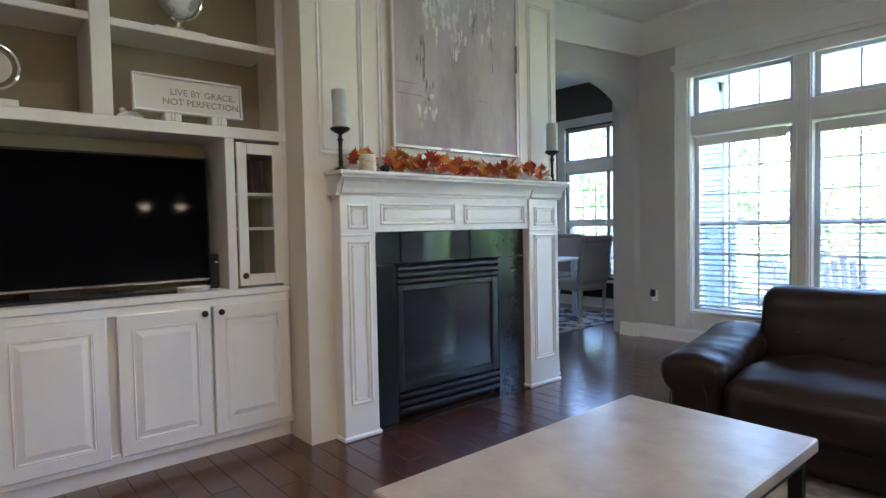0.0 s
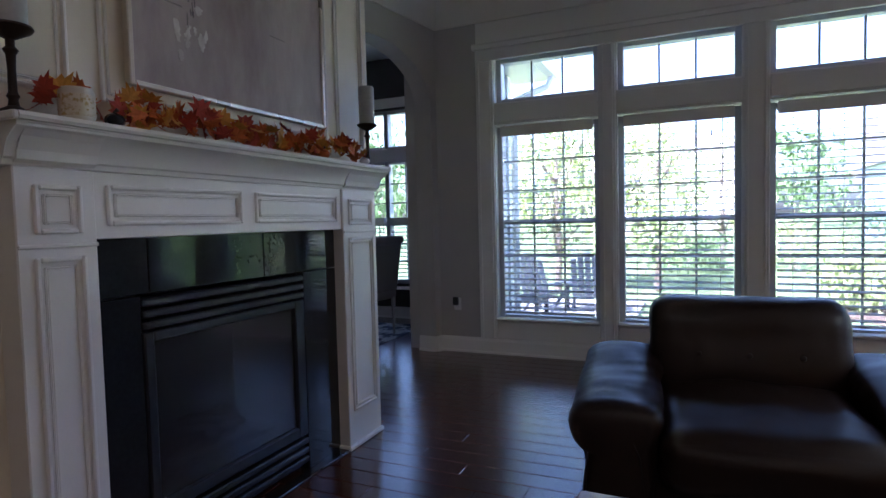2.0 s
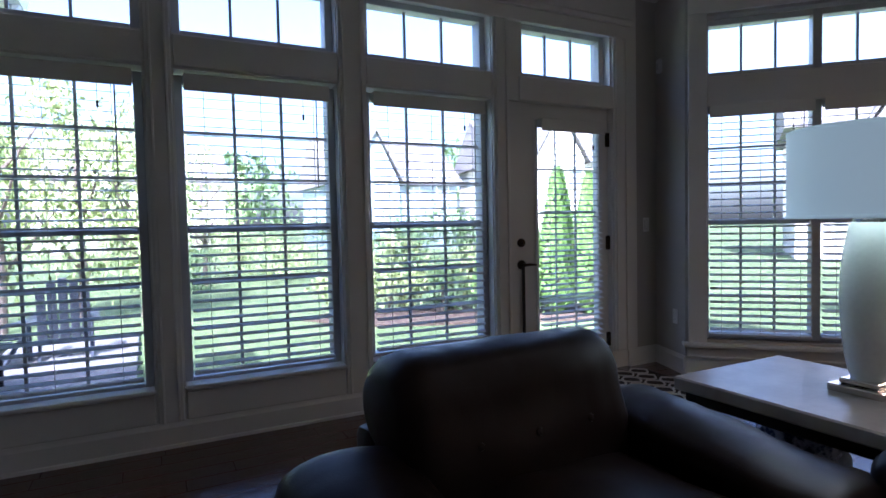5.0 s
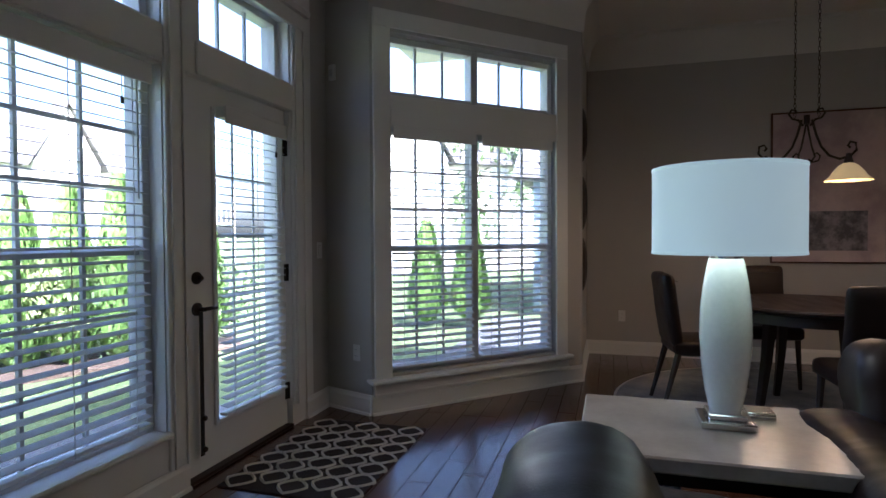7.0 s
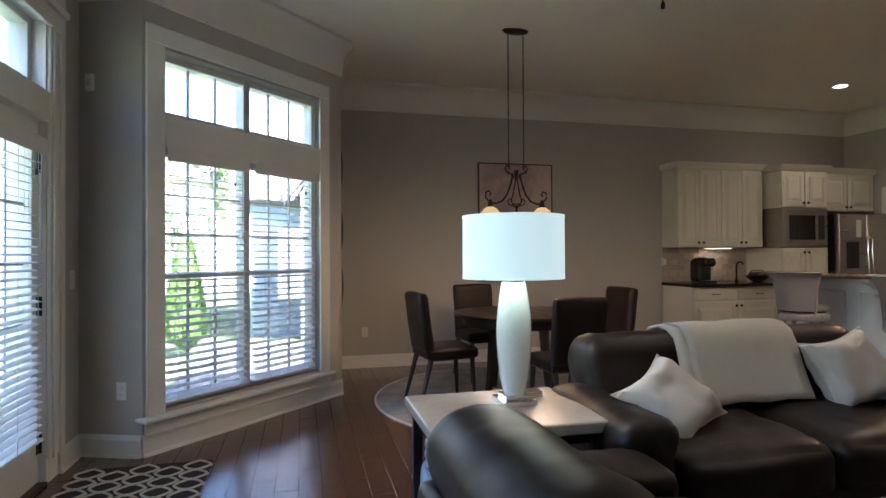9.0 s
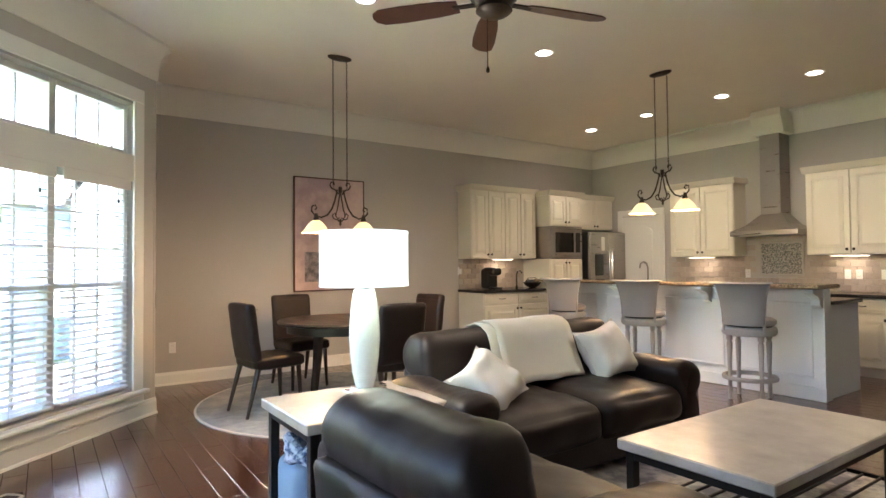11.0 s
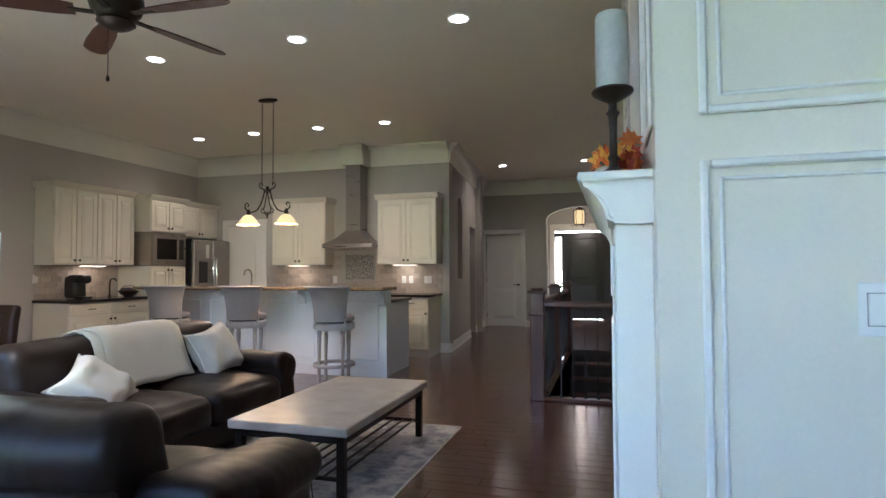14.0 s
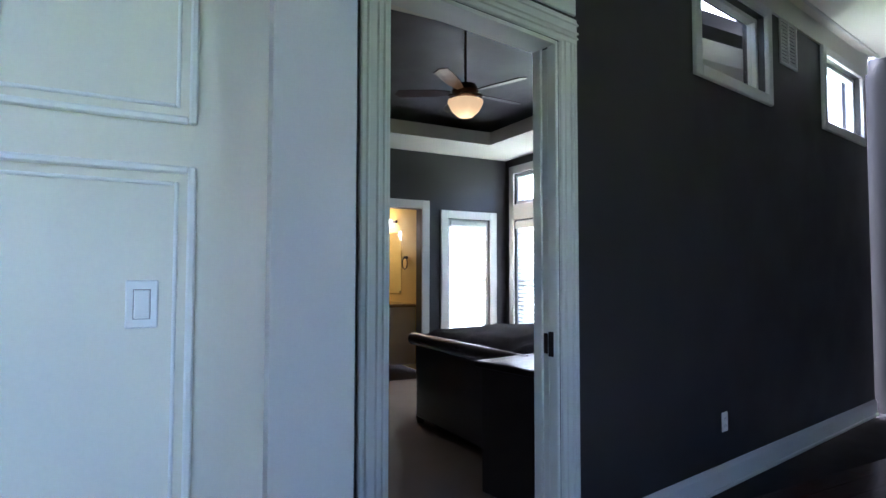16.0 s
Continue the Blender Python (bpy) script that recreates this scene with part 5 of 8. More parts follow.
part("bridge_shelf", Geo().cbox(XR, XF + 0.006, -1.6, BY, 1.695, 1.755, 0.004), "trim", bi)
part("divider", Geo().cbox(XR, XF, 0.46, 0.545, 1.755, CEIL - 0.002, 0.004), "trim", bi)
for y0, y1, z in ((0.547, 1.363, 2.195), (-0.9, 0.458, 2.20), (0.547, 1.363, 2.66), (-0.9, 0.458, 2.66)):
    sfd = part("shelf", Geo().cbox(XR, XF - 0.03, y0, y1, z, z + 0.022, 0.003), "trim", bi)
    part("shelf_edge", Geo().cbox(XF - 0.03, XF - 0.012, y0, y1, z - 0.012, z + 0.026, 0.004), "trim", sfd)
part("divider", Geo().cbox(XR, XF, -0.96, -0.90, 0.885, CEIL - 0.002, 0.004), "trim", bi)

tv = thing("television", pose(-3.56, 0.30, 0.886), "large black flat-screen television on a low stand", "television")
part("screen_body", Geo().cbox(-0.03, 0.02, -0.72, 0.72, 0.045, 0.715, 0.006), "plastic", tv)
part("screen", Geo().box(0.0205, 0.022, -0.708, 0.708, 0.062, 0.703), "screen", tv, "black reflective screen")
part("chin", Geo().cbox(0.02, 0.026, -0.72, 0.72, 0.045, 0.060, 0.003), "chrome", tv, "thin silver lower trim")
part("stand_neck", Geo().box(-0.02, 0.01, -0.10, 0.10, 0.012, 0.046), "plastic", tv)
part("stand_base", Geo().cbox(-0.12, 0.13, -0.34, 0.34, 0, 0.014, 0.005), "plastic", tv)
sk = thing("speaker", pose(-3.55, 1.035, 0.886), "small upright black speaker", "speaker")
part("cabinet", Geo().cbox(-0.05, 0.03, -0.022, 0.022, 0, 0.19, 0.004), "plastic", sk)
part("driver", Geo().lathe([(0.016, 0), (0.016, 0.003), (0.010, 0.001)], 14, pose(0.03, 0, 0.15, 0, 90, 0)), "slate", sk)
rm = thing("remote_control", pose(-3.44, 0.72, 0.886, 0, 0, 80), "black remote control lying on the shelf", "remote")
part("case", Geo().cbox(-0.09, 0.09, -0.022, 0.022, 0, 0.016, 0.005), "plastic", rm)
part("keypad", Geo().box(-0.07, 0.05, -0.014, 0.014, 0.016, 0.0175), "bookgrey", rm)
ds = thing("white_dish", pose(-3.45, 0.90, 0.886), "small white oval dish", "dish")
part("bowl", Geo().lathe([(0.0, 0.0), (0.045, 0.0), (0.062, 0.022), (0.06, 0.024), (0.042, 0.005), (0, 0.005)], 20, Matrix.Diagonal((0.8, 1.4, 1, 1)), False), "plate", ds, smooth=True)

bk = thing("standing_books", pose(0, 0, 0), "row of dark standing books behind the glass door", "books")
yb = 1.10
for i, (w, h, k) in enumerate(((0.022, 0.185, "bookgrey"), (0.018, 0.19, "bookblack"), (0.02, 0.18, "bookgrey"), (0.024, 0.19, "bookblack"), (0.03, 0.185, "bookred"), (0.03, 0.185, "bookred"), (0.028, 0.18, "bookblack"), (0.03, 0.185, "bookred"))):
    part("book", Geo().cbox(-3.60, -3.44, yb, yb + w - 0.002, 1.4085, 1.4085 + h, 0.002), k, bk)
    yb += w

sg = thing("wall_sign", pose(-3.415, 0.91, 1.756), "white framed word sign on white blocks", "sign")
part("board", Geo().box(-0.008, 0.0, -0.265, 0.255, 0.055, 0.225, pose(0, 0, 0, 0, -6, 0)), "paper", sg)
for y0, y1, z0, z1 in ((-0.275, 0.265, 0.045, 0.056), (-0.275, 0.265, 0.224, 0.235), (-0.275, -0.264, 0.056, 0.224), (0.254, 0.265, 0.056, 0.224)):
    part("frame_bar", Geo().cbox(-0.012, 0.018, y0, y1, z0, z1, 0.003, pose(0, 0, 0, 0, -6, 0)), "plate", sg)
for y in (-0.10, 0.13):
    part("foot_block", Geo().cbox(-0.05, 0.03, y - 0.04, y + 0.04, 0, 0.042, 0.004), "plate", sg)
    part("foot_band", Geo().box(0.0305, 0.0315, y - 0.012, y - 0.004, 0, 0.042).box(0.0305, 0.0315, y + 0.004, y + 0.012, 0, 0.042), "silver", sg)


def words(parent, text, size, m, material="ink", align="CENTER"):
    cu = bpy.data.curves.new("lettering", "FONT")
    cu.body, cu.size, cu.extrude, cu.align_x = text, size, 0.0006, align
    ob = new("lettering", cu)
    ob.data.materials.append(M[material])
    ob.matrix_basis = m
    ob.parent = parent
    return ob


RX = pose(0.0025, 0, 0, 0, -6, 0) @ Matrix(((0, 0, 1, 0), (1, 0, 0, 0), (0, 1, 0, 0), (0, 0, 0, 1)))
words(sg, "LIVE BY GRACE,", 0.047, Matrix.Translation((0.0, 0, 0)) @ RX @ Matrix.Translation((0.065, 0.143, 0)))
words(sg, "NOT PERFECTION.", 0.047, RX @ Matrix.Translation((0.06, 0.092, 0)))

gb = thing("desk_globe", pose(-3.55, 0.90, 2.219), "silver and white desk globe on a white block", "globe")
part("block", Geo().cbox(-0.05, 0.05, -0.13, 0.13, 0, 0.045, 0.004), "plate", gb)
part("pedestal", Geo().lathe([(0.055, 0.045), (0.05, 0.055), (0.015, 0.065), (0.012, 0.09), (0.022, 0.10), (0.0, 0.10)], 18, caps=False), "silver", gb, smooth=True)
part("sphere", Geo().lathe([(0.105 * math.sin(math.pi * k / 16) + 1e-4, 0.225 - 0.105 * math.cos(math.pi * k / 16)) for k in range(17)], 28, caps=False), "globe", gb, smooth=True)
part("meridian", Geo().tube([(0, 0.122 * math.cos(radians(a)), 0.225 + 0.122 * math.sin(radians(a))) for a in range(-110, 111, 10)], 0.005, 6), "chrome", gb, smooth=True)
rg = thing("ring_ornament", pose(-3.52, 0.10, 1.756), "silver ring ornament on a white block", "ornament")
part("block", Geo().cbox(-0.05, 0.05, -0.09, 0.09, 0, 0.045, 0.004), "plate", rg)
part("stem", Geo().cyl(0.008, 0.045, 0.09, 10), "chrome", rg)
part("ring", Geo().tube([(0, 0.10 * math.cos(radians(a)), 0.19 + 0.10 * math.sin(radians(a))) for a in range(0, 360, 12)], 0.008, 8, True), "chrome", rg, smooth=True)
part("dial", Geo().cyl(0.075, -0.006, 0.006, 24, pose(0, 0, 0.19, 0, 90, 0)), "paper", rg)
bd = thing("porcelain_bird", pose(-3.50, 0.64, 1.756), "small white ceramic bird figure", "ornament")
part("figure", Geo().rbox(0.05, 0.10, 0.04, 0.02, 6, (0.005, 0.01, 0.01), pose(0, 0, 0.021)).rbox(0.03, 0.03, 0.03, 0.014, 4, m=pose(0, -0.035, 0.05)), "plate", bd, smooth=True)

# wall plates
def wall_plate(name, m, label, w=0.07, h=0.115, rocker=True):
    e = thing(name, m, label, "outlet" if not rocker else "light switch")
    part("cover_plate", Geo().cbox(-w / 2, w / 2, 0, 0.006, -h / 2, h / 2, 0.003), "plate", e)
    if rocker:
        part("rocker", Geo().cbox(-0.017, 0.017, 0.006, 0.010, -0.034, 0.034, 0.002), "plate", e)
        part("rocker_gap", Geo().box(-0.019, 0.019, 0.0058, 0.0064, -0.036, 0.036), "bookgrey", e)
    else:
        for z in (-0.022, 0.022):
            part("socket", Geo().cbox(-0.016, 0.016, 0.006, 0.009, z - 0.014, z + 0.014, 0.003), "plate", e)
            part("slot", Geo().box(-0.008, -0.006, 0.009, 0.0094, z - 0.005, z + 0.005).box(0.006, 0.008, 0.009, 0.0094, z - 0.005, z + 0.005), "bookblack", e)
    return e


wall_plate("light_switch", pose(-3.605, YB1, 1.18), "white rocker switch on the panelled side of the chimney breast")
wall_plate("wall_outlet", pose(-3.405, YW, 0.44, 0, 0, 180), "white outlet on the greige wall", rocker=False)
oc = thing("plug_in_night_light", pose(-3.412, YW - 0.008, 0.46), "dark plug-in night light in the outlet", "night light")
part("body", Geo().cbox(-0.028, 0.02, -0.035, 0, -0.03, 0.045, 0.006), "plastic", oc)
wall_plate("wall_outlet", mr2 @ pose(0.14, 0, 0.42), "white outlet on the return wall", rocker=False)
wall_plate("wall_outlet", pose(XE, 3.38, 0.40, 0, 0, 90), "white outlet on the greige wall", rocker=False)
wall_plate("wall_outlet", pose(XE, 0.30, 0.40, 0, 0, 90), "white outlet behind the dining set", rocker=False)
wall_plate("light_switch", pose(XE, -0.52, 1.18, 0, 0, 90), "white rocker switch beside the kitchen cabinets")
wall_plate("wall_outlet", MD @ pose(-6.73, YD, 0.38), "white outlet on the charcoal wall", rocker=False)
wall_plate("light_switch", pose(1.50, YW, 1.14, 0, 0, 180), "white rocker switch beside the patio door")
sn = thing("alarm_sensor", mr2 @ pose(lr * 0.80, 0, 2.41, 0, 0, 180), "small white alarm sensor high on the wall", "sensor")
part("case", Geo().cbox(-0.03, 0.03, -0.03, 0, -0.055, 0.055, 0.008), "plate", sn)
part("lens", Geo().cbox(-0.018, 0.018, -0.034, -0.03, -0.03, 0.02, 0.002), "vinyl", sn)

# coffee table and end table: stone tops on dark iron frames
def stone_table(name, m, sx, sy, h, label, shelf):
    e = thing(name, m, label, "table")
    t = part("stone_top", Geo().cbox(-sx / 2, sx / 2, -sy / 2, sy / 2, h - 0.05, h, 0.006), "travertine", e, "honed beige travertine top")
    bx, by, L = sx / 2 - 0.03, sy / 2 - 0.03, 0.045
    for x in (-bx, bx - L):
        for y in (-by, by - L):
            part("leg", Geo().cbox(x, x + L, y, y + L, 0.012, h - 0.05, 0.003), "iron", e)
    for x in (-bx, bx - L):
        part("apron_bar", Geo().cbox(x, x + L, -by + L, by - L, h - 0.095, h - 0.052, 0.003), "iron", e)
    for y in (-by, by - L):
        part("apron_bar", Geo().cbox(-bx + L, bx - L, y, y + L, h - 0.095, h - 0.052, 0.003), "iron", e)
    if shelf:
        for y in (-by + 0.012, by - 0.033):
            part("shelf_rail", Geo().cbox(-bx + L, bx - L, y, y + 0.02, 0.12, 0.14, 0.002), "iron", e)
        n = int((2 * bx - 0.1) / 0.075)
        for i in range(n + 1):
            x = -bx + L + 0.02 + (2 * bx - 2 * L - 0.04) * i / n
            part("shelf_bar", Geo().cbox(x - 0.006, x + 0.006, -by + 0.033, by - 0.033, 0.124, 0.136, 0.002), "iron", e)
    return e


stone_table("coffee_table", pose(-1.335, 1.545, 0.012), 0.74, 1.38, 0.42, "low coffee table with travertine top on a dark iron frame", True)
stone_table("end_table", pose(-0.065, 3.20, 0.0), 0.64, 0.77, 0.587, "square end table with travertine top on a dark iron frame", False)

# table lamp
TL = (-0.01, 3.11, 0.588)
lp = thing("table_lamp", pose(*TL), "tall white marbled ceramic lamp with a lit drum shade", "lamp")
part("base_plate", Geo().cbox(-0.085, 0.085, -0.085, 0.085, 0, 0.025, 0.004).cbox(-0.06, 0.06, -0.06, 0.06, 0.025, 0.045, 0.004), "chrome", lp, "polished chrome stepped base")
part("body", Geo().lathe([(0.048, 0.045), (0.053, 0.06), (0.066, 0.12), (0.077, 0.21), (0.083, 0.31), (0.080, 0.40), (0.071, 0.48), (0.059, 0.55), (0.054, 0.568), (0.0, 0.568)], 28, caps=False), "ceramic", lp, smooth=True)
part("neck", Geo().cyl(0.052, 0.568, 0.580, 20).cyl(0.012, 0.580, 0.65, 10), "chrome", lp)
part("shade", Geo().lathe([(0.236, 0.585), (0.238, 0.585), (0.238, 0.875), (0.236, 0.875), (0.236, 0.585)], 48, caps=False), "shade", lp, "lit white fabric drum shade", True)
for z in (0.583, 0.867):
    part("shade_band", Geo().lathe([(0.2385, z), (0.240, z + 0.002), (0.240, z + 0.009), (0.2385, z + 0.011)], 48, caps=False), "shade", lp, smooth=True)
part("spider", Geo().tube([(-0.236, 0, 0.865), (0.236, 0, 0.865)], 0.003, 6).tube([(0, -0.236, 0.865), (0, 0.236, 0.865)], 0.003, 6).cyl(0.004, 0.65, 0.88, 6), "chrome", lp)
lamp("POINT", pose(TL[0], TL[1], TL[2] + 0.73), LAMP_W, (1.0, 0.90, 0.74), 0.06)
co = thing("coaster_stack", pose(0.10, 2.98, 0.588), "small stack of chrome-rimmed coasters", "coasters")
for i in range(3):
    part("coaster", Geo().cbox(-0.045, 0.045, -0.045, 0.045, i * 0.009, i * 0.009 + 0.008, 0.002), "chrome", co)

# leather seating
def leather_seat(name, m, label, category, seats, sw, arm_w, depth, arm_h, back_h, lean):
    """A padded leather armchair or sofa; the seat faces -y of its own axes, centred, with the back at +y."""
    e = thing(name, m, label, category)
    half, D, h = seats * sw / 2, depth / 2, back_h
    part("base", Geo().rbox(2 * half + 0.06, depth - 0.14, 0.26, 0.05, 8, m=pose(0, 0.0, 0.18), rough=0.006), "leather", e, smooth=True)
    for s in (-1, 1):
        w = arm_w
        pr = [(0.02, 0.07), (0.0, 0.20), (-0.005, arm_h - 0.14), (-0.03, arm_h - 0.06), (0.0, arm_h), (w * 0.5, arm_h + 0.02), (w, arm_h - 0.012), (w + 0.035, arm_h - 0.075), (w + 0.02, arm_h - 0.15), (w - 0.015, arm_h - 0.20), (w - 0.02, 0.20), (w - 0.03, 0.07)]
        pr = [(s * (half + a), b) for a, b in pr]
        a = part("arm", Geo().loft(pr if s > 0 else pr[::-1], -D + 0.02, D - 0.16, 0.07, 30, "y", None, 0.014, 2.0 + s, lean), "leather", e, smooth=True)
        part("arm_seam", Geo().tube([(s * (half + w * (0.12 + 0.08 * k)), -D + 0.024, 0.12 + (arm_h - 0.17) * math.sin(math.pi * k / 10) ** 0.4 - lean / 2 * math.sin(math.pi * k / 10)) for k in range(11)], 0.0035, 5), "seam", a)
    for i in range(seats):
        x = -half + sw * (i + 0.5)
        part("seat_cushion", Geo().rbox(sw - 0.008, depth - 0.22, 0.23, 0.075, 18, (0.0, 0.03, 0.035), pose(x, -0.11, 0.345, 2), 0.014, 5.0 + i), "leather", e, smooth=True)
    pr = [(D - 0.35, 0.40), (D - 0.385, 0.50), (D - 0.375, 0.60), (D - 0.352, 0.68), (D - 0.335, h - 0.075), (D - 0.285, h - 0.012), (D - 0.19, h + 0.004), (D - 0.10, h - 0.018), (D - 0.035, h - 0.08), (D - 0.02, h - 0.16), (D - 0.05, h - 0.245), (D - 0.10, h - 0.29), (D - 0.12, 0.46), (D - 0.14, 0.40)]
    out = 0.02 if seats == 1 else 0.06
    b = part("backrest", Geo().loft(pr, -half - out, half + out, 0.085, 40, "x", None, 0.010, 7.0), "leather", e, smooth=True)
    for z, y in ((h - 0.272, D - 0.064),):
        part("back_seam", Geo().tube([(-half + 0.05 + (2 * half - 0.1) * k / 12, y + 0.006 * math.sin(1.7 * k), z + 0.004 * math.sin(2.3 * k)) for k in range(13)], 0.0035, 5), "seam", b)
    for i in range(seats):
        for k in (-1, 0, 1):
            x = -half + sw * (i + 0.5) + k * sw * 0.26
            part("tuft", Geo().lathe([(0.0, 0.006), (0.010, 0.004), (0.013, 0.0)], 10, pose(x, D - 0.374, 0.60, 80), False), "leather", b)
    part("rear_panel", Geo().rbox(2 * half + 0.04, 0.12, h - 0.28, 0.04, 12, (0, 0.02, 0), pose(0, D - 0.075, (h - 0.28) / 2 + 0.06, -3), 0.007, 2.0), "leather", e, smooth=True)
    part("rear_seam", Geo().tube([(-half, D - 0.008, 0.36), (0, D + 0.006, 0.362), (half, D - 0.008, 0.36)], 0.004, 5).tube([(0, D - 0.005, 0.10), (0, D + 0.006, 0.36)], 0.004, 5), "seam", e)
    for sx in (-1, 1):
        for sy in (-1, 1):
            fx = sx * (half + arm_w - 0.09)
            fy = -D + 0.10 if sy < 0 else D - 0.26
            part("foot", Geo().cbox(fx - 0.03, fx + 0.03, fy - 0.03, fy + 0.03, 0, 0.085, 0.004), "darkwood", e)
    return e


leather_seat("armchair", pose(-1.18, 3.22, 0, 0, 0, 4), "dark brown padded leather armchair with pillow arms", "armchair", 1, 0.76, 0.28, 1.0, 0.555, 0.828, 0.09)
leather_seat("sofa", pose(-0.08, 1.82, 0.012, 0, 0, -90), "dark brown padded leather two-seat sofa", "sofa", 2, 0.79, 0.22, 0.98, 0.59, 0.85, 0.0)


def cushion(name, m, sx, sy, label, seed):
    e = thing(name, m, label, "pillow", "ivory throw pillows on the sofa")
    vs, fs, n = [], [], 16
    for side in (1, -1):
        for j in range(n + 1):
            for i in range(n + 1):
                u, v = -1 + 2 * i / n, -1 + 2 * j / n
                pinch = 1 - 0.20 * (1 - u * u) * abs(v) ** 3
                pinch2 = 1 - 0.20 * (1 - v * v) * abs(u) ** 3
                h = 0.115 * ((1 - u ** 4) * (1 - v ** 4)) ** 0.6
                w = 0.026 * noise.noise(Vector((u * 2.2 + seed, v * 2.2, 1))) + 0.014 * noise.noise(Vector((u * 5 + seed, v * 3, side)))
                vs.append((sx / 2 * u * pinch2, sy / 2 * v * pinch, side * h + w))
    k = (n + 1) ** 2
    for s in (0, 1):
        for j in range(n):
            for i in range(n):
                q = (s * k + j * (n + 1) + i, s * k + j * (n + 1) + i + 1, s * k + (j + 1) * (n + 1) + i + 1, s * k + (j + 1) * (n + 1) + i)
                fs.append(q if s == 0 else q[::-1])
    part("cover", Geo().add(vs, fs), "pillow", e, smooth=True)
    rim = [(sx / 2 * u * (1 - 0.20 * (1 - v * v) * abs(u) ** 3), sy / 2 * v * (1 - 0.20 * (1 - u * u) * abs(v) ** 3), 0.026 * noise.noise(Vector((u * 2.2 + seed, v * 2.2, 1)))) for u, v in
           [(-1 + 0.25 * i, -1) for i in range(8)] + [(1, -1 + 0.25 * i) for i in range(8)] + [(1 - 0.25 * i, 1) for i in range(8)] + [(-1, 1 - 0.25 * i) for i in range(8)]]
    part("piping", Geo().tube(rim, 0.006, 6, True), "pillow", e, smooth=True)
    return e


def leaning(p, n, spin):
    """Axes at p whose z runs along n, turned about it."""
    return Matrix.Translation(p) @ Vector(n).to_track_quat("Z", "Y").to_matrix().to_4x4() @ pose(0, 0, 0, 0, 0, spin)


cushion("throw_pillow", leaning((-0.20, 2.41, 0.585), (-0.66, -0.02, 0.70), 30), 0.41, 0.40, "ivory linen throw pillow leaning on the sofa arm", 1.3)
cushion("throw_pillow", leaning((-0.10, 1.25, 0.655), (-0.86, 0.10, 0.42), 12), 0.41, 0.41, "ivory linen throw pillow leaning on the sofa back", 4.1)

# throw folded over the sofa back
th = thing("throw_blanket", pose(0, 0, 0), "cream knitted throw draped over the sofa back", "blanket")


def drape(y0, y1, prof, seed, lift):
    vs, fs, n = [], [], 12
    m_ = len(prof)
    for j, (x, z) in enumerate(prof):
        for i in range(n + 1):
            u = i / n
            w = noise.noise(Vector((u * 4 + seed, j * 0.35, 0))) * 0.016
            sk = 0.05 * (j / m_ - 0.5)
            vs.append((x + w - lift, y0 + (y1 - y0) * u + sk, z + lift + w * 0.6))
    for j in range(m_ - 1):
        for i in range(n):
            fs.append((j * (n + 1) + i, j * (n + 1) + i + 1, (j + 1) * (n + 1) + i + 1, (j + 1) * (n + 1) + i))
    return Geo().add(vs, fs)


prof = [(0.435, 0.50), (0.45, 0.62), (0.455, 0.72), (0.42, 0.80), (0.35, 0.865), (0.26, 0.885), (0.17, 0.875), (0.10, 0.835), (0.065, 0.77), (0.035, 0.69), (-0.005, 0.61), (-0.04, 0.54), (-0.06, 0.50)]
for k, (a, b) in enumerate(((1.45, 2.17), (1.43, 2.11))):
    ob = part("layer", drape(a, b, prof[: len(prof) - (1 - k)], 2.0 + k, 0.008 + 0.014 * k), "cloth", th, smooth=True)
    md = ob.modifiers.new("thickness", "SOLIDIFY")
    md.thickness = 0.012

# bag under the end table
bg = thing("tote_bag", pose(0.06, 3.38, 0.0), "pale blue fabric tote with a braided blue-white cloth", "bag")
part("pouch", Geo().rbox(0.30, 0.26, 0.30, 0.05, 8, (0.02, 0.02, 0.0), pose(0, 0, 0.15), 0.015), "denim", bg, smooth=True)
for k in range(4):
    part("braid", Geo().tube([(0.13 * math.cos(a * 0.55 + k * 1.6) , 0.11 * math.sin(a * 0.55 + k * 1.6), 0.31 + 0.035 * math.sin(a * 2.1 + k) + k * 0.02) for a in range(13)], 0.034, 8), "basketblue", bg, smooth=True)
part("handle", Geo().tube([(-0.155, 0.06, 0.24), (-0.19, 0.09, 0.20), (-0.20, 0.04, 0.13), (-0.16, 0.0, 0.20)], 0.012, 8), "denim", bg, smooth=True)

# rugs and mat
ru = thing("area_rug", pose(0, 0, 0), "distressed beige and grey area rug under the coffee table", "rug")
part("rug_body", Geo().cbox(-1.87, 0.52, 0.52, 3.05, 0, 0.011, 0.004), "rug", ru)
part("binding", Geo().box(-1.878, -1.87, 0.52, 3.05, 0, 0.009).box(-1.878, 0.52, 0.512, 0.52, 0, 0.009), "pillow", ru)
rr = thing("round_rug", pose(2.35, 2.15, 0), "faded grey round rug under the dining table", "rug")
part("rug_body", Geo().lathe([(1.30, 0), (1.30, 0.009), (1.29, 0.011), (0.0, 0.011)], 72, caps=False), "ruground", rr, smooth=True)
part("binding", Geo().lathe([(1.30, 0), (1.32, 0), (1.32, 0.009), (1.30, 0.010)], 72, caps=False), "pillow", rr)
dm = thing("door_mat", pose(0, 0, 0), "dark brown mat with a cream trellis pattern", "mat")
part("mat_body", Geo().cbox(0.22, 1.30, 4.62, 5.36, 0, 0.008, 0.003), "matdark", dm)
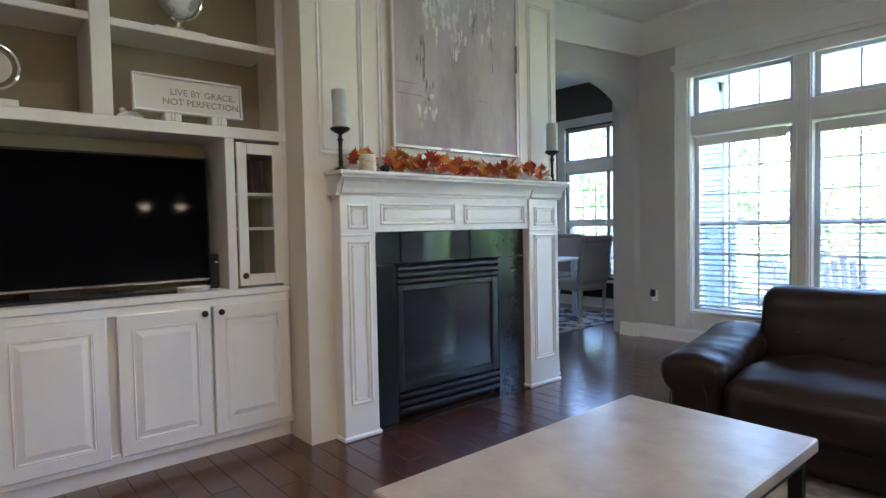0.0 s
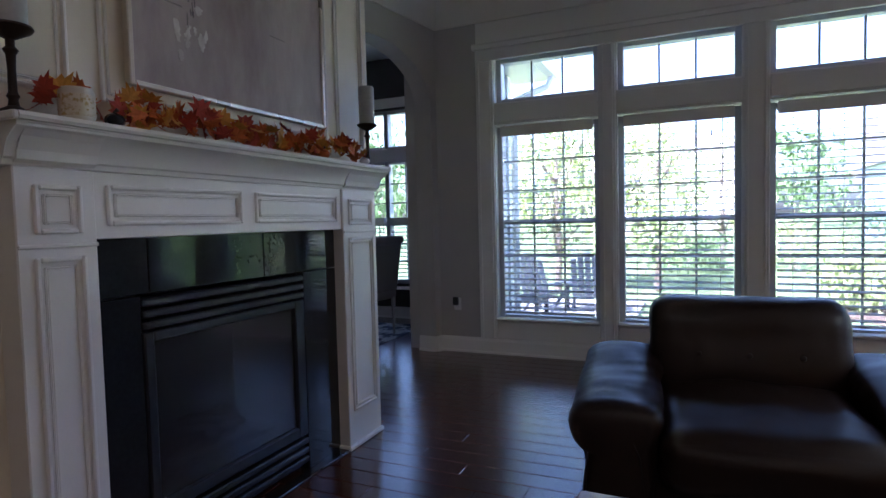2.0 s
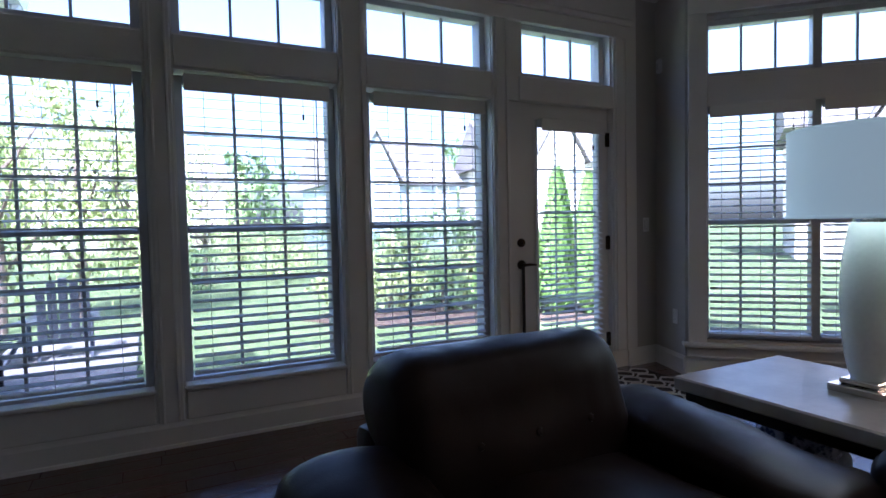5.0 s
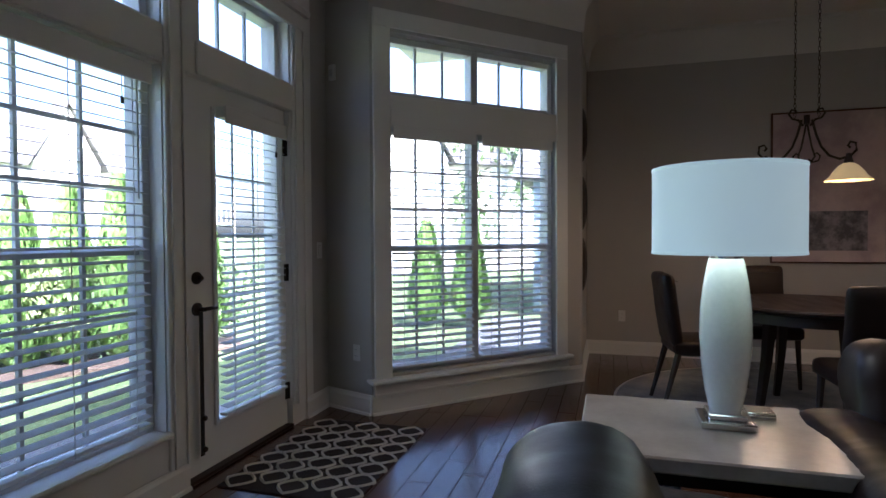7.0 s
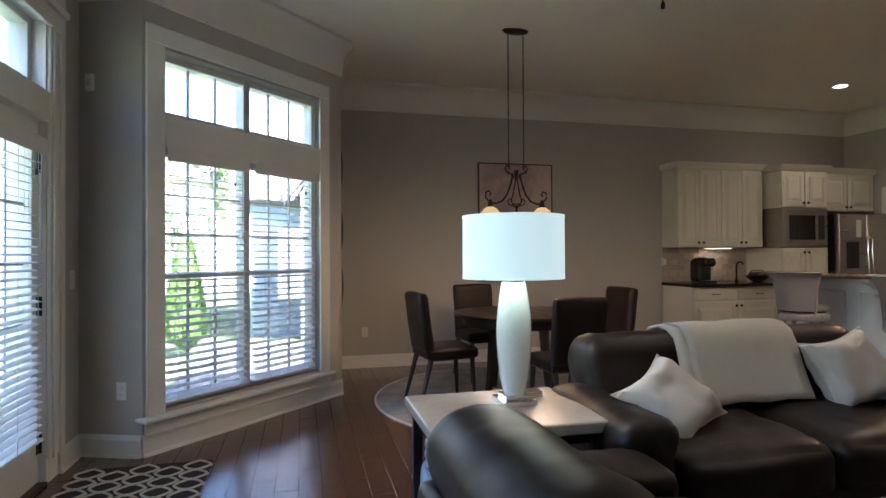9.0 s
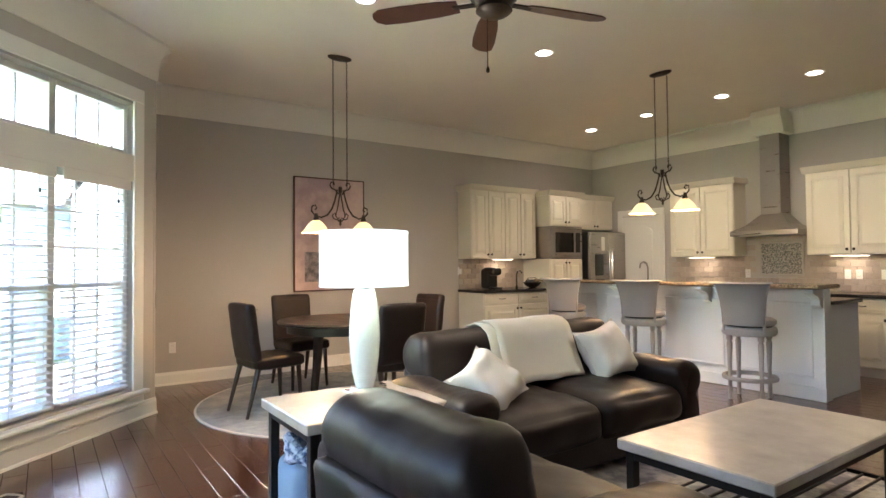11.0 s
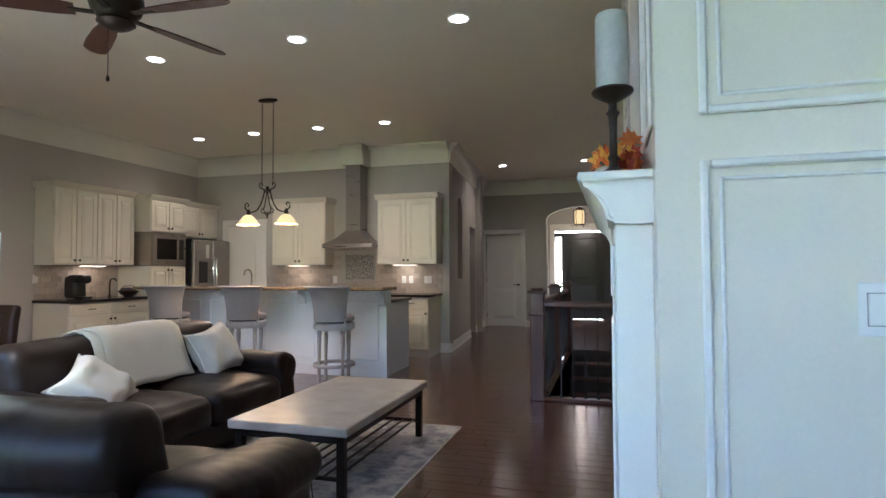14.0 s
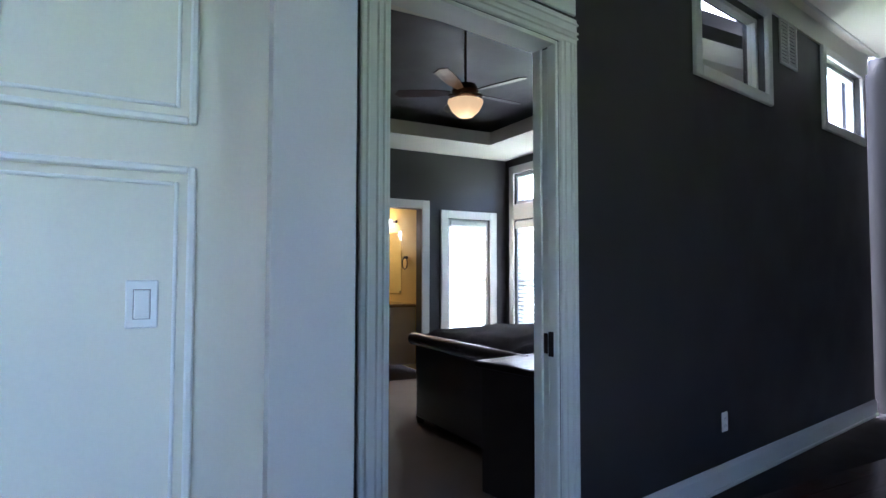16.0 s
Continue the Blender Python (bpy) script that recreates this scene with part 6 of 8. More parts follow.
for i in range(7):
    for j in range(5):
        cx, cy = 0.22 + 0.09 + i * 0.15, 4.62 + 0.075 + j * 0.148
        if i == 6 and j % 2:
            continue
        rr_ = 0.064
        pts = [(cx + (0.075 if j % 2 else 0) + rr_ * math.cos(2 * math.pi * k / 12) * (1.1 + 0.18 * math.cos(4 * 2 * math.pi * k / 12)), cy + rr_ * 1.02 * math.sin(2 * math.pi * k / 12) * (1.1 + 0.1 * math.cos(4 * 2 * math.pi * k / 12)), 0.008) for k in range(12)]
        part("trellis_loop", Geo().tube(pts, 0.009, 4, True), "matline", dm)

# ceiling fan
fn = thing("ceiling_fan", pose(-0.56, 2.64, 0), "dark bronze ceiling fan with five wooden blades", "fan")
part("canopy", Geo().lathe([(0.0, 3.249), (0.075, 3.249), (0.07, 3.20), (0.03, 3.17), (0.015, 3.16), (0, 3.16)], 20, caps=False), "bronze", fn, smooth=True)
part("downrod", Geo().cyl(0.013, 2.78, 3.17, 12), "bronze", fn)
part("motor", Geo().lathe([(0.0, 2.80), (0.04, 2.79), (0.10, 2.77), (0.13, 2.73), (0.135, 2.69), (0.12, 2.645), (0.10, 2.625), (0.09, 2.60), (0.095, 2.585), (0.07, 2.565), (0.035, 2.55), (0.0, 2.548)], 28, caps=False), "bronze", fn, smooth=True)
for k in range(5):
    mm = pose(0, 0, 2.63, 0, 0, 39 + 72 * k)
    part("blade_iron", Geo().cbox(0.09, 0.22, -0.02, 0.02, -0.005, 0.005, 0.003, mm), "bronze", fn)
    out = [(0.19, -0.045), (0.30, -0.060), (0.50, -0.068), (0.62, -0.062), (0.66, -0.035), (0.67, 0.0), (0.66, 0.035), (0.62, 0.062), (0.50, 0.068), (0.30, 0.060), (0.19, 0.045)]
    part("blade", Geo().prism(out, -0.004, 0.004, "z", mm @ pose(0, 0, 0.002, 12)), "cherry", fn)
part("pull_chain", Geo().cyl(0.002, 2.30, 2.56, 6, pose(0.03, 0.02, 0)).lathe([(0.002, 2.27), (0.009, 2.275), (0.009, 2.29), (0.003, 2.305)], 10, pose(0.03, 0.02, 0)), "bronze", fn)


# recessed downlights
CANS = [(0.95, 2.60), (-0.50, 0.74), (1.00, 0.72), (1.87, -2.05), (2.86, -2.10), (0.84, -2.05), (-0.16, -2.05), (-1.07, -5.70), (-2.60, -5.65), (-1.93, 0.72)]
for x, y in CANS:
    e = thing("recessed_light", pose(x, y, CEIL), "round white recessed ceiling light, lit", "ceiling light", "recessed ceiling lights")
    part("trim_ring", Geo().lathe([(0.068, -0.001), (0.09, -0.001), (0.092, -0.006), (0.085, -0.010), (0.068, -0.006)], 28, caps=False), "plate", e, smooth=True)
    part("lens", Geo().cyl(0.068, -0.006, -0.002, 24), "canlens", e)
    lamp("SPOT", pose(x, y, CEIL - 0.03), CAN_W, (1.0, 0.80, 0.55), 0.06, 150, 0.9)


# chandelier with two bell shades
def chandelier(m, drop, label, w):
    """Two-light island pendant; z = 0 at the ceiling, the bar along x."""
    e = thing("chandelier", m, label, "chandelier", "scrolled two-light chandeliers")
    zt = -drop
    part("canopy", Geo().lathe([(0.0, 0), (0.055, 0), (0.055, -0.012), (0.045, -0.025), (0, -0.03)], 16, Matrix.Diagonal((2.2, 1, 1, 1)), False), "bronze", e, smooth=True)
    for x in (-0.07, 0.07):
        g = Geo()
        n = int((drop - 0.03) / 0.03)
        for i in range(n):
            z = -0.03 - (i + 0.5) * (drop - 0.03) / n
            L = 0.021
            if i % 2:
                g.tube([(x + 0.007 * math.cos(a), 0, z + L * math.sin(a)) for a in [k * math.pi / 4 for k in range(8)]], 0.0022, 4, True)
            else:
                g.tube([(x, 0.007 * math.cos(a), z + L * math.sin(a)) for a in [k * math.pi / 4 for k in range(8)]], 0.0022, 4, True)
        part("chain", g, "bronze", e)
    for s in (-1, 1):
        def sc(pts):
            return [(s * a, 0, zt + b) for a, b in pts]
        part("scroll_arm", Geo().tube(sc([(0.03, -0.02), (0.04, -0.06), (0.055, -0.12), (0.085, -0.20), (0.13, -0.26), (0.19, -0.285), (0.25, -0.27), (0.285, -0.23), (0.28, -0.185), (0.25, -0.175), (0.235, -0.20), (0.25, -0.215)]), 0.008, 8), "bronze", e, smooth=True)
        part("top_curl", Geo().tube(sc([(0.02, -0.06), (0.05, -0.02), (0.085, -0.01), (0.105, 0.02), (0.09, 0.05), (0.065, 0.045), (0.06, 0.025)]), 0.007, 8), "bronze", e, smooth=True)
        part("lower_curl", Geo().tube(sc([(0.01, -0.28), (0.04, -0.30), (0.07, -0.29), (0.08, -0.26), (0.06, -0.24), (0.04, -0.255)]), 0.006, 8), "bronze", e, smooth=True)
        part("inner_bow", Geo().tube(sc([(0.0, -0.02), (0.012, -0.10), (0.03, -0.20), (0.05, -0.26), (0.02, -0.31), (0.0, -0.32)]), 0.006, 8), "bronze", e, smooth=True)
        x = s * 0.24
        part("socket", Geo().lathe([(0.012, -0.24), (0.02, -0.27), (0.03, -0.30), (0.022, -0.31)], 14, pose(x, 0, zt - 0.01)), "bronze", e, smooth=True)
        part("glass_shade", Geo().lathe([(0.025, -0.315), (0.055, -0.330), (0.085, -0.365), (0.105, -0.40), (0.135, -0.425), (0.137, -0.428), (0.130, -0.424), (0.10, -0.395), (0.08, -0.362), (0.05, -0.327), (0.025, -0.312)], 28, pose(x, 0, zt), False), "frost", e, "lit frosted amber bell shade", True)
        part("bulb", Geo().lathe([(0.001, -0.40), (0.02, -0.392), (0.028, -0.37), (0.02, -0.345), (0.012, -0.33)], 12, pose(x, 0, zt), False), "bulb", e, smooth=True)
        q = m @ Vector((x, 0, zt - 0.44))
        lamp("POINT", Matrix.Translation(q), PEND_W, (1.0, 0.70, 0.40), 0.06)
    part("finial", Geo().lathe([(0.001, -0.36), (0.012, -0.345), (0.008, -0.33), (0.014, -0.31), (0.006, -0.29)], 12, pose(0, 0, zt)), "bronze", e, smooth=True)
    part("collar", Geo().cyl(0.018, -0.05, 0.01, 12, pose(0, 0, zt)), "bronze", e)
    return e


chandelier(pose(2.16, 2.25, CEIL, 0, 0, 90), 1.24, "scrolled bronze chandelier over the dining table", 0.5)
chandelier(pose(0.74, -0.70, CEIL, 0, 0, 4), 1.02, "scrolled bronze chandelier over the breakfast bar", 0.5)

# ---- kitchen ----
def cabinet(name, m, w, depth, z0, z1, doors, label, drawer=False, crown_top=False, knob_low=True, toe=False, material="cream"):
    """A cabinet unit: back at x = 0, doors at x = depth, y from 0 to w."""
    e = thing(name, m, label, "cabinet")
    part("body", Geo().box(0, depth - 0.02, 0, w, z0 + (0.10 if toe else 0), z1), material, e)
    if toe:
        part("toe_kick", Geo().box(0, depth - 0.07, 0, w, z0, z0 + 0.10), "trim", e)
    zb, zt = z0 + (0.12 if toe else 0.01), z1 - 0.01
    dw = w / doors
    if drawer:
        for i in range(doors):
            d = part("drawer_front", Geo().cbox(depth - 0.02, depth, i * dw + 0.006, (i + 1) * dw - 0.006, zt - 0.15, zt, 0.005).cbox(depth, depth + 0.006, i * dw + 0.04, (i + 1) * dw - 0.04, zt - 0.12, zt - 0.03, 0.004), material, e)
            yc = (i + 0.5) * dw
            part("bar_pull", Geo().tube([(depth + 0.006, yc - 0.05, zt - 0.075), (depth + 0.03, yc - 0.045, zt - 0.075), (depth + 0.03, yc + 0.045, zt - 0.075), (depth + 0.006, yc + 0.05, zt - 0.075)], 0.005, 6), "bronze", d)
        zt -= 0.17
    for i in range(doors):
        right = (i % 2 == 0)
        ky = (i + 1) * dw - 0.035 if right else i * dw + 0.035
        raised_door(e, depth - 0.02, i * dw + 0.006, (i + 1) * dw - 0.006, zb, zt, ky, zb + 0.05 if knob_low else zt - 0.05, material)
    if crown_top:
        part("cornice", Geo().prism([(0, z1), (depth, z1), (depth + 0.012, z1 + 0.015), (depth + 0.04, z1 + 0.06), (depth + 0.045, z1 + 0.075), (0, z1 + 0.075)], -0.035, w + 0.035, "y"), material, e)
    return e


def east(y):
    return pose(XE - 0.001, y, 0, 0, 0, 180)


def back(x):
    return pose(x, YK + 0.001, 0, 0, 0, 90)


cabinet("wall_cabinet", east(-0.50), 1.27, 0.33, 1.36, 2.36, 4, "tall cream wall cabinet with raised-panel doors", crown_top=True)
cabinet("base_cabinet", east(-0.50), 1.27, 0.60, 0, 0.87, 2, "cream base cabinet with drawers under dark granite", True, False, False, True)
structure("worktop_east", Geo().cbox(XE - 0.64, XE, -1.78, -0.48, 0.872, 0.91, 0.006), "granite", "black polished granite worktop", "worktop")
cabinet("microwave_cabinet", east(-1.80), 0.72, 0.60, 1.86, 2.33, 2, "cream cabinet over the microwave", crown_top=True)
cabinet("base_cabinet", east(-1.80), 0.72, 0.60, 0, 1.35, 2, "cream tower cabinet under the microwave", False, False, False, True)
mw = thing("microwave", east(-1.80), "built-in stainless microwave with black glass door", "microwave")
part("case", Geo().cbox(0, 0.60, 0.004, 0.716, 1.355, 1.855, 0.004), "steel", mw)
part("trim_frame", Geo().cbox(0.60, 0.612, 0.02, 0.70, 1.375, 1.835, 0.006), "steel", mw)
part("door_glass", Geo().cbox(0.612, 0.622, 0.10, 0.50, 1.45, 1.76, 0.004), "blackglass", mw)
part("keypad", Geo().cbox(0.612, 0.618, 0.55, 0.65, 1.45, 1.76, 0.003), "plastic", mw)
cabinet("fridge_cabinet", east(-2.56), 0.90, 0.45, 1.83, 2.33, 2, "cream cabinet over the refrigerator", crown_top=True)
fg = thing("refrigerator", east(-2.56), "brushed stainless french-door refrigerator with dispenser", "refrigerator")
part("body", Geo().cbox(0.02, 0.66, 0.01, 0.89, 0.02, 1.79, 0.01), "plastic", fg)
for y0, y1, z0, z1 in ((0.012, 0.447, 0.70, 1.78), (0.453, 0.888, 0.70, 1.78), (0.012, 0.888, 0.06, 0.69)):
    part("door", Geo().cbox(0.66, 0.715, y0, y1, z0, z1, 0.012), "steel", fg)
for y in (0.415, 0.485):
    part("handle", Geo().tube([(0.715, y, 0.86), (0.76, y, 0.90), (0.765, y, 1.15), (0.76, y, 1.45), (0.715, y, 1.49)], 0.012, 8), "chrome", fg, smooth=True)
part("water_dispenser", Geo().cbox(0.715, 0.720, 0.12, 0.32, 1.08, 1.42, 0.004), "blackglass", fg)
part("note_paper", Geo().box(0.7155, 0.7165, 0.28, 0.36, 1.48, 1.70), "paper", fg)
kc = thing("coffee_maker", pose(XE - 0.30, -0.88, 0.911, 0, 0, 180), "black pod coffee maker", "coffee maker")
part("body", Geo().rbox(0.20, 0.20, 0.30, 0.05, 8, m=pose(-0.05, 0, 0.152)), "plastic", kc, smooth=True)
part("brew_head", Geo().rbox(0.26, 0.19, 0.12, 0.05, 8, m=pose(0.02, 0, 0.26)), "plastic", kc, smooth=True)
part("drip_tray", Geo().cbox(0.02, 0.16, -0.08, 0.08, 0, 0.03, 0.006), "plastic", kc)
part("handle", Geo().tube([(0.10, -0.07, 0.30), (0.16, 0, 0.31), (0.10, 0.07, 0.30)], 0.008, 6), "chrome", kc)
bf = thing("prep_faucet", pose(XE - 0.22, -1.45, 0.911), "small dark bar faucet", "faucet")
part("spout", Geo().tube([(0, 0, 0), (0, 0, 0.20), (-0.02, 0, 0.25), (-0.08, 0, 0.26), (-0.12, 0, 0.23)], 0.011, 8).cyl(0.022, 0, 0.03, 12), "bronze", bf, smooth=True)
fb = thing("fruit_basket", pose(XE - 0.34, -1.66, 0.911), "dark wire bowl with dark contents", "bowl")
part("wire_bowl", Geo().lathe([(0.05, 0.0), (0.10, 0.03), (0.14, 0.08), (0.145, 0.082), (0.10, 0.026), (0.05, 0.004)], 18, caps=False), "bronze", fb, smooth=True)
part("handle", Geo().tube([(0, -0.14, 0.08), (0, -0.08, 0.15), (0, 0.08, 0.15), (0, 0.14, 0.08)], 0.006, 6), "bronze", fb)
part("contents", Geo().rbox(0.18, 0.18, 0.08, 0.04, 6, (0, 0, 0.02), pose(0, 0, 0.075), 0.02), "bookblack", fb, smooth=True)
# pantry door on the back wall
d4 = thing("door_4", pose(2.68, YK, 0), "white arched-panel pantry door", "door", kind="structure")
part("door_leaf", Geo().cbox(0, 0.70, 0, 0.02, 0.01, 2.04, 0.004), "trim", d4)
pa = [(0.12, 1.0), (0.58, 1.0), (0.58, 1.78)] + [(0.35 + 0.23 * math.cos(radians(a)), 1.78 + 0.09 * math.sin(radians(a))) for a in range(15, 180, 15)] + [(0.12, 1.78)]
part("door_panel", Geo().prism(pa, 0.02, 0.032, "y"), "trim", d4)
part("door_panel", Geo().cbox(0.12, 0.58, 0.02, 0.032, 0.18, 0.84, 0.006), "trim", d4)
for x0, x1, z0, z1 in ((-0.09, 0, 0, 2.05), (0.70, 0.79, 0, 2.05), (-0.09, 0.79, 2.05, 2.15)):
    part("casing_board", Geo().cbox(x0, x1, 0, 0.028, z0, z1, 0.005), "trim", d4)
# back-wall run
cabinet("wall_cabinet", back(2.28), 0.96, 0.33, 1.36, 2.36, 2, "cream wall cabinet with raised-panel doors", crown_top=True)
cabinet("wall_cabinet", back(0.42), 0.95, 0.33, 1.36, 2.36, 2, "cream wall cabinet with raised-panel doors", crown_top=True)
for x, w, n in ((2.50, 0.95, 2), (1.55, 0.38, 1), (0.41, 0.38, 1), (0.03, 0.53, 1)):
    cabinet("base_cabinet", back(x), w, 0.62, 0, 0.87, n, "cream base cabinet with a drawer under dark granite", True, False, False, True)
structure("worktop_back", Geo().cbox(-0.53, 2.52, YK, YK + 0.66, 0.872, 0.91, 0.006), "granite", "black polished granite worktop", "worktop")
rn = thing("range", pose(0.79, YK, 0), "stainless cooking range under the hood", "stove")
part("body", Geo().cbox(-0.375, 0.375, 0.02, 0.64, 0.0, 0.87, 0.006), "steel", rn)
part("oven_glass", Geo().cbox(-0.28, 0.28, 0.64, 0.648, 0.30, 0.62, 0.004), "blackglass", rn)
hx = 0.86
hood = thing("range_hood", pose(hx, YK, 0), "stainless chimney range hood", "range hood")
vs = [(-0.42, 0.0, 1.62), (0.42, 0.0, 1.62), (0.42, 0.50, 1.62), (-0.42, 0.50, 1.62), (-0.42, 0.0, 1.68), (0.42, 0.0, 1.68), (0.42, 0.50, 1.68), (-0.42, 0.50, 1.68), (-0.26, 0.0, 1.76), (0.26, 0.0, 1.76), (0.26, 0.40, 1.76), (-0.26, 0.40, 1.76), (-0.125, 0.0, 1.90), (0.125, 0.0, 1.90), (0.125, 0.27, 1.90), (-0.125, 0.27, 1.90)]
fs = [(3, 2, 1, 0)]
for k in (0, 4, 8):
    fs += [(k, k + 1, k + 5, k + 4), (k + 1, k + 2, k + 6, k + 5), (k + 2, k + 3, k + 7, k + 6), (k + 3, k, k + 4, k + 7)]
fs.append((12, 13, 14, 15))
part("canopy", Geo().add(vs, fs), "steel", hood)
part("flue", Geo().cbox(-0.125, 0.125, 0, 0.27, 1.90, 2.94, 0.003), "steel", hood)
part("crown_box", Geo().prism([(0, 2.94), (0.29, 2.94), (0.30, 3.0), (0.34, 3.10), (0.37, 3.16), (0.37, 3.249), (0, 3.249)], -0.19, 0.19, "x"), "crown", hood, "cream crown box round the flue")
ma = thing("mosaic_inset", pose(hx, YK, 0), "framed pebble mosaic panel behind the range", "tile panel", kind="structure")
part("mosaic", Geo().box(-0.25, 0.25, 0.004, 0.016, 1.12, 1.52), "mosaic", ma)
for x0, x1, z0, z1 in ((-0.28, -0.25, 1.09, 1.55), (0.25, 0.28, 1.09, 1.55), (-0.25, 0.25, 1.09, 1.12), (-0.25, 0.25, 1.52, 1.55)):
    part("pencil_tile", Geo().cbox(x0, x1, 0.002, 0.024, z0, z1, 0.005), "grout", ma)
for x in (-0.02, 0.10, 1.30):
    wall_plate("wall_outlet", pose(x, YK + 0.012, 1.12), "white outlet on the tile splashback", rocker=False)
wall_plate("light_switch", pose(-0.30, YK + 0.012, 1.12), "white double switch on the tile splashback", w=0.12)
for (x, y, a) in ((0.02, YK + 0.18, 0), (1.88, YK + 0.18, 0), (XE - 0.18, -1.20, 90)):
    uc = thing("under_cabinet_light", pose(x, y, 1.358, 0, 0, a), "slim lit strip under the wall cabinet", "light")
    part("housing", Geo().cbox(-0.20, 0.20, -0.03, 0.03, -0.014, 0, 0.003), "plate", uc)
    part("diffuser", Geo().box(-0.19, 0.19, -0.022, 0.022, -0.017, -0.0145), "bulb", uc)
    lamp("AREA", pose(x, y, 1.335), UC_W, WARM, 0.18)

# breakfast bar
ib = thing("kitchen_island", pose(0, 0, 0), "pale painted breakfast bar with panelled front and corbels", "kitchen island")
IX0, IX1, IYF = -0.49, 2.95, -1.30
part("knee_wall", Geo().cbox(IX0, IX1, IYF - 0.14, IYF, 0, 1.03, 0.004), "island", ib)
part("end_panel", Geo().cbox(IX0 + 0.03, IX0 + 0.05, IYF - 0.85, IYF - 0.14, 0, 0.87, 0.003), "island", ib)
part("lower_cabinets", Geo().box(IX0 + 0.05, IX1, IYF - 0.80, IYF - 0.14, 0.0, 0.87), "cream", ib)
part("lower_top", Geo().cbox(IX0, IX1 + 0.02, IYF - 0.88, IYF - 0.141, 0.872, 0.91, 0.006), "granite", ib, "black granite lower counter")
part("bar_top", Geo().cbox(IX0 - 0.06, IX1 + 0.06, IYF - 0.20, IYF + 0.26, 1.032, 1.072, 0.012), "bargranite", ib, "gold-flecked granite bar top")
part("plinth", Geo().cbox(IX0 - 0.008, IX1, IYF, IYF + 0.014, 0, 0.12, 0.004), "island", ib)
for i in range(4):
    x0 = IX0 + 0.10 + i * 0.84
    g = Geo()
    for a, b, c, d in ((x0, x0 + 0.02, 0.20, 0.90), (x0 + 0.68, x0 + 0.70, 0.20, 0.90), (x0 + 0.02, x0 + 0.68, 0.20, 0.22), (x0 + 0.02, x0 + 0.68, 0.88, 0.90)):
        g.cbox(a, b, IYF, IYF + 0.012, c, d, 0.004)
    part("panel_moulding", g, "island", ib)
for x in (IX0 + 0.05, 0.62, 1.76, 2.85):
    c = part("corbel", Geo().prism([(IYF, 1.03), (IYF + 0.20, 1.03), (IYF + 0.20, 1.0), (IYF + 0.17, 0.985), (IYF + 0.10, 0.965), (IYF + 0.06, 0.93), (IYF + 0.05, 0.88), (IYF + 0.02, 0.855), (IYF, 0.85)], x - 0.04, x + 0.04, "x"), "island", ib)
fau = thing("kitchen_faucet", pose(1.75, IYF - 0.55, 0.911), "tall brushed steel faucet", "faucet")
part("spout", Geo().tube([(0, 0, 0), (0, 0, 0.30), (0, 0.03, 0.36), (0, 0.09, 0.38), (0, 0.15, 0.36), (0, 0.17, 0.30)], 0.012, 8).cyl(0.025, 0, 0.03, 12), "steel", fau, smooth=True)


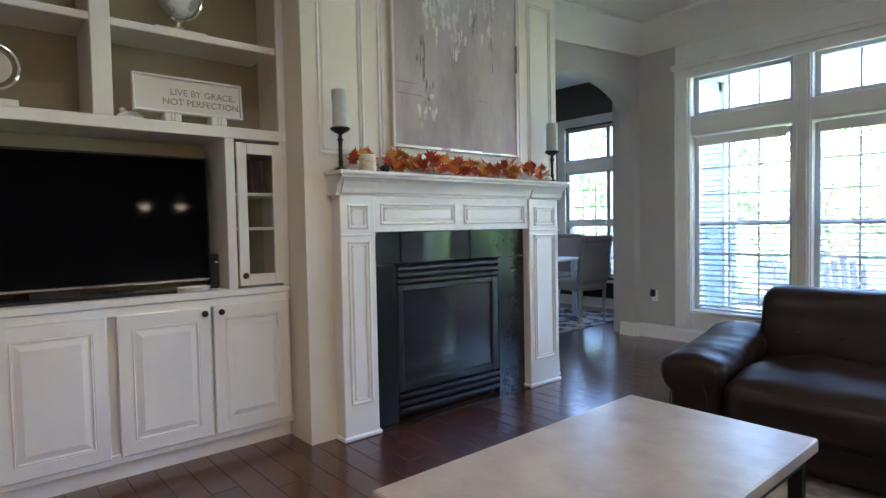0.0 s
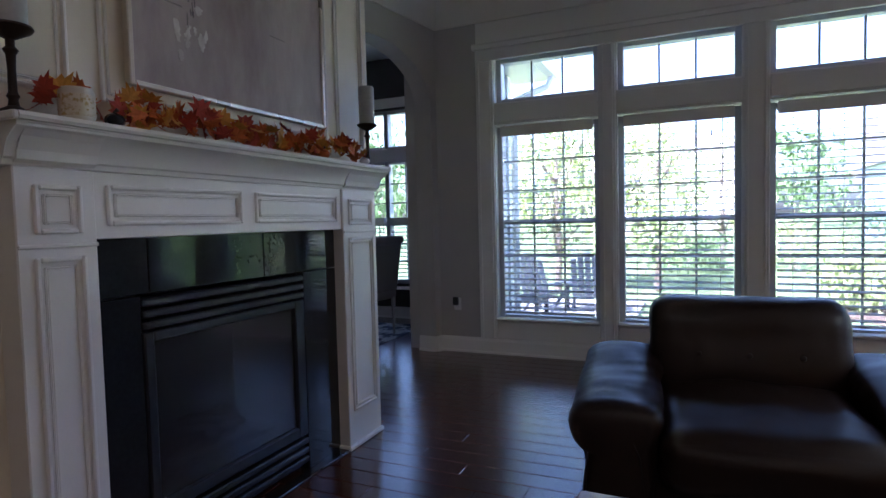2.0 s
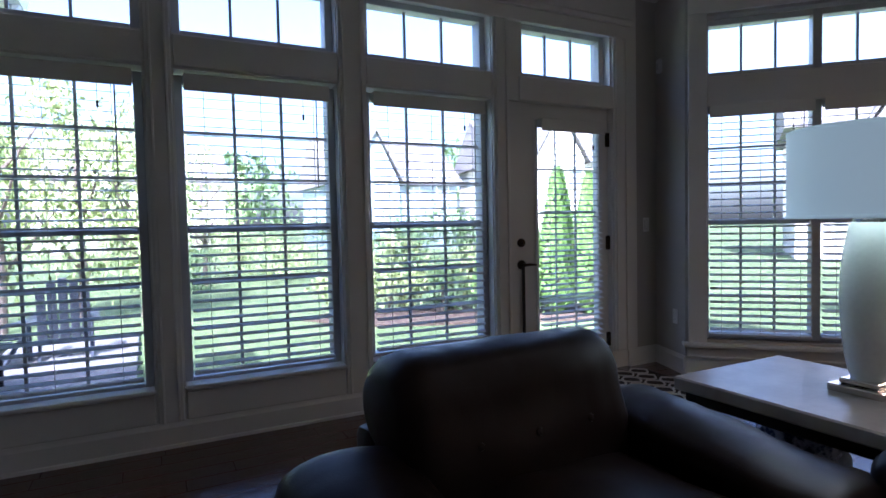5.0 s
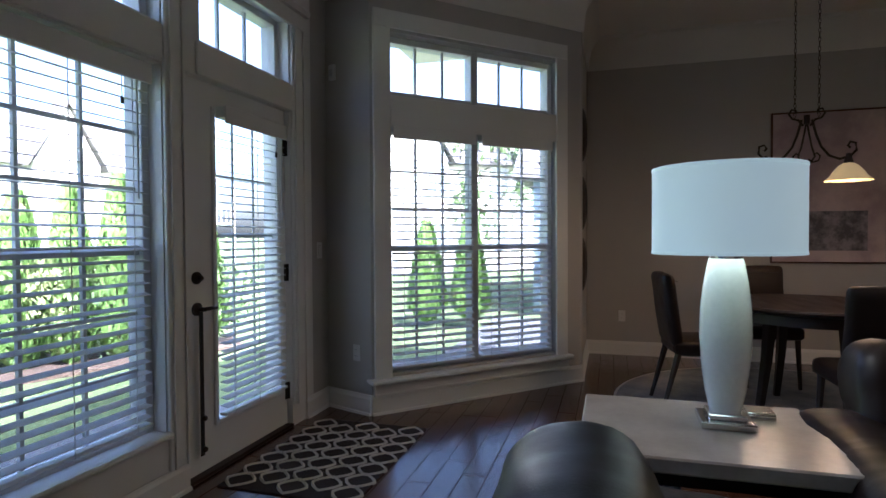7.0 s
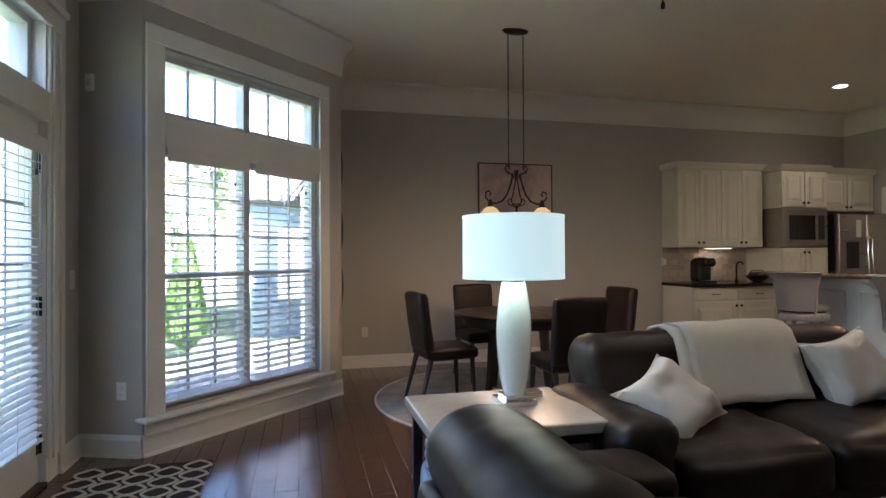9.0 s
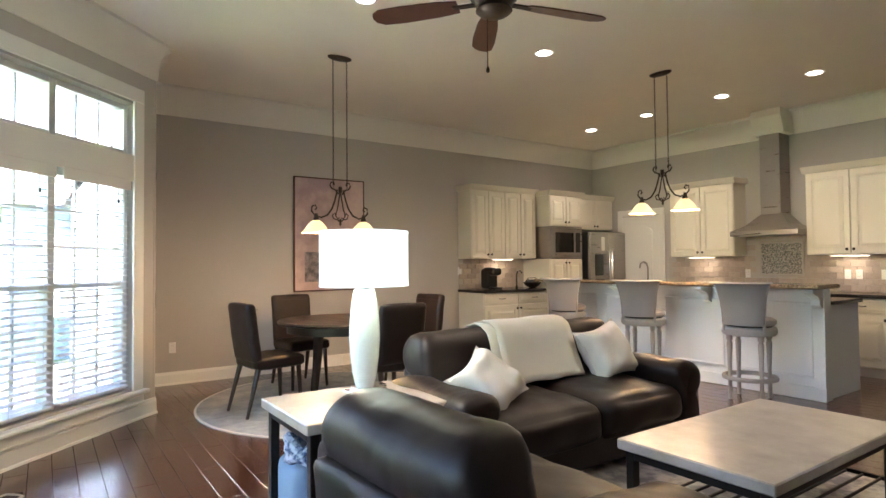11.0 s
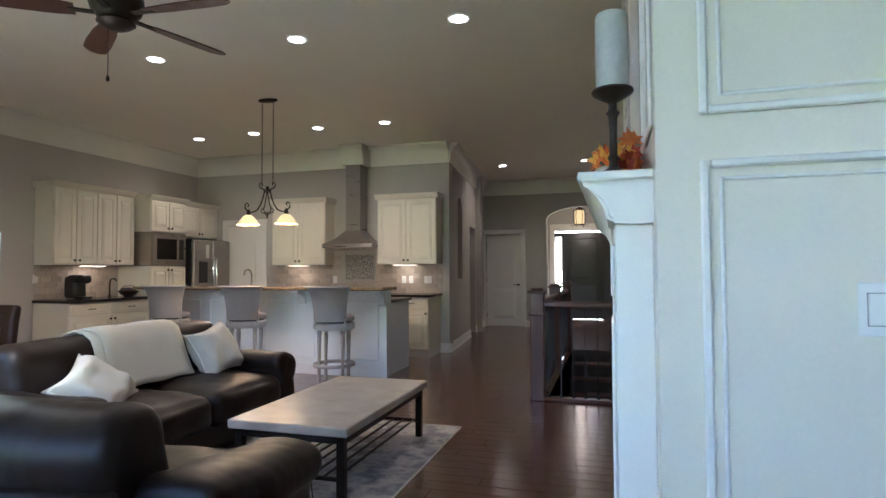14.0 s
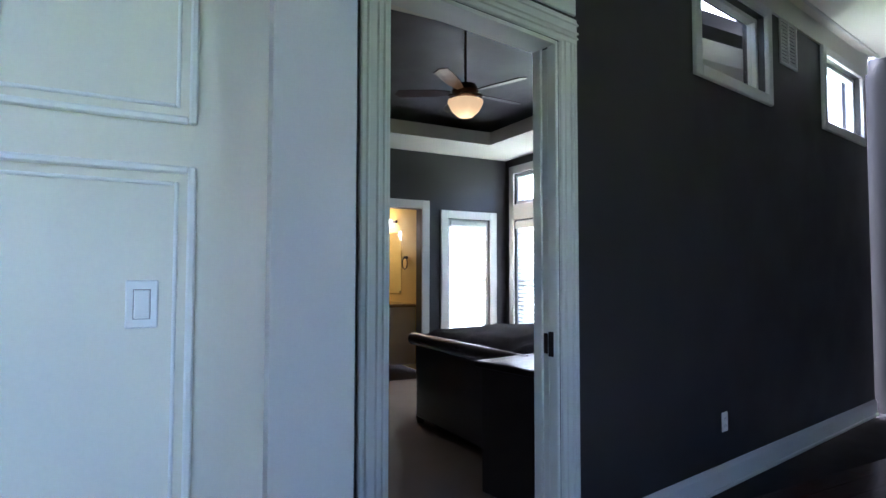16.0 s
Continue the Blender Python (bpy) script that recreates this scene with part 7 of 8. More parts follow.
def bar_stool(m):
    e = thing("bar_stool", m, "greywashed swivel bar stool with nailhead grey upholstery", "bar stool", "bar stools at the breakfast bar")
    for k in range(4):
        a = radians(45 + 90 * k)
        c, s = math.cos(a), math.sin(a)
        part("leg", Geo().lathe([(0.016, 0), (0.020, 0.04), (0.018, 0.18), (0.026, 0.20), (0.018, 0.23), (0.022, 0.40), (0.027, 0.52), (0.018, 0.545), (0.028, 0.56), (0.028, 0.62)], 10, pose(0.19 * c, 0.19 * s, 0)), "stoolwood", e, smooth=True)
    part("foot_ring", Geo().lathe([(0.205, 0.185), (0.235, 0.185), (0.24, 0.20), (0.235, 0.22), (0.205, 0.22), (0.205, 0.185)], 32, caps=False), "stoolwood", e, smooth=True)
    part("seat_ring", Geo().lathe([(0.0, 0.60), (0.22, 0.60), (0.235, 0.62), (0.235, 0.665), (0.22, 0.68), (0, 0.68)], 32, caps=False), "stoolwood", e, smooth=True)
    part("swivel", Geo().cyl(0.20, 0.68, 0.695, 28), "plastic", e)
    part("seat_cushion", Geo().lathe([(0.0, 0.695), (0.215, 0.695), (0.232, 0.715), (0.228, 0.745), (0.19, 0.765), (0.0, 0.772)], 32, caps=False), "stoolgrey", e, smooth=True)
    vs, fs, n, r = [], [], 12, 0.215
    rows = [(0.70, 0.0), (0.80, 0.006), (0.92, 0.022), (1.02, 0.05), (1.07, 0.075), (1.10, 0.11), (1.085, 0.125)]
    for off in (0.0, 0.035):
        for z, o in rows:
            for i in range(n + 1):
                a = radians(90 - 47 + 94 * i / n)
                rr = r + off + o
                vs.append((rr * math.cos(a), rr * math.sin(a), z))
    L, k = n + 1, (n + 1) * len(rows)
    for s in (0, 1):
        for j in range(len(rows) - 1):
            for i in range(n):
                q = (s * k + j * L + i, s * k + j * L + i + 1, s * k + (j + 1) * L + i + 1, s * k + (j + 1) * L + i)
                fs.append(q if s else q[::-1])
    for j in range(len(rows) - 1):
        fs += [(j * L, (j + 1) * L, k + (j + 1) * L, k + j * L), (k + j * L + n, k + (j + 1) * L + n, (j + 1) * L + n, j * L + n)]
    for i in range(n):
        fs.append(((len(rows) - 1) * L + i, (len(rows) - 1) * L + i + 1, k + (len(rows) - 1) * L + i + 1, k + (len(rows) - 1) * L + i))
    b = part("backrest", Geo().add(vs, fs), "stoolgrey", e, smooth=True)
    nl = Geo()
    for sgn in (0, n):
        a = radians(90 - 44 + 88 * sgn / n)
        for j in range(18):
            z = 0.73 + j * 0.018
            rr = r + 0.037 + 0.00018 * max(0, (z - 0.78) * 1000) * 0.5
            nl.rbox(0.010, 0.010, 0.010, 0.004, 2, m=pose(rr * math.cos(a), rr * math.sin(a), z))
    part("nailhead_trim", nl, "bronze", b)
    for a in (radians(44), radians(136)):
        part("rear_frame", Geo().tube([((r + q) * math.cos(a), (r + q) * math.sin(a), z) for q, z in ((0.02, 0.64), (0.03, 0.80), (0.05, 0.95), (0.10, 1.07))], 0.013, 6), "stoolwood", b)
    return e


st = bar_stool(pose(0.0, -0.92, 0, 0, 0, 12))
copy_thing(st, pose(1.16, -0.92, 0, 0, 0, 20))
copy_thing(st, pose(2.28, -0.92, 0, 0, 0, 25))

# ---- breakfast corner ----
dt = thing("dining_table", pose(2.35, 2.15, 0.011), "round espresso wood dining table", "table")
part("tabletop", Geo().lathe([(0.0, 0.715), (0.57, 0.715), (0.60, 0.725), (0.61, 0.74), (0.60, 0.752), (0.0, 0.754)], 56, caps=False), "darkwood", dt, smooth=True)
part("apron", Geo().lathe([(0.50, 0.64), (0.52, 0.64), (0.52, 0.715), (0.50, 0.715), (0.50, 0.64)], 48, caps=False), "darkwood", dt, smooth=True)
for k in range(4):
    a = radians(20 + 90 * k)
    c, s = math.cos(a), math.sin(a)
    part("leg", Geo().tube([(0.30 * c, 0.30 * s, 0.70), (0.33 * c, 0.33 * s, 0.35), (0.38 * c, 0.38 * s, 0.0)], [0.045, 0.036, 0.028], 4), "darkwood", dt)


def dining_chair(m):
    e = thing("dining_chair", m, "dark brown leather dining chair with a high padded back", "chair", "chairs round the dining table")
    part("seat", Geo().rbox(0.45, 0.46, 0.10, 0.035, 10, (0, 0, 0.012), pose(0, 0, 0.44), 0.003), "leather", e, smooth=True)
    part("backrest", Geo().rbox(0.44, 0.075, 0.51, 0.032, 12, (0, 0.012, 0), pose(0, 0.235, 0.70, -8), 0.006), "leather", e, smooth=True)
    part("back_seam", Geo().tube([(-0.17, 0.20, 0.90), (0.17, 0.20, 0.90)], 0.003, 5), "seam", e)
    for x in (-0.18, 0.18):
        part("leg", Geo().tube([(x, -0.18, 0.40), (x * 1.08, -0.20, 0.0)], [0.024, 0.014], 6), "darkwood", e)
        part("leg", Geo().tube([(x, 0.19, 0.42), (x * 1.08, 0.30, 0.0)], [0.026, 0.014], 6), "darkwood", e)
    return e


dcx, dcy = 2.35, 2.15
ch = dining_chair(pose(dcx - 0.05, dcy + 0.72, 0.011, 0, 0, 8))
copy_thing(ch, pose(dcx + 0.76, dcy + 0.12, 0.011, 0, 0, -85))
copy_thing(ch, pose(dcx + 0.02, dcy - 0.80, 0.011, 0, 0, 185))
copy_thing(ch, pose(dcx - 0.80, dcy - 0.05, 0.011, 0, 0, 92))

wa = thing("wall_art", pose(XE - 0.001, 0, 0), "large pink and taupe abstract canvas in a thin wooden frame", "painting")
AY = (1.06, 2.02)
part("canvas", Geo().box(-0.022, 0, AY[0] + 0.015, AY[1] - 0.015, 0.96 + 0.015, 2.39 - 0.015), "artpink", wa)
part("colour_field", Geo().box(-0.0235, -0.0222, AY[0] + 0.16, AY[1] - 0.14, 1.08, 1.45), "artdark", wa, "muted plum block")
for y0, y1, z0, z1 in ((AY[0], AY[0] + 0.015, 0.96, 2.39), (AY[1] - 0.015, AY[1], 0.96, 2.39), (AY[0] + 0.015, AY[1] - 0.015, 0.96, 0.975), (AY[0] + 0.015, AY[1] - 0.015, 2.375, 2.39)):
    part("frame_bar", Geo().cbox(-0.03, 0, y0, y1, z0, z1, 0.003), "cherry", wa)
for z in (2.12, 1.52, 0.98):
    e = thing("wall_plaque", pose(3.05, 3.733, z), "dark oval carved wall plaque", "wall decor", "three dark oval plaques")
    part("disc", Geo().lathe([(0.0, 0.045), (0.06, 0.043), (0.11, 0.03), (0.14, 0.012), (0.145, 0.0), (0, 0)], 24, pose(0, 0, 0, 90) @ Matrix.Diagonal((1, 1.65, 1, 1)), False), "darkwood", e, smooth=True)

# ---- stairwell and foyer ----
structure("stairwell", Geo().box(SW[0] - 0.02, SW[0], SW[2], SW[3], -2.9, -0.022).box(SW[1], SW[1] + 0.02, SW[2], SW[3], -2.9, -0.022).box(SW[0], SW[1], SW[3], SW[3] + 0.02, -2.9, -0.022).box(SW[0], SW[1], SW[2], SW[3], -2.95, -2.9), "wall", "plain walls of the stairwell", "wall")
sa = thing("staircase", pose(0, 0, 0), "carpeted stairs going down", "stairs", kind="structure")
for i in range(13):
    y = SW[2] + i * 0.265
    part("tread", Geo().cbox(SW[0], SW[1], y, y + 0.285, -0.18 * (i + 1) - 0.03, -0.18 * (i + 1), 0.008), "cherry", sa)
    part("riser", Geo().box(SW[0], SW[1], y - 0.0, y + 0.015, -0.18 * (i + 1), -0.18 * i - 0.031 if i else -0.001), "darkwood", sa)
ra = thing("stair_railing", pose(0, 0, 0), "stained wood railing with dark iron balusters", "railing")


def newel(x, y, h=1.08):
    n = part("newel_post", Geo().cbox(x - 0.065, x + 0.065, y - 0.065, y + 0.065, 0, h - 0.05, 0.006), "cherry", ra)
    part("cap", Geo().cbox(x - 0.085, x + 0.085, y - 0.085, y + 0.085, h - 0.05, h - 0.02, 0.008).cbox(x - 0.06, x + 0.06, y - 0.06, y + 0.06, h - 0.02, h + 0.005, 0.01), "cherry", n)
    part("collar", Geo().cbox(x - 0.078, x + 0.078, y - 0.078, y + 0.078, h - 0.26, h - 0.235, 0.006), "cherry", n)


for y in (-0.64, -2.4, -4.3):
    newel(-2.35, y)
part("handrail", Geo().cbox(-3.3, -2.415, -0.672, -0.608, 0.90, 0.955, 0.012), "cherry", ra)
part("bottom_rail", Geo().cbox(-3.3, -2.27, -0.69, -0.59, 0.0, 0.035, 0.008), "cherry", ra)
part("handrail", Geo().cbox(-2.382, -2.318, -4.235, -0.705, 0.90, 0.955, 0.012), "cherry", ra)


def baluster(x, y):
    g = Geo().box(x - 0.007, x + 0.007, y - 0.007, y + 0.007, 0.035, 0.90)
    g.lathe([(0.008, 0.035), (0.018, 0.038), (0.016, 0.06), (0.008, 0.065)], 8, pose(x, y, 0))
    part("baluster", g, "iron", ra)


for i in range(8):
    baluster(-3.26 + i * 0.115, -0.64)
for i in range(28):
    if abs(-4.2 + i * 0.12 + 2.4) > 0.1:
        baluster(-2.35, -4.2 + i * 0.12)
structure("wall_stair", Geo().box(-3.45, SW[0], -4.6, -0.60, 0, CEIL), "wall", "greige wall beside the stairs", "wall")
ln = thing("foyer_lantern", pose(-2.32, -8.7, 0), "iron scroll lantern pendant, lit", "lantern")
part("chain", Geo().cyl(0.006, 2.72, CEIL, 6), "bronze", ln)
part("top_cap", Geo().lathe([(0.0, 2.73), (0.05, 2.71), (0.13, 2.66), (0.135, 2.65), (0.0, 2.66)], 16, caps=False), "bronze", ln, smooth=True)
for k in range(6):
    a = 2 * math.pi * k / 6
    part("cage_bar", Geo().tube([(0.12 * math.cos(a), 0.12 * math.sin(a), 2.66), (0.15 * math.cos(a), 0.15 * math.sin(a), 2.50), (0.12 * math.cos(a), 0.12 * math.sin(a), 2.32), (0.15 * math.cos(a), 0.15 * math.sin(a), 2.27), (0.19 * math.cos(a), 0.19 * math.sin(a), 2.30)], 0.007, 6), "bronze", ln, smooth=True)
part("glass_globe", Geo().lathe([(0.09, 2.32), (0.11, 2.36), (0.11, 2.58), (0.09, 2.64)], 20, caps=False), "frost", ln, smooth=True)
part("bottom_ring", Geo().lathe([(0.11, 2.30), (0.13, 2.30), (0.13, 2.32), (0.11, 2.32), (0.11, 2.30)], 20, caps=False), "bronze", ln)
lamp("POINT", pose(-2.32, -8.7, 2.18), FOYER_W, WARM, 0.08)

# ---- formal dining room ----
dr = thing("dining_rug", pose(0, 0, 0), "blue and cream floral dining room rug", "rug")
part("rug_body", Geo().cbox(-7.2, -4.25, 4.75, 6.55, 0, 0.010, 0.004), "rugblue", dr)
ft = thing("formal_table", pose(-5.75, 5.75, 0.010), "long pale dining table", "table")
part("tabletop", Geo().cbox(-0.95, 0.95, -0.45, 0.45, 0.72, 0.755, 0.01), "island", ft)
for x in (-0.85, 0.85):
    for y in (-0.36, 0.36):
        part("leg", Geo().lathe([(0.03, 0), (0.035, 0.1), (0.028, 0.4), (0.045, 0.6), (0.04, 0.72)], 10, pose(x, y, 0)), "island", ft, smooth=True)


def side_chair(m, material):
    e = thing("upholstered_chair", m, "pale upholstered dining chair with rolled back", "chair", "chairs at the formal table")
    part("seat", Geo().rbox(0.48, 0.46, 0.12, 0.04, 8, (0, 0, 0.015), pose(0, 0, 0.45)), material, e, smooth=True)
    part("backrest", Geo().rbox(0.48, 0.08, 0.56, 0.035, 8, (0, 0.01, 0), pose(0, 0.24, 0.74, -9)), material, e, smooth=True)
    part("back_roll", Geo().rbox(0.48, 0.11, 0.09, 0.04, 6, m=pose(0, 0.30, 1.01)), material, e, smooth=True)
    for x in (-0.20, 0.20):
        for y in (-0.19, 0.20):
            part("leg", Geo().lathe([(0.013, 0), (0.016, 0.15), (0.024, 0.36), (0.024, 0.42)], 8, pose(x, y, 0)), "stoolwood", e, smooth=True)
    return e


sc = side_chair(pose(-4.58, 5.80, 0.010, 0, 0, -100), "stoolgrey")
copy_thing(sc, pose(-5.40, 6.36, 0.010, 0, 0, 0))
copy_thing(sc, pose(-6.20, 6.36, 0.010, 0, 0, 0))

# ---- bedroom and bathroom ----
be = thing("bed", pose(-6.75, 1.48, 0.004), "bed with a dark charcoal spread and rolled wooden footboard", "bed")
part("spread", Geo().rbox(2.0, 1.55, 0.74, 0.12, 18, (0, 0.02, 0.06), pose(0, 0, 0.40), 0.045), "navy", be, smooth=True)
part("footboard", Geo().cbox(1.0, 1.05, -0.74, 0.74, 0.05, 0.66, 0.02), "darkwood", be)
part("footboard_roll", Geo().tube([(1.04, -0.80, 0.70), (1.04, 0.80, 0.70)], 0.055, 14), "darkwood", be, smooth=True)
for y in (-0.74, 0.74):
    part("foot", Geo().lathe([(0.03, 0), (0.045, 0.04), (0.03, 0.10)], 12, pose(1.0, y, 0)), "darkwood", be, smooth=True)
dz = thing("dresser", MD @ pose(-6.03, 2.69, 0.004), "low black-stained dresser inside the bedroom door", "dresser")
part("carcass", Geo().cbox(-0.50, 0.50, -0.24, 0.26, 0.0, 0.71, 0.006), "darkwood", dz)
part("top", Geo().cbox(-0.53, 0.53, -0.27, 0.29, 0.71, 0.75, 0.008), "darkwood", dz)
for z in (0.06, 0.28, 0.49):
    d = part("drawer_front", Geo().cbox(-0.46, 0.46, 0.26, 0.275, z, z + 0.19, 0.006), "darkwood", dz)
    part("knob", Geo().lathe([(0.006, 0), (0.014, 0.02), (0, 0.026)], 10, pose(0.2, 0.275, z + 0.11, -90), False), "bronze", d)
bfan = thing("bedroom_fan", Matrix.Translation((-5.62, 1.70, 2.42)) @ Matrix.Scale(0.76, 4) @ Matrix.Translation((0, 0, -2.42)), "bedroom ceiling fan with a lit bowl light", "fan")
part("downrod", Geo().cyl(0.012, 2.62, 3.18, 10), "bronze", bfan)
part("motor", Geo().lathe([(0.0, 2.66), (0.10, 2.64), (0.13, 2.58), (0.10, 2.53), (0.0, 2.53)], 20, caps=False), "bronze", bfan, smooth=True)
part("scroll_ring", Geo().tube([((0.15 + 0.025 * math.cos(6 * a)) * math.cos(a), (0.15 + 0.025 * math.cos(6 * a)) * math.sin(a), 2.52) for a in [k * math.pi / 24 for k in range(48)]], 0.010, 5, True), "bronze", bfan, smooth=True)
part("bowl", Geo().lathe([(0.001, 2.33), (0.07, 2.345), (0.13, 2.40), (0.165, 2.47), (0.165, 2.49), (0.14, 2.50)], 24, caps=False), "amber", bfan, "lit amber glass bowl", True)
for k in range(5):
    part("blade", Geo().prism([(0.14, -0.03), (0.30, -0.06), (0.62, -0.065), (0.66, 0), (0.62, 0.065), (0.30, 0.06), (0.14, 0.03)], -0.004, 0.004, "z", pose(0, 0, 2.57, 0, 0, 40 + 72 * k) @ pose(0, 0, 0, 12)), "darkwood", bfan)
lamp("POINT", pose(-5.62, 1.70, 2.22), BED_W, WARM, 0.1)
va = thing("bath_vanity", pose(-6.878, -2.42, 0, 0, 0, -90), "tan bathroom vanity with drawers and sink", "vanity")
part("cabinet", Geo().cbox(-0.7, 0.7, 0, 0.55, 0.08, 0.82, 0.006), "cream", va)
part("stone_top", Geo().cbox(-0.72, 0.72, 0, 0.58, 0.82, 0.86, 0.006), "bargranite", va)
for z in (0.15, 0.37, 0.60):
    part("drawer_front", Geo().cbox(0.30, 0.66, 0.55, 0.565, z, z + 0.18, 0.005), "cream", va)
part("faucet", Geo().tube([(0.1, 0.15, 0.86), (0.1, 0.15, 1.0), (0.1, 0.25, 1.02), (0.1, 0.3, 0.97)], 0.012, 8), "bronze", va)
bm_ = thing("bath_mirror", pose(-6.878, -2.62, 0, 0, 0, -90), "wide frameless bathroom mirror", "mirror")
part("mirror_glass", Geo().box(-0.45, 0.45, 0.002, 0.008, 0.98, 1.85), "chrome", bm_)
vl = thing("vanity_light", pose(-6.878, -2.60, 2.0, 0, 0, -90), "three-light bathroom bar with lit shades", "wall light")
part("bar", Geo().cbox(-0.28, 0.28, 0, 0.03, -0.02, 0.02, 0.005), "bronze", vl)
for x in (-0.2, 0, 0.2):
    part("shade", Geo().lathe([(0.03, 0.0), (0.05, -0.05), (0.065, -0.10), (0.06, -0.10), (0.045, -0.05), (0.028, 0)], 16, pose(x, 0.09, 0.03), False), "bulb", vl, smooth=True)
lamp("POINT", pose(-6.55, -2.60, 1.86), BATH_W, WARM, 0.15)
tr = thing("towel_ring", pose(-6.878, -1.98, 1.40, 0, 0, -90), "dark bronze towel ring", "towel ring")
part("ring", Geo().tube([(0.08 * math.cos(a), 0.04, 0.08 * math.sin(a)) for a in [k * math.pi / 10 for k in range(20)]], 0.007, 6, True), "bronze", tr)
part("post", Geo().cyl(0.02, 0, 0.05, 10, pose(0, 0, 0.08, -90)), "bronze", tr)

# ---- outdoors ----
GZ = -0.55
gr = structure("ground", Geo().add([(-600, -600, GZ), (600, -600, GZ), (600, 600, GZ), (-600, 600, GZ), (SW[0], SW[2], GZ), (SW[1], SW[2], GZ), (SW[1], SW[3], GZ), (SW[0], SW[3], GZ)], [(0, 1, 5, 4), (1, 2, 6, 5), (2, 3, 7, 6), (3, 0, 4, 7)]), "lawn", "mown green lawn", "ground")
structure("patio", Geo().cbox(-7.5, -2.3, 7.2, 12.6, GZ, GZ + 0.06, 0.01).cbox(-3.3, -2.3, 5.70, 7.2, GZ, GZ + 0.06, 0.01), "patio", "grey concrete patio", "pavement")
structure("door_landing", Geo().cbox(-0.1, 1.7, 5.70, 7.1, GZ, -0.10, 0.01), "patio", "concrete landing outside the patio door", "pavement")
structure("garden_bed", Geo().prism([(0.3, 12.6), (1.2, 11.2), (3.2, 10.3), (5.8, 9.2), (6.4, 9.8), (5.6, 11.0), (3.4, 12.4), (1.4, 13.2)], GZ + 0.002, GZ + 0.05, "z"), "mulch", "mulched garden bed", "ground")
structure("gravel_strip", Geo().box(4.25, 9.5, -2.0, 5.8, GZ + 0.004, GZ + 0.10).box(1.75, 4.25, 3.95, 6.6, GZ + 0.004, GZ + 0.10), "gravel", "pale gravel strip beside the house", "ground")


def leaf_cloud(name, parent, centre, size, n, leaf, material, seed, hollow=0.35):
    """A crown of many small leaves, in uneven clumps."""
    r = random.Random(seed)
    g = Geo()
    clumps = []
    for _ in range(22):
        while True:
            p = Vector((r.uniform(-1, 1), r.uniform(-1, 1), r.uniform(-1, 1)))
            if hollow < p.length < 1:
                break
        clumps.append((p, r.uniform(0.22, 0.42)))
    vs, fs = [], []
    for i in range(n):
        c, cr = clumps[i % len(clumps)]
        p = c + Vector((r.gauss(0, 1), r.gauss(0, 1), r.gauss(0, 1))) * cr * 0.55
        q = Vector((centre[0] + p.x * size[0], centre[1] + p.y * size[1], centre[2] + p.z * size[2]))
        m = Euler((r.uniform(0, 3.1), r.uniform(0, 3.1), r.uniform(0, 3.1))).to_matrix()
        s = leaf * r.uniform(0.6, 1.3)
        k = len(vs)
        vs += [tuple(q + m @ Vector(v)) for v in ((-s, 0, 0), (0, -s * 0.5, 0.1 * s), (s, 0, 0), (0, s * 0.5, 0.1 * s))]
        fs.append((k, k + 1, k + 2, k + 3))
    g.add(vs, fs)
    return part(name, g, material, parent)


def tree(x, y, h, spread, seed, n=1700, leaf=0.07, material="leafg0", label="young leafy tree with slender grey trunks"):
    e = thing("tree", pose(x, y, GZ), label, "tree", "garden trees")
    r = random.Random(seed)
    part("trunk", Geo().tube([(0, 0, 0), (0.05, 0.02, h * 0.25), (-0.03, 0.04, h * 0.55), (0.05, 0.0, h * 0.9)], [0.09, 0.07, 0.05, 0.015], 8), "bark", e, smooth=True)
    for k in range(7):
        a, z = r.uniform(0, 6.28), h * r.uniform(0.2, 0.65)
        part("limb", Geo().tube([(0, 0, z), (spread * 0.35 * math.cos(a), spread * 0.35 * math.sin(a), z + h * 0.12), (spread * 0.7 * math.cos(a), spread * 0.7 * math.sin(a), z + h * 0.28)], [0.04, 0.026, 0.010], 6), "bark", e, smooth=True)
    leaf_cloud("crown", e, (0, 0, h * 0.62), (spread, spread, h * 0.42), n, leaf, material, seed)
    return e


tree(-4.4, 14.2, 4.6, 1.5, 1, 4200, 0.065)
tree(-3.3, 15.2, 4.4, 1.4, 3, 3600, 0.065)
tree(-2.2, 14.8, 4.0, 1.2, 2, 2600, 0.06)
tree(-0.6, 21, 4.2, 1.4, 4, 1200)
tree(26, 9.5, 7.5, 2.6, 6, 1500, 0.2, "leafg1", "large dark green tree behind the houses")
tree(-22, 34, 9, 3.4, 8, 1500, 0.25, "leafg1", "broad dark green tree")


def shrub(x, y, s, h, seed, material="leafg1", n=1100, leaf=0.055):
    e = thing("shrub", pose(x, y, GZ + (0.02 if x > 1 and y < 13 else 0)), "rounded leafy garden shrub", "shrub", "garden shrubs")
    part("stem", Geo().tube([(0, 0, 0), (0.03, 0, h * 0.3), (0, 0.05, h * 0.6)], [0.03, 0.025, 0.01], 6), "bark", e)
    leaf_cloud("foliage", e, (0, 0, h * 0.52), (s, s, h * 0.48), n, leaf, material, seed, 0.1)


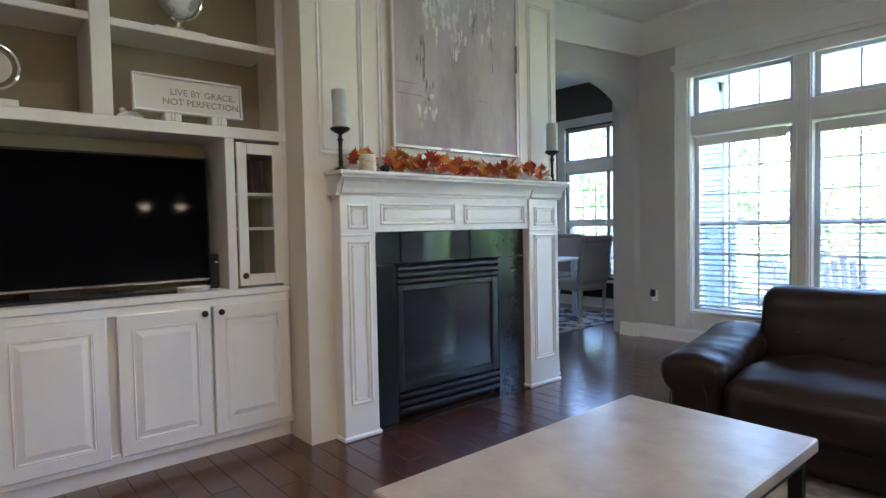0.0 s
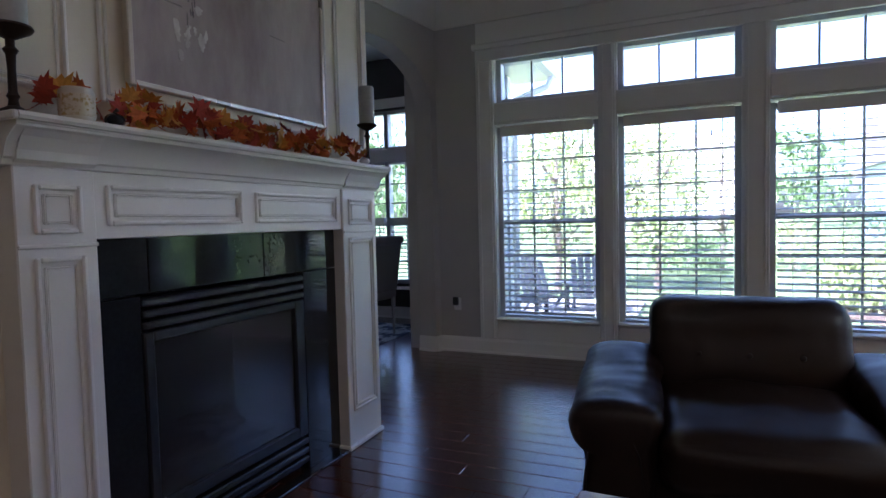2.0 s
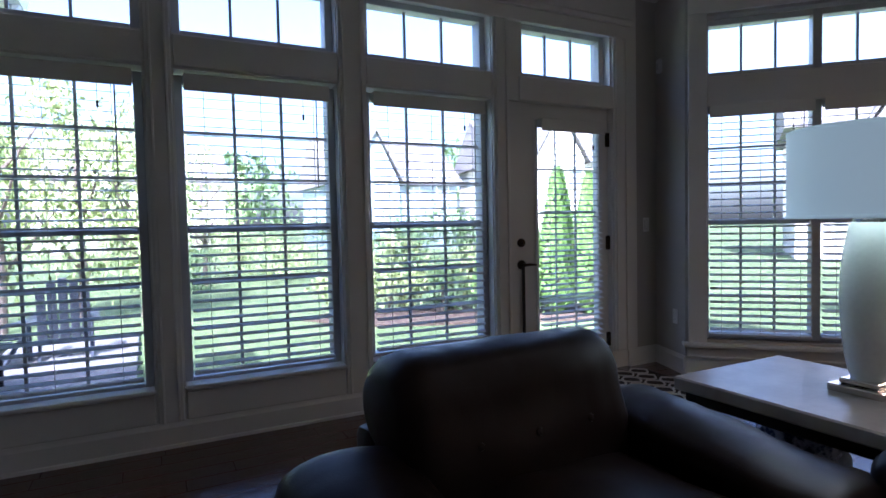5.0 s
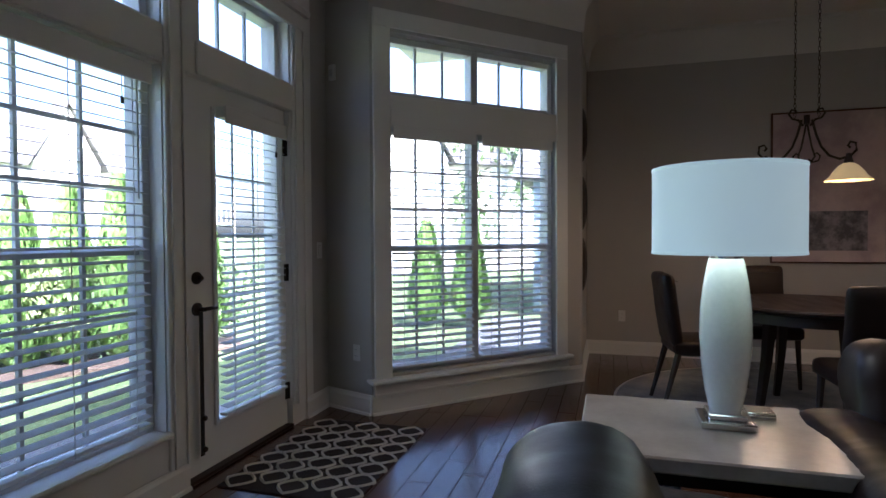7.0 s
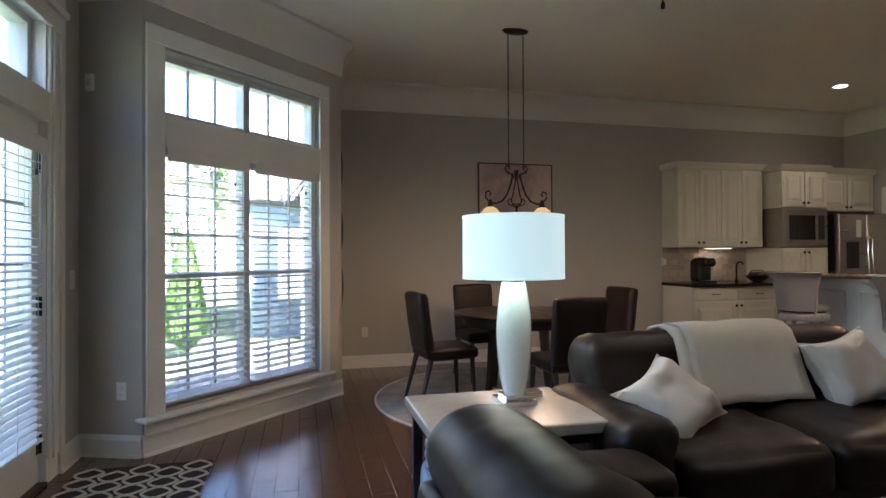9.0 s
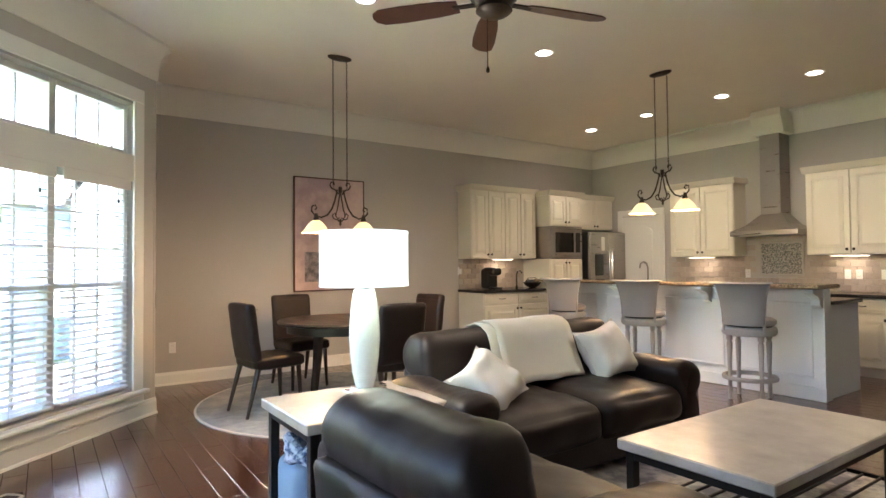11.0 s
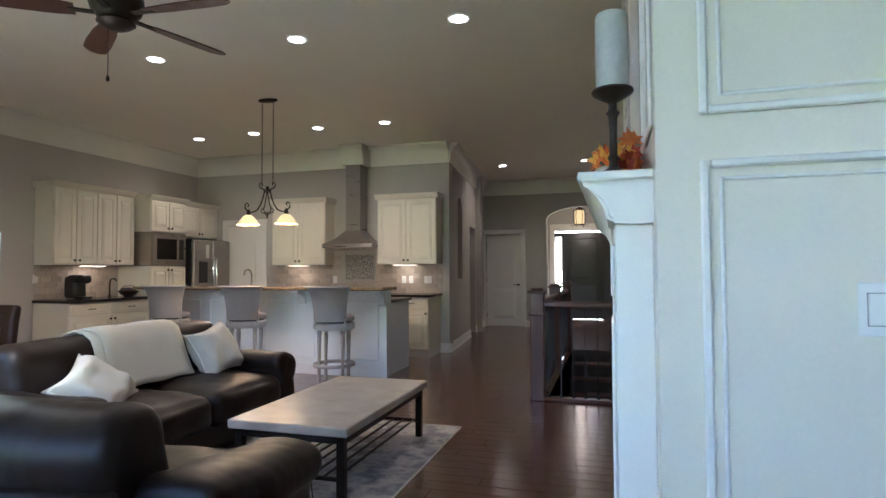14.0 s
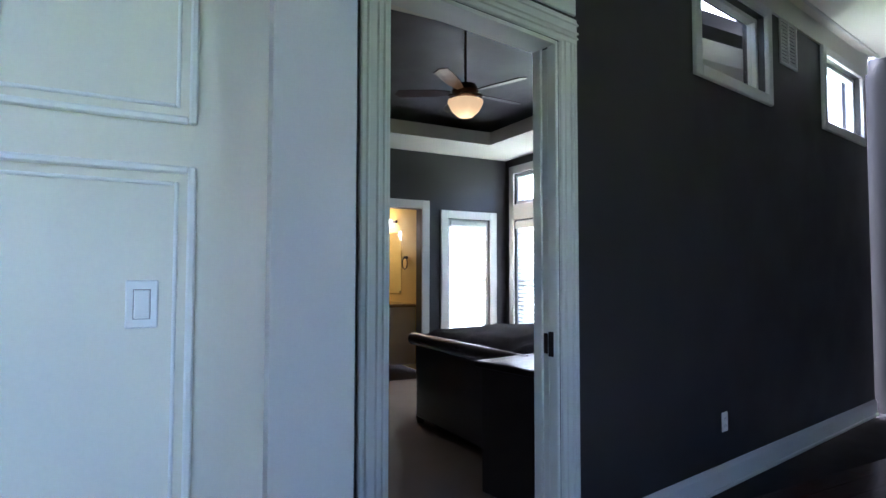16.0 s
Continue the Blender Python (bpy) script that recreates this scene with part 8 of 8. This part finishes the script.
for i, (x, y, s, h) in enumerate(((2.0, 12.4, 0.9, 1.5), (2.9, 11.9, 1.0, 1.9), (3.7, 11.2, 0.8, 1.5), (4.8, 10.9, 0.9, 1.8), (1.2, 12.6, 0.6, 0.9), (5.7, 9.9, 0.7, 1.5), (0.0, 24, 2.0, 2.2), (3.5, 25, 2.2, 2.6), (-4, 26, 2.2, 2.0), (9, 27, 2.4, 2.6), (-6.5, 13.6, 0.7, 0.9), (-1.6, 19.5, 1.2, 1.3), (1.4, 21, 1.4, 1.4), (6.5, 24, 1.8, 2.0))):
    shrub(x, y, s, h, 30 + i, "leafg1" if i % 2 else "leafg0", 2200)


def arborvitae(x, y, h, seed):
    e = thing("arborvitae", pose(x, y, GZ + (0.09 if y < 9 else 0.03)), "slim upright green arborvitae", "conifer", "row of arborvitae")
    part("trunk", Geo().cyl(0.05, 0, h * 0.5, 8), "bark", e)
    r = random.Random(seed)
    vs, fs = [], []
    for i in range(2600):
        z = h * (0.03 + 0.95 * r.random())
        t = z / h
        rad = 0.42 * (min(1, t * 6) * (1 - t) ** 0.55) * r.uniform(0.75, 1.05)
        a = r.uniform(0, 6.28)
        q = Vector((rad * math.cos(a), rad * math.sin(a), z))
        s = r.uniform(0.05, 0.10)
        m = Euler((r.uniform(-0.5, 0.5), r.uniform(-0.5, 0.5), a)).to_matrix()
        k = len(vs)
        vs += [tuple(q + m @ Vector(v)) for v in ((0, -s * 0.4, -s), (0.03, 0, 0), (0.02, s * 0.1, s * 1.2), (0, s * 0.4, -s * 0.3))]
        fs.append((k, k + 1, k + 2, k + 3))
    part("foliage", Geo().add(vs, fs), "leafg2", e)


for i, (x, y, h) in enumerate(((4.0, 10.7, 2.5), (4.5, 10.35, 2.7), (5.0, 10.05, 2.6), (5.5, 9.75, 2.5), (8.5, 6.95, 2.0), (8.8, 6.15, 2.1), (3.5, 11.0, 2.4))):
    arborvitae(x, y, h, 60 + i)


def neighbour(m, w, d, h, rise, wall, label, storeys=2, porch=False):
    """A neighbour's house: x along its front, the front at y = 0 facing -y."""
    e = thing("neighbour_house", m, label, "house", "houses across the lawn")
    part("wall", Geo().box(0, w, 0, d, 0, h), wall, e)
    n = int(h / 0.2)
    g = Geo()
    for i in range(n):
        g.add([(0, -0.015, i * 0.2), (w, -0.015, i * 0.2), (w, 0, i * 0.2 + 0.2), (0, 0, i * 0.2 + 0.2)], [(0, 1, 2, 3)])
    part("lap_siding", g, wall, e)
    part("roof", Geo().prism([(-0.4, h), (d / 2, h + rise), (d + 0.4, h), (d + 0.4, h - 0.15), (-0.4, h - 0.15)], -0.4, w + 0.4, "x"), "roof", e)
    gx = w * 0.30
    part("gable", Geo().prism([(gx - 1.6, 0), (gx + 1.6, 0), (gx + 1.6, h), (gx, h + rise * 0.95), (gx - 1.6, h)], -0.7, 0.3, "y"), wall, e)
    part("gable_roof", Geo().prism([(gx - 1.95, h - 0.25), (gx, h + rise * 0.95 + 0.05), (gx + 1.95, h - 0.25), (gx + 1.95, h - 0.05), (gx, h + rise * 0.95 + 0.30), (gx - 1.95, h - 0.05)], -0.95, d / 2, "y"), "roof", e)
    for s in range(storeys):
        for k in range(4):
            x = w * (k + 0.5) / 4
            y = -0.72 if abs(x - gx) < 1.6 else -0.02
            wn = part("window", Geo().cbox(x - 0.5, x + 0.5, y - 0.05, y, 0.9 + 2.8 * s, 2.4 + 2.8 * s, 0.02), "trim", e)
            for a in (0, 1):
                for b in (0, 1):
                    part("pane", Geo().box(x - 0.43 + a * 0.45, x - 0.02 + a * 0.45, y - 0.06, y - 0.05, 0.98 + b * 0.70 + 2.8 * s, 1.64 + b * 0.70 + 2.8 * s), "farpane", wn)
    if porch:
        part("deck", Geo().cbox(w * 0.55, w, -2.4, 0, 2.55, 2.70, 0.02), "trim", e)
        for k in range(16):
            part("deck_baluster", Geo().box(w * 0.55 + k * w * 0.45 / 16, w * 0.55 + k * w * 0.45 / 16 + 0.05, -2.4, -2.35, 2.70, 3.55), "trim", e)
        part("deck_rail", Geo().box(w * 0.55, w, -2.42, -2.33, 3.55, 3.63), "trim", e)
        for x in (w * 0.55 + 0.1, w - 0.1):
            part("deck_post", Geo().box(x - 0.08, x + 0.08, -2.4, -2.24, 0, 5.2), "trim", e)
    return e


neighbour(pose(8.6, 38, GZ), 9, 8, 4.6, 3.4, "siding", "blue-grey two-storey house with a steep gable", 2)
neighbour(pose(17.2, 32, GZ, 0, 0, -14), 13, 9, 5.6, 3.2, "stucco", "pale two-storey house with a white deck", 2, True)
neighbour(pose(-10, 55, GZ), 14, 9, 5.6, 3.6, "stucco", "pale house far across the lawn", 2)
neighbour(pose(21, 16, GZ, 0, 0, -55), 14, 8, 5.4, 3.0, "stucco", "pale neighbouring house beyond the angled window", 2)
neighbour(pose(11.0, 5.2, GZ, 0, 0, -90), 9, 6, 3.2, 2.4, "siding", "blue-grey single-storey garage beside the gravel", 1)
for i in range(10):
    tree(-60 + i * 14, 75 + (i * 37) % 11, 10 + (i * 13) % 4, 6.5, 80 + i, 700, 0.6, "leafg1", "distant tree beyond the houses")

# own house outside: dining bay siding, eave and downspout
ow = thing("bay_exterior", pose(0, 0, 0), "blue-grey siding of the dining bay with white gutter", "house wall", kind="structure")
part("sheathing", Geo().box(-3.46, -3.40, YO, DYW + 0.18, GZ, 3.1), "siding", ow)
for i in range(22):
    part("lap_board", Geo().add([(-3.385, YO, GZ + i * 0.15), (-3.385, DYW + 0.2, GZ + i * 0.15), (-3.40, DYW + 0.2, GZ + i * 0.15 + 0.15), (-3.40, YO, GZ + i * 0.15 + 0.15)], [(0, 1, 2, 3)]), "siding", ow)
part("corner_board", Geo().cbox(-3.41, -3.365, DYW + 0.08, DYW + 0.20, GZ, 2.85, 0.005), "trim", ow)
part("soffit", Geo().box(-3.46, -2.98, YO, DYW + 0.6, 2.86, 2.92), "trim", ow)
part("gutter", Geo().prism([(-3.0, 2.86), (-2.90, 2.88), (-2.87, 2.98), (-3.0, 2.98)], YO, DYW + 0.6, "y"), "trim", ow)
part("downspout", Geo().tube([(-2.94, DYW + 0.45, 2.88), (-2.98, DYW + 0.40, 2.75), (-3.33, DYW + 0.26, 2.60), (-3.34, DYW + 0.26, 2.40), (-3.34, DYW + 0.26, GZ)], 0.04, 6), "trim", ow)
part("shutter", Geo().cbox(-3.37, -3.34, 6.0, 6.35, 0.5, 2.1, 0.01), "siding", ow)


def patio_chair(m):
    e = thing("patio_chair", m, "dark slatted adirondack patio chair", "patio chair", "adirondack chairs on the patio")
    for k in range(5):
        x = -0.24 + k * 0.12
        part("back_slat", Geo().cbox(x - 0.05, x + 0.05, -0.012, 0.012, 0, 0.78 + 0.06 * (2 - abs(k - 2)), 0.005, pose(0, 0.22, 0.26, -22)), "patiochair", e)
    for k in range(4):
        part("seat_slat", Geo().cbox(-0.27, 0.27, -0.30 + k * 0.13, -0.19 + k * 0.13, 0.33 - k * 0.025, 0.35 - k * 0.025, 0.004), "patiochair", e)
    for s in (-1, 1):
        part("arm", Geo().cbox(s * 0.34 - 0.06, s * 0.34 + 0.06, -0.38, 0.34, 0.52, 0.545, 0.006), "patiochair", e)
        part("front_leg", Geo().cbox(s * 0.31 - 0.02, s * 0.31 + 0.02, -0.34, -0.26, 0, 0.52, 0.004), "patiochair", e)
        part("rear_leg", Geo().cbox(s * 0.29 - 0.02, s * 0.29 + 0.02, -0.05, 0.0, 0, 0.75, 0.004, pose(0, 0.30, 0, 55)), "patiochair", e)
    return e


pch = patio_chair(pose(-3.95, 11.0, GZ + 0.06, 0, 0, 160))
copy_thing(pch, pose(-3.15, 11.2, GZ + 0.06, 0, 0, 185))
fpit = thing("patio_table", pose(-4.2, 9.4, GZ + 0.06), "low dark metal patio table", "patio table")
part("tabletop", Geo().cbox(-0.7, 0.7, -0.4, 0.4, 0.42, 0.46, 0.01), "iron", fpit)
for x in (-0.6, 0.6):
    for y in (-0.32, 0.32):
        part("leg", Geo().cbox(x - 0.03, x + 0.03, y - 0.03, y + 0.03, 0, 0.42, 0.004), "iron", fpit)

# ---- splashback tiles ----
sb = tagged(new("splashback"), "tumbled brown brick-pattern splashback tiles", "tiles", kind="structure")
part("grout_bed", Geo().box(-0.53, 2.52, YK, YK + 0.004, 0.911, 1.36).box(0.512, 1.388, YK, YK + 0.004, 1.36, 1.62).box(XE - 0.004, XE, -1.77, -0.50, 0.911, 1.36), "grout", sb)
tile = None
n = 0


def put_tile(m):
    global tile, n
    if n > 295:
        return
    if tile is None:
        ob = Geo().cbox(0.002, 0.148, 0, 0.010, 0.002, 0.073, 0.003).obj("tile", "brick")
        tile = ob.data
    else:
        ob = new("tile", tile)
    ob.matrix_basis = m
    ob.parent = sb
    n += 1


for j in range(6):
    for i in range(20):
        x = -0.53 + i * 0.15 + (0.075 if j % 2 else 0)
        if x < 2.38 and not (0.60 < x + 0.075 < 1.20 and 1.06 < 0.911 + j * 0.075 < 1.56):
            put_tile(pose(x, YK + 0.002, 0.911 + j * 0.075))
for j in range(6, 10):
    for i in range(6):
        x = 0.52 + i * 0.15 - (0.075 if j % 2 else 0)
        if 0.50 < x < 1.24 and not (0.50 < x + 0.075 < 1.22 and 0.911 + j * 0.075 < 1.55):
            put_tile(pose(x, YK + 0.002, 0.911 + j * 0.075))
for j in range(6):
    for i in range(9):
        y = -0.66 - i * 0.15 + (0.075 if j % 2 else 0)
        if y > -1.78 and y < -0.64:
            put_tile(pose(XE - 0.002, y, 0.911 + j * 0.075, 0, 0, 90))

# ---- floor planks, last ----
fl = tagged(new("floor"), "glossy dark red-brown hardwood plank floor", "floor", kind="structure")
PW, rnd = 0.127, random.Random(5)
lens = [0.55, 0.8, 1.1]
shapes = {}
rest = Geo()
count = 0
y = -10.0
row = 0
while y < 6.94:
    x = -9.55 + rnd.random() * 1.2
    start = -9.55
    while start < XE:
        L = x - start
        end = min(x, XE)
        if SW[2] < y + PW / 2 < SW[3]:
            if start < SW[0] < end:
                end = SW[0]
            elif start < SW[1] < end:
                start = SW[1]
        near = -3.2 < (start + end) / 2 < 1.8 and -0.2 < y < 5.5
        if y < 3.05:
            start = max(start, -4.06)
        if y > 3.70:
            end = min(end, 1.57 + max(0.0, 5.07 - y) * 1.007)
        if y > YW - 0.02:
            end = min(end, XA1 - 0.05)
        inside = not (SW[2] < y + PW / 2 < SW[3] and end > SW[0] + 0.01 and start < SW[1] - 0.01)
        if end - start > 0.05 and inside:
            if near and count < 290:
                key = round(end - start, 2)
                if key not in shapes:
                    ob = Geo().cbox(0.0008, key - 0.0008, 0.0008, PW - 0.0008, -0.02, 0.0, 0.0022).obj("plank", "plank")
                    shapes[key] = ob.data
                else:
                    ob = new("plank", shapes[key])
                ob.location = (start, y, 0)
                ob.parent = fl
                count += 1
            else:
                rest.cbox(start + 0.0008, end - 0.0008, y + 0.0008, y + PW - 0.0008, -0.02, 0.0, 0.0022)
        start = x
        x += rnd.choice(lens)
    y += PW
    row += 1
ob = rest.obj("far_planks", "plank")
ob.parent = fl
ob["kind"] = "stuff"
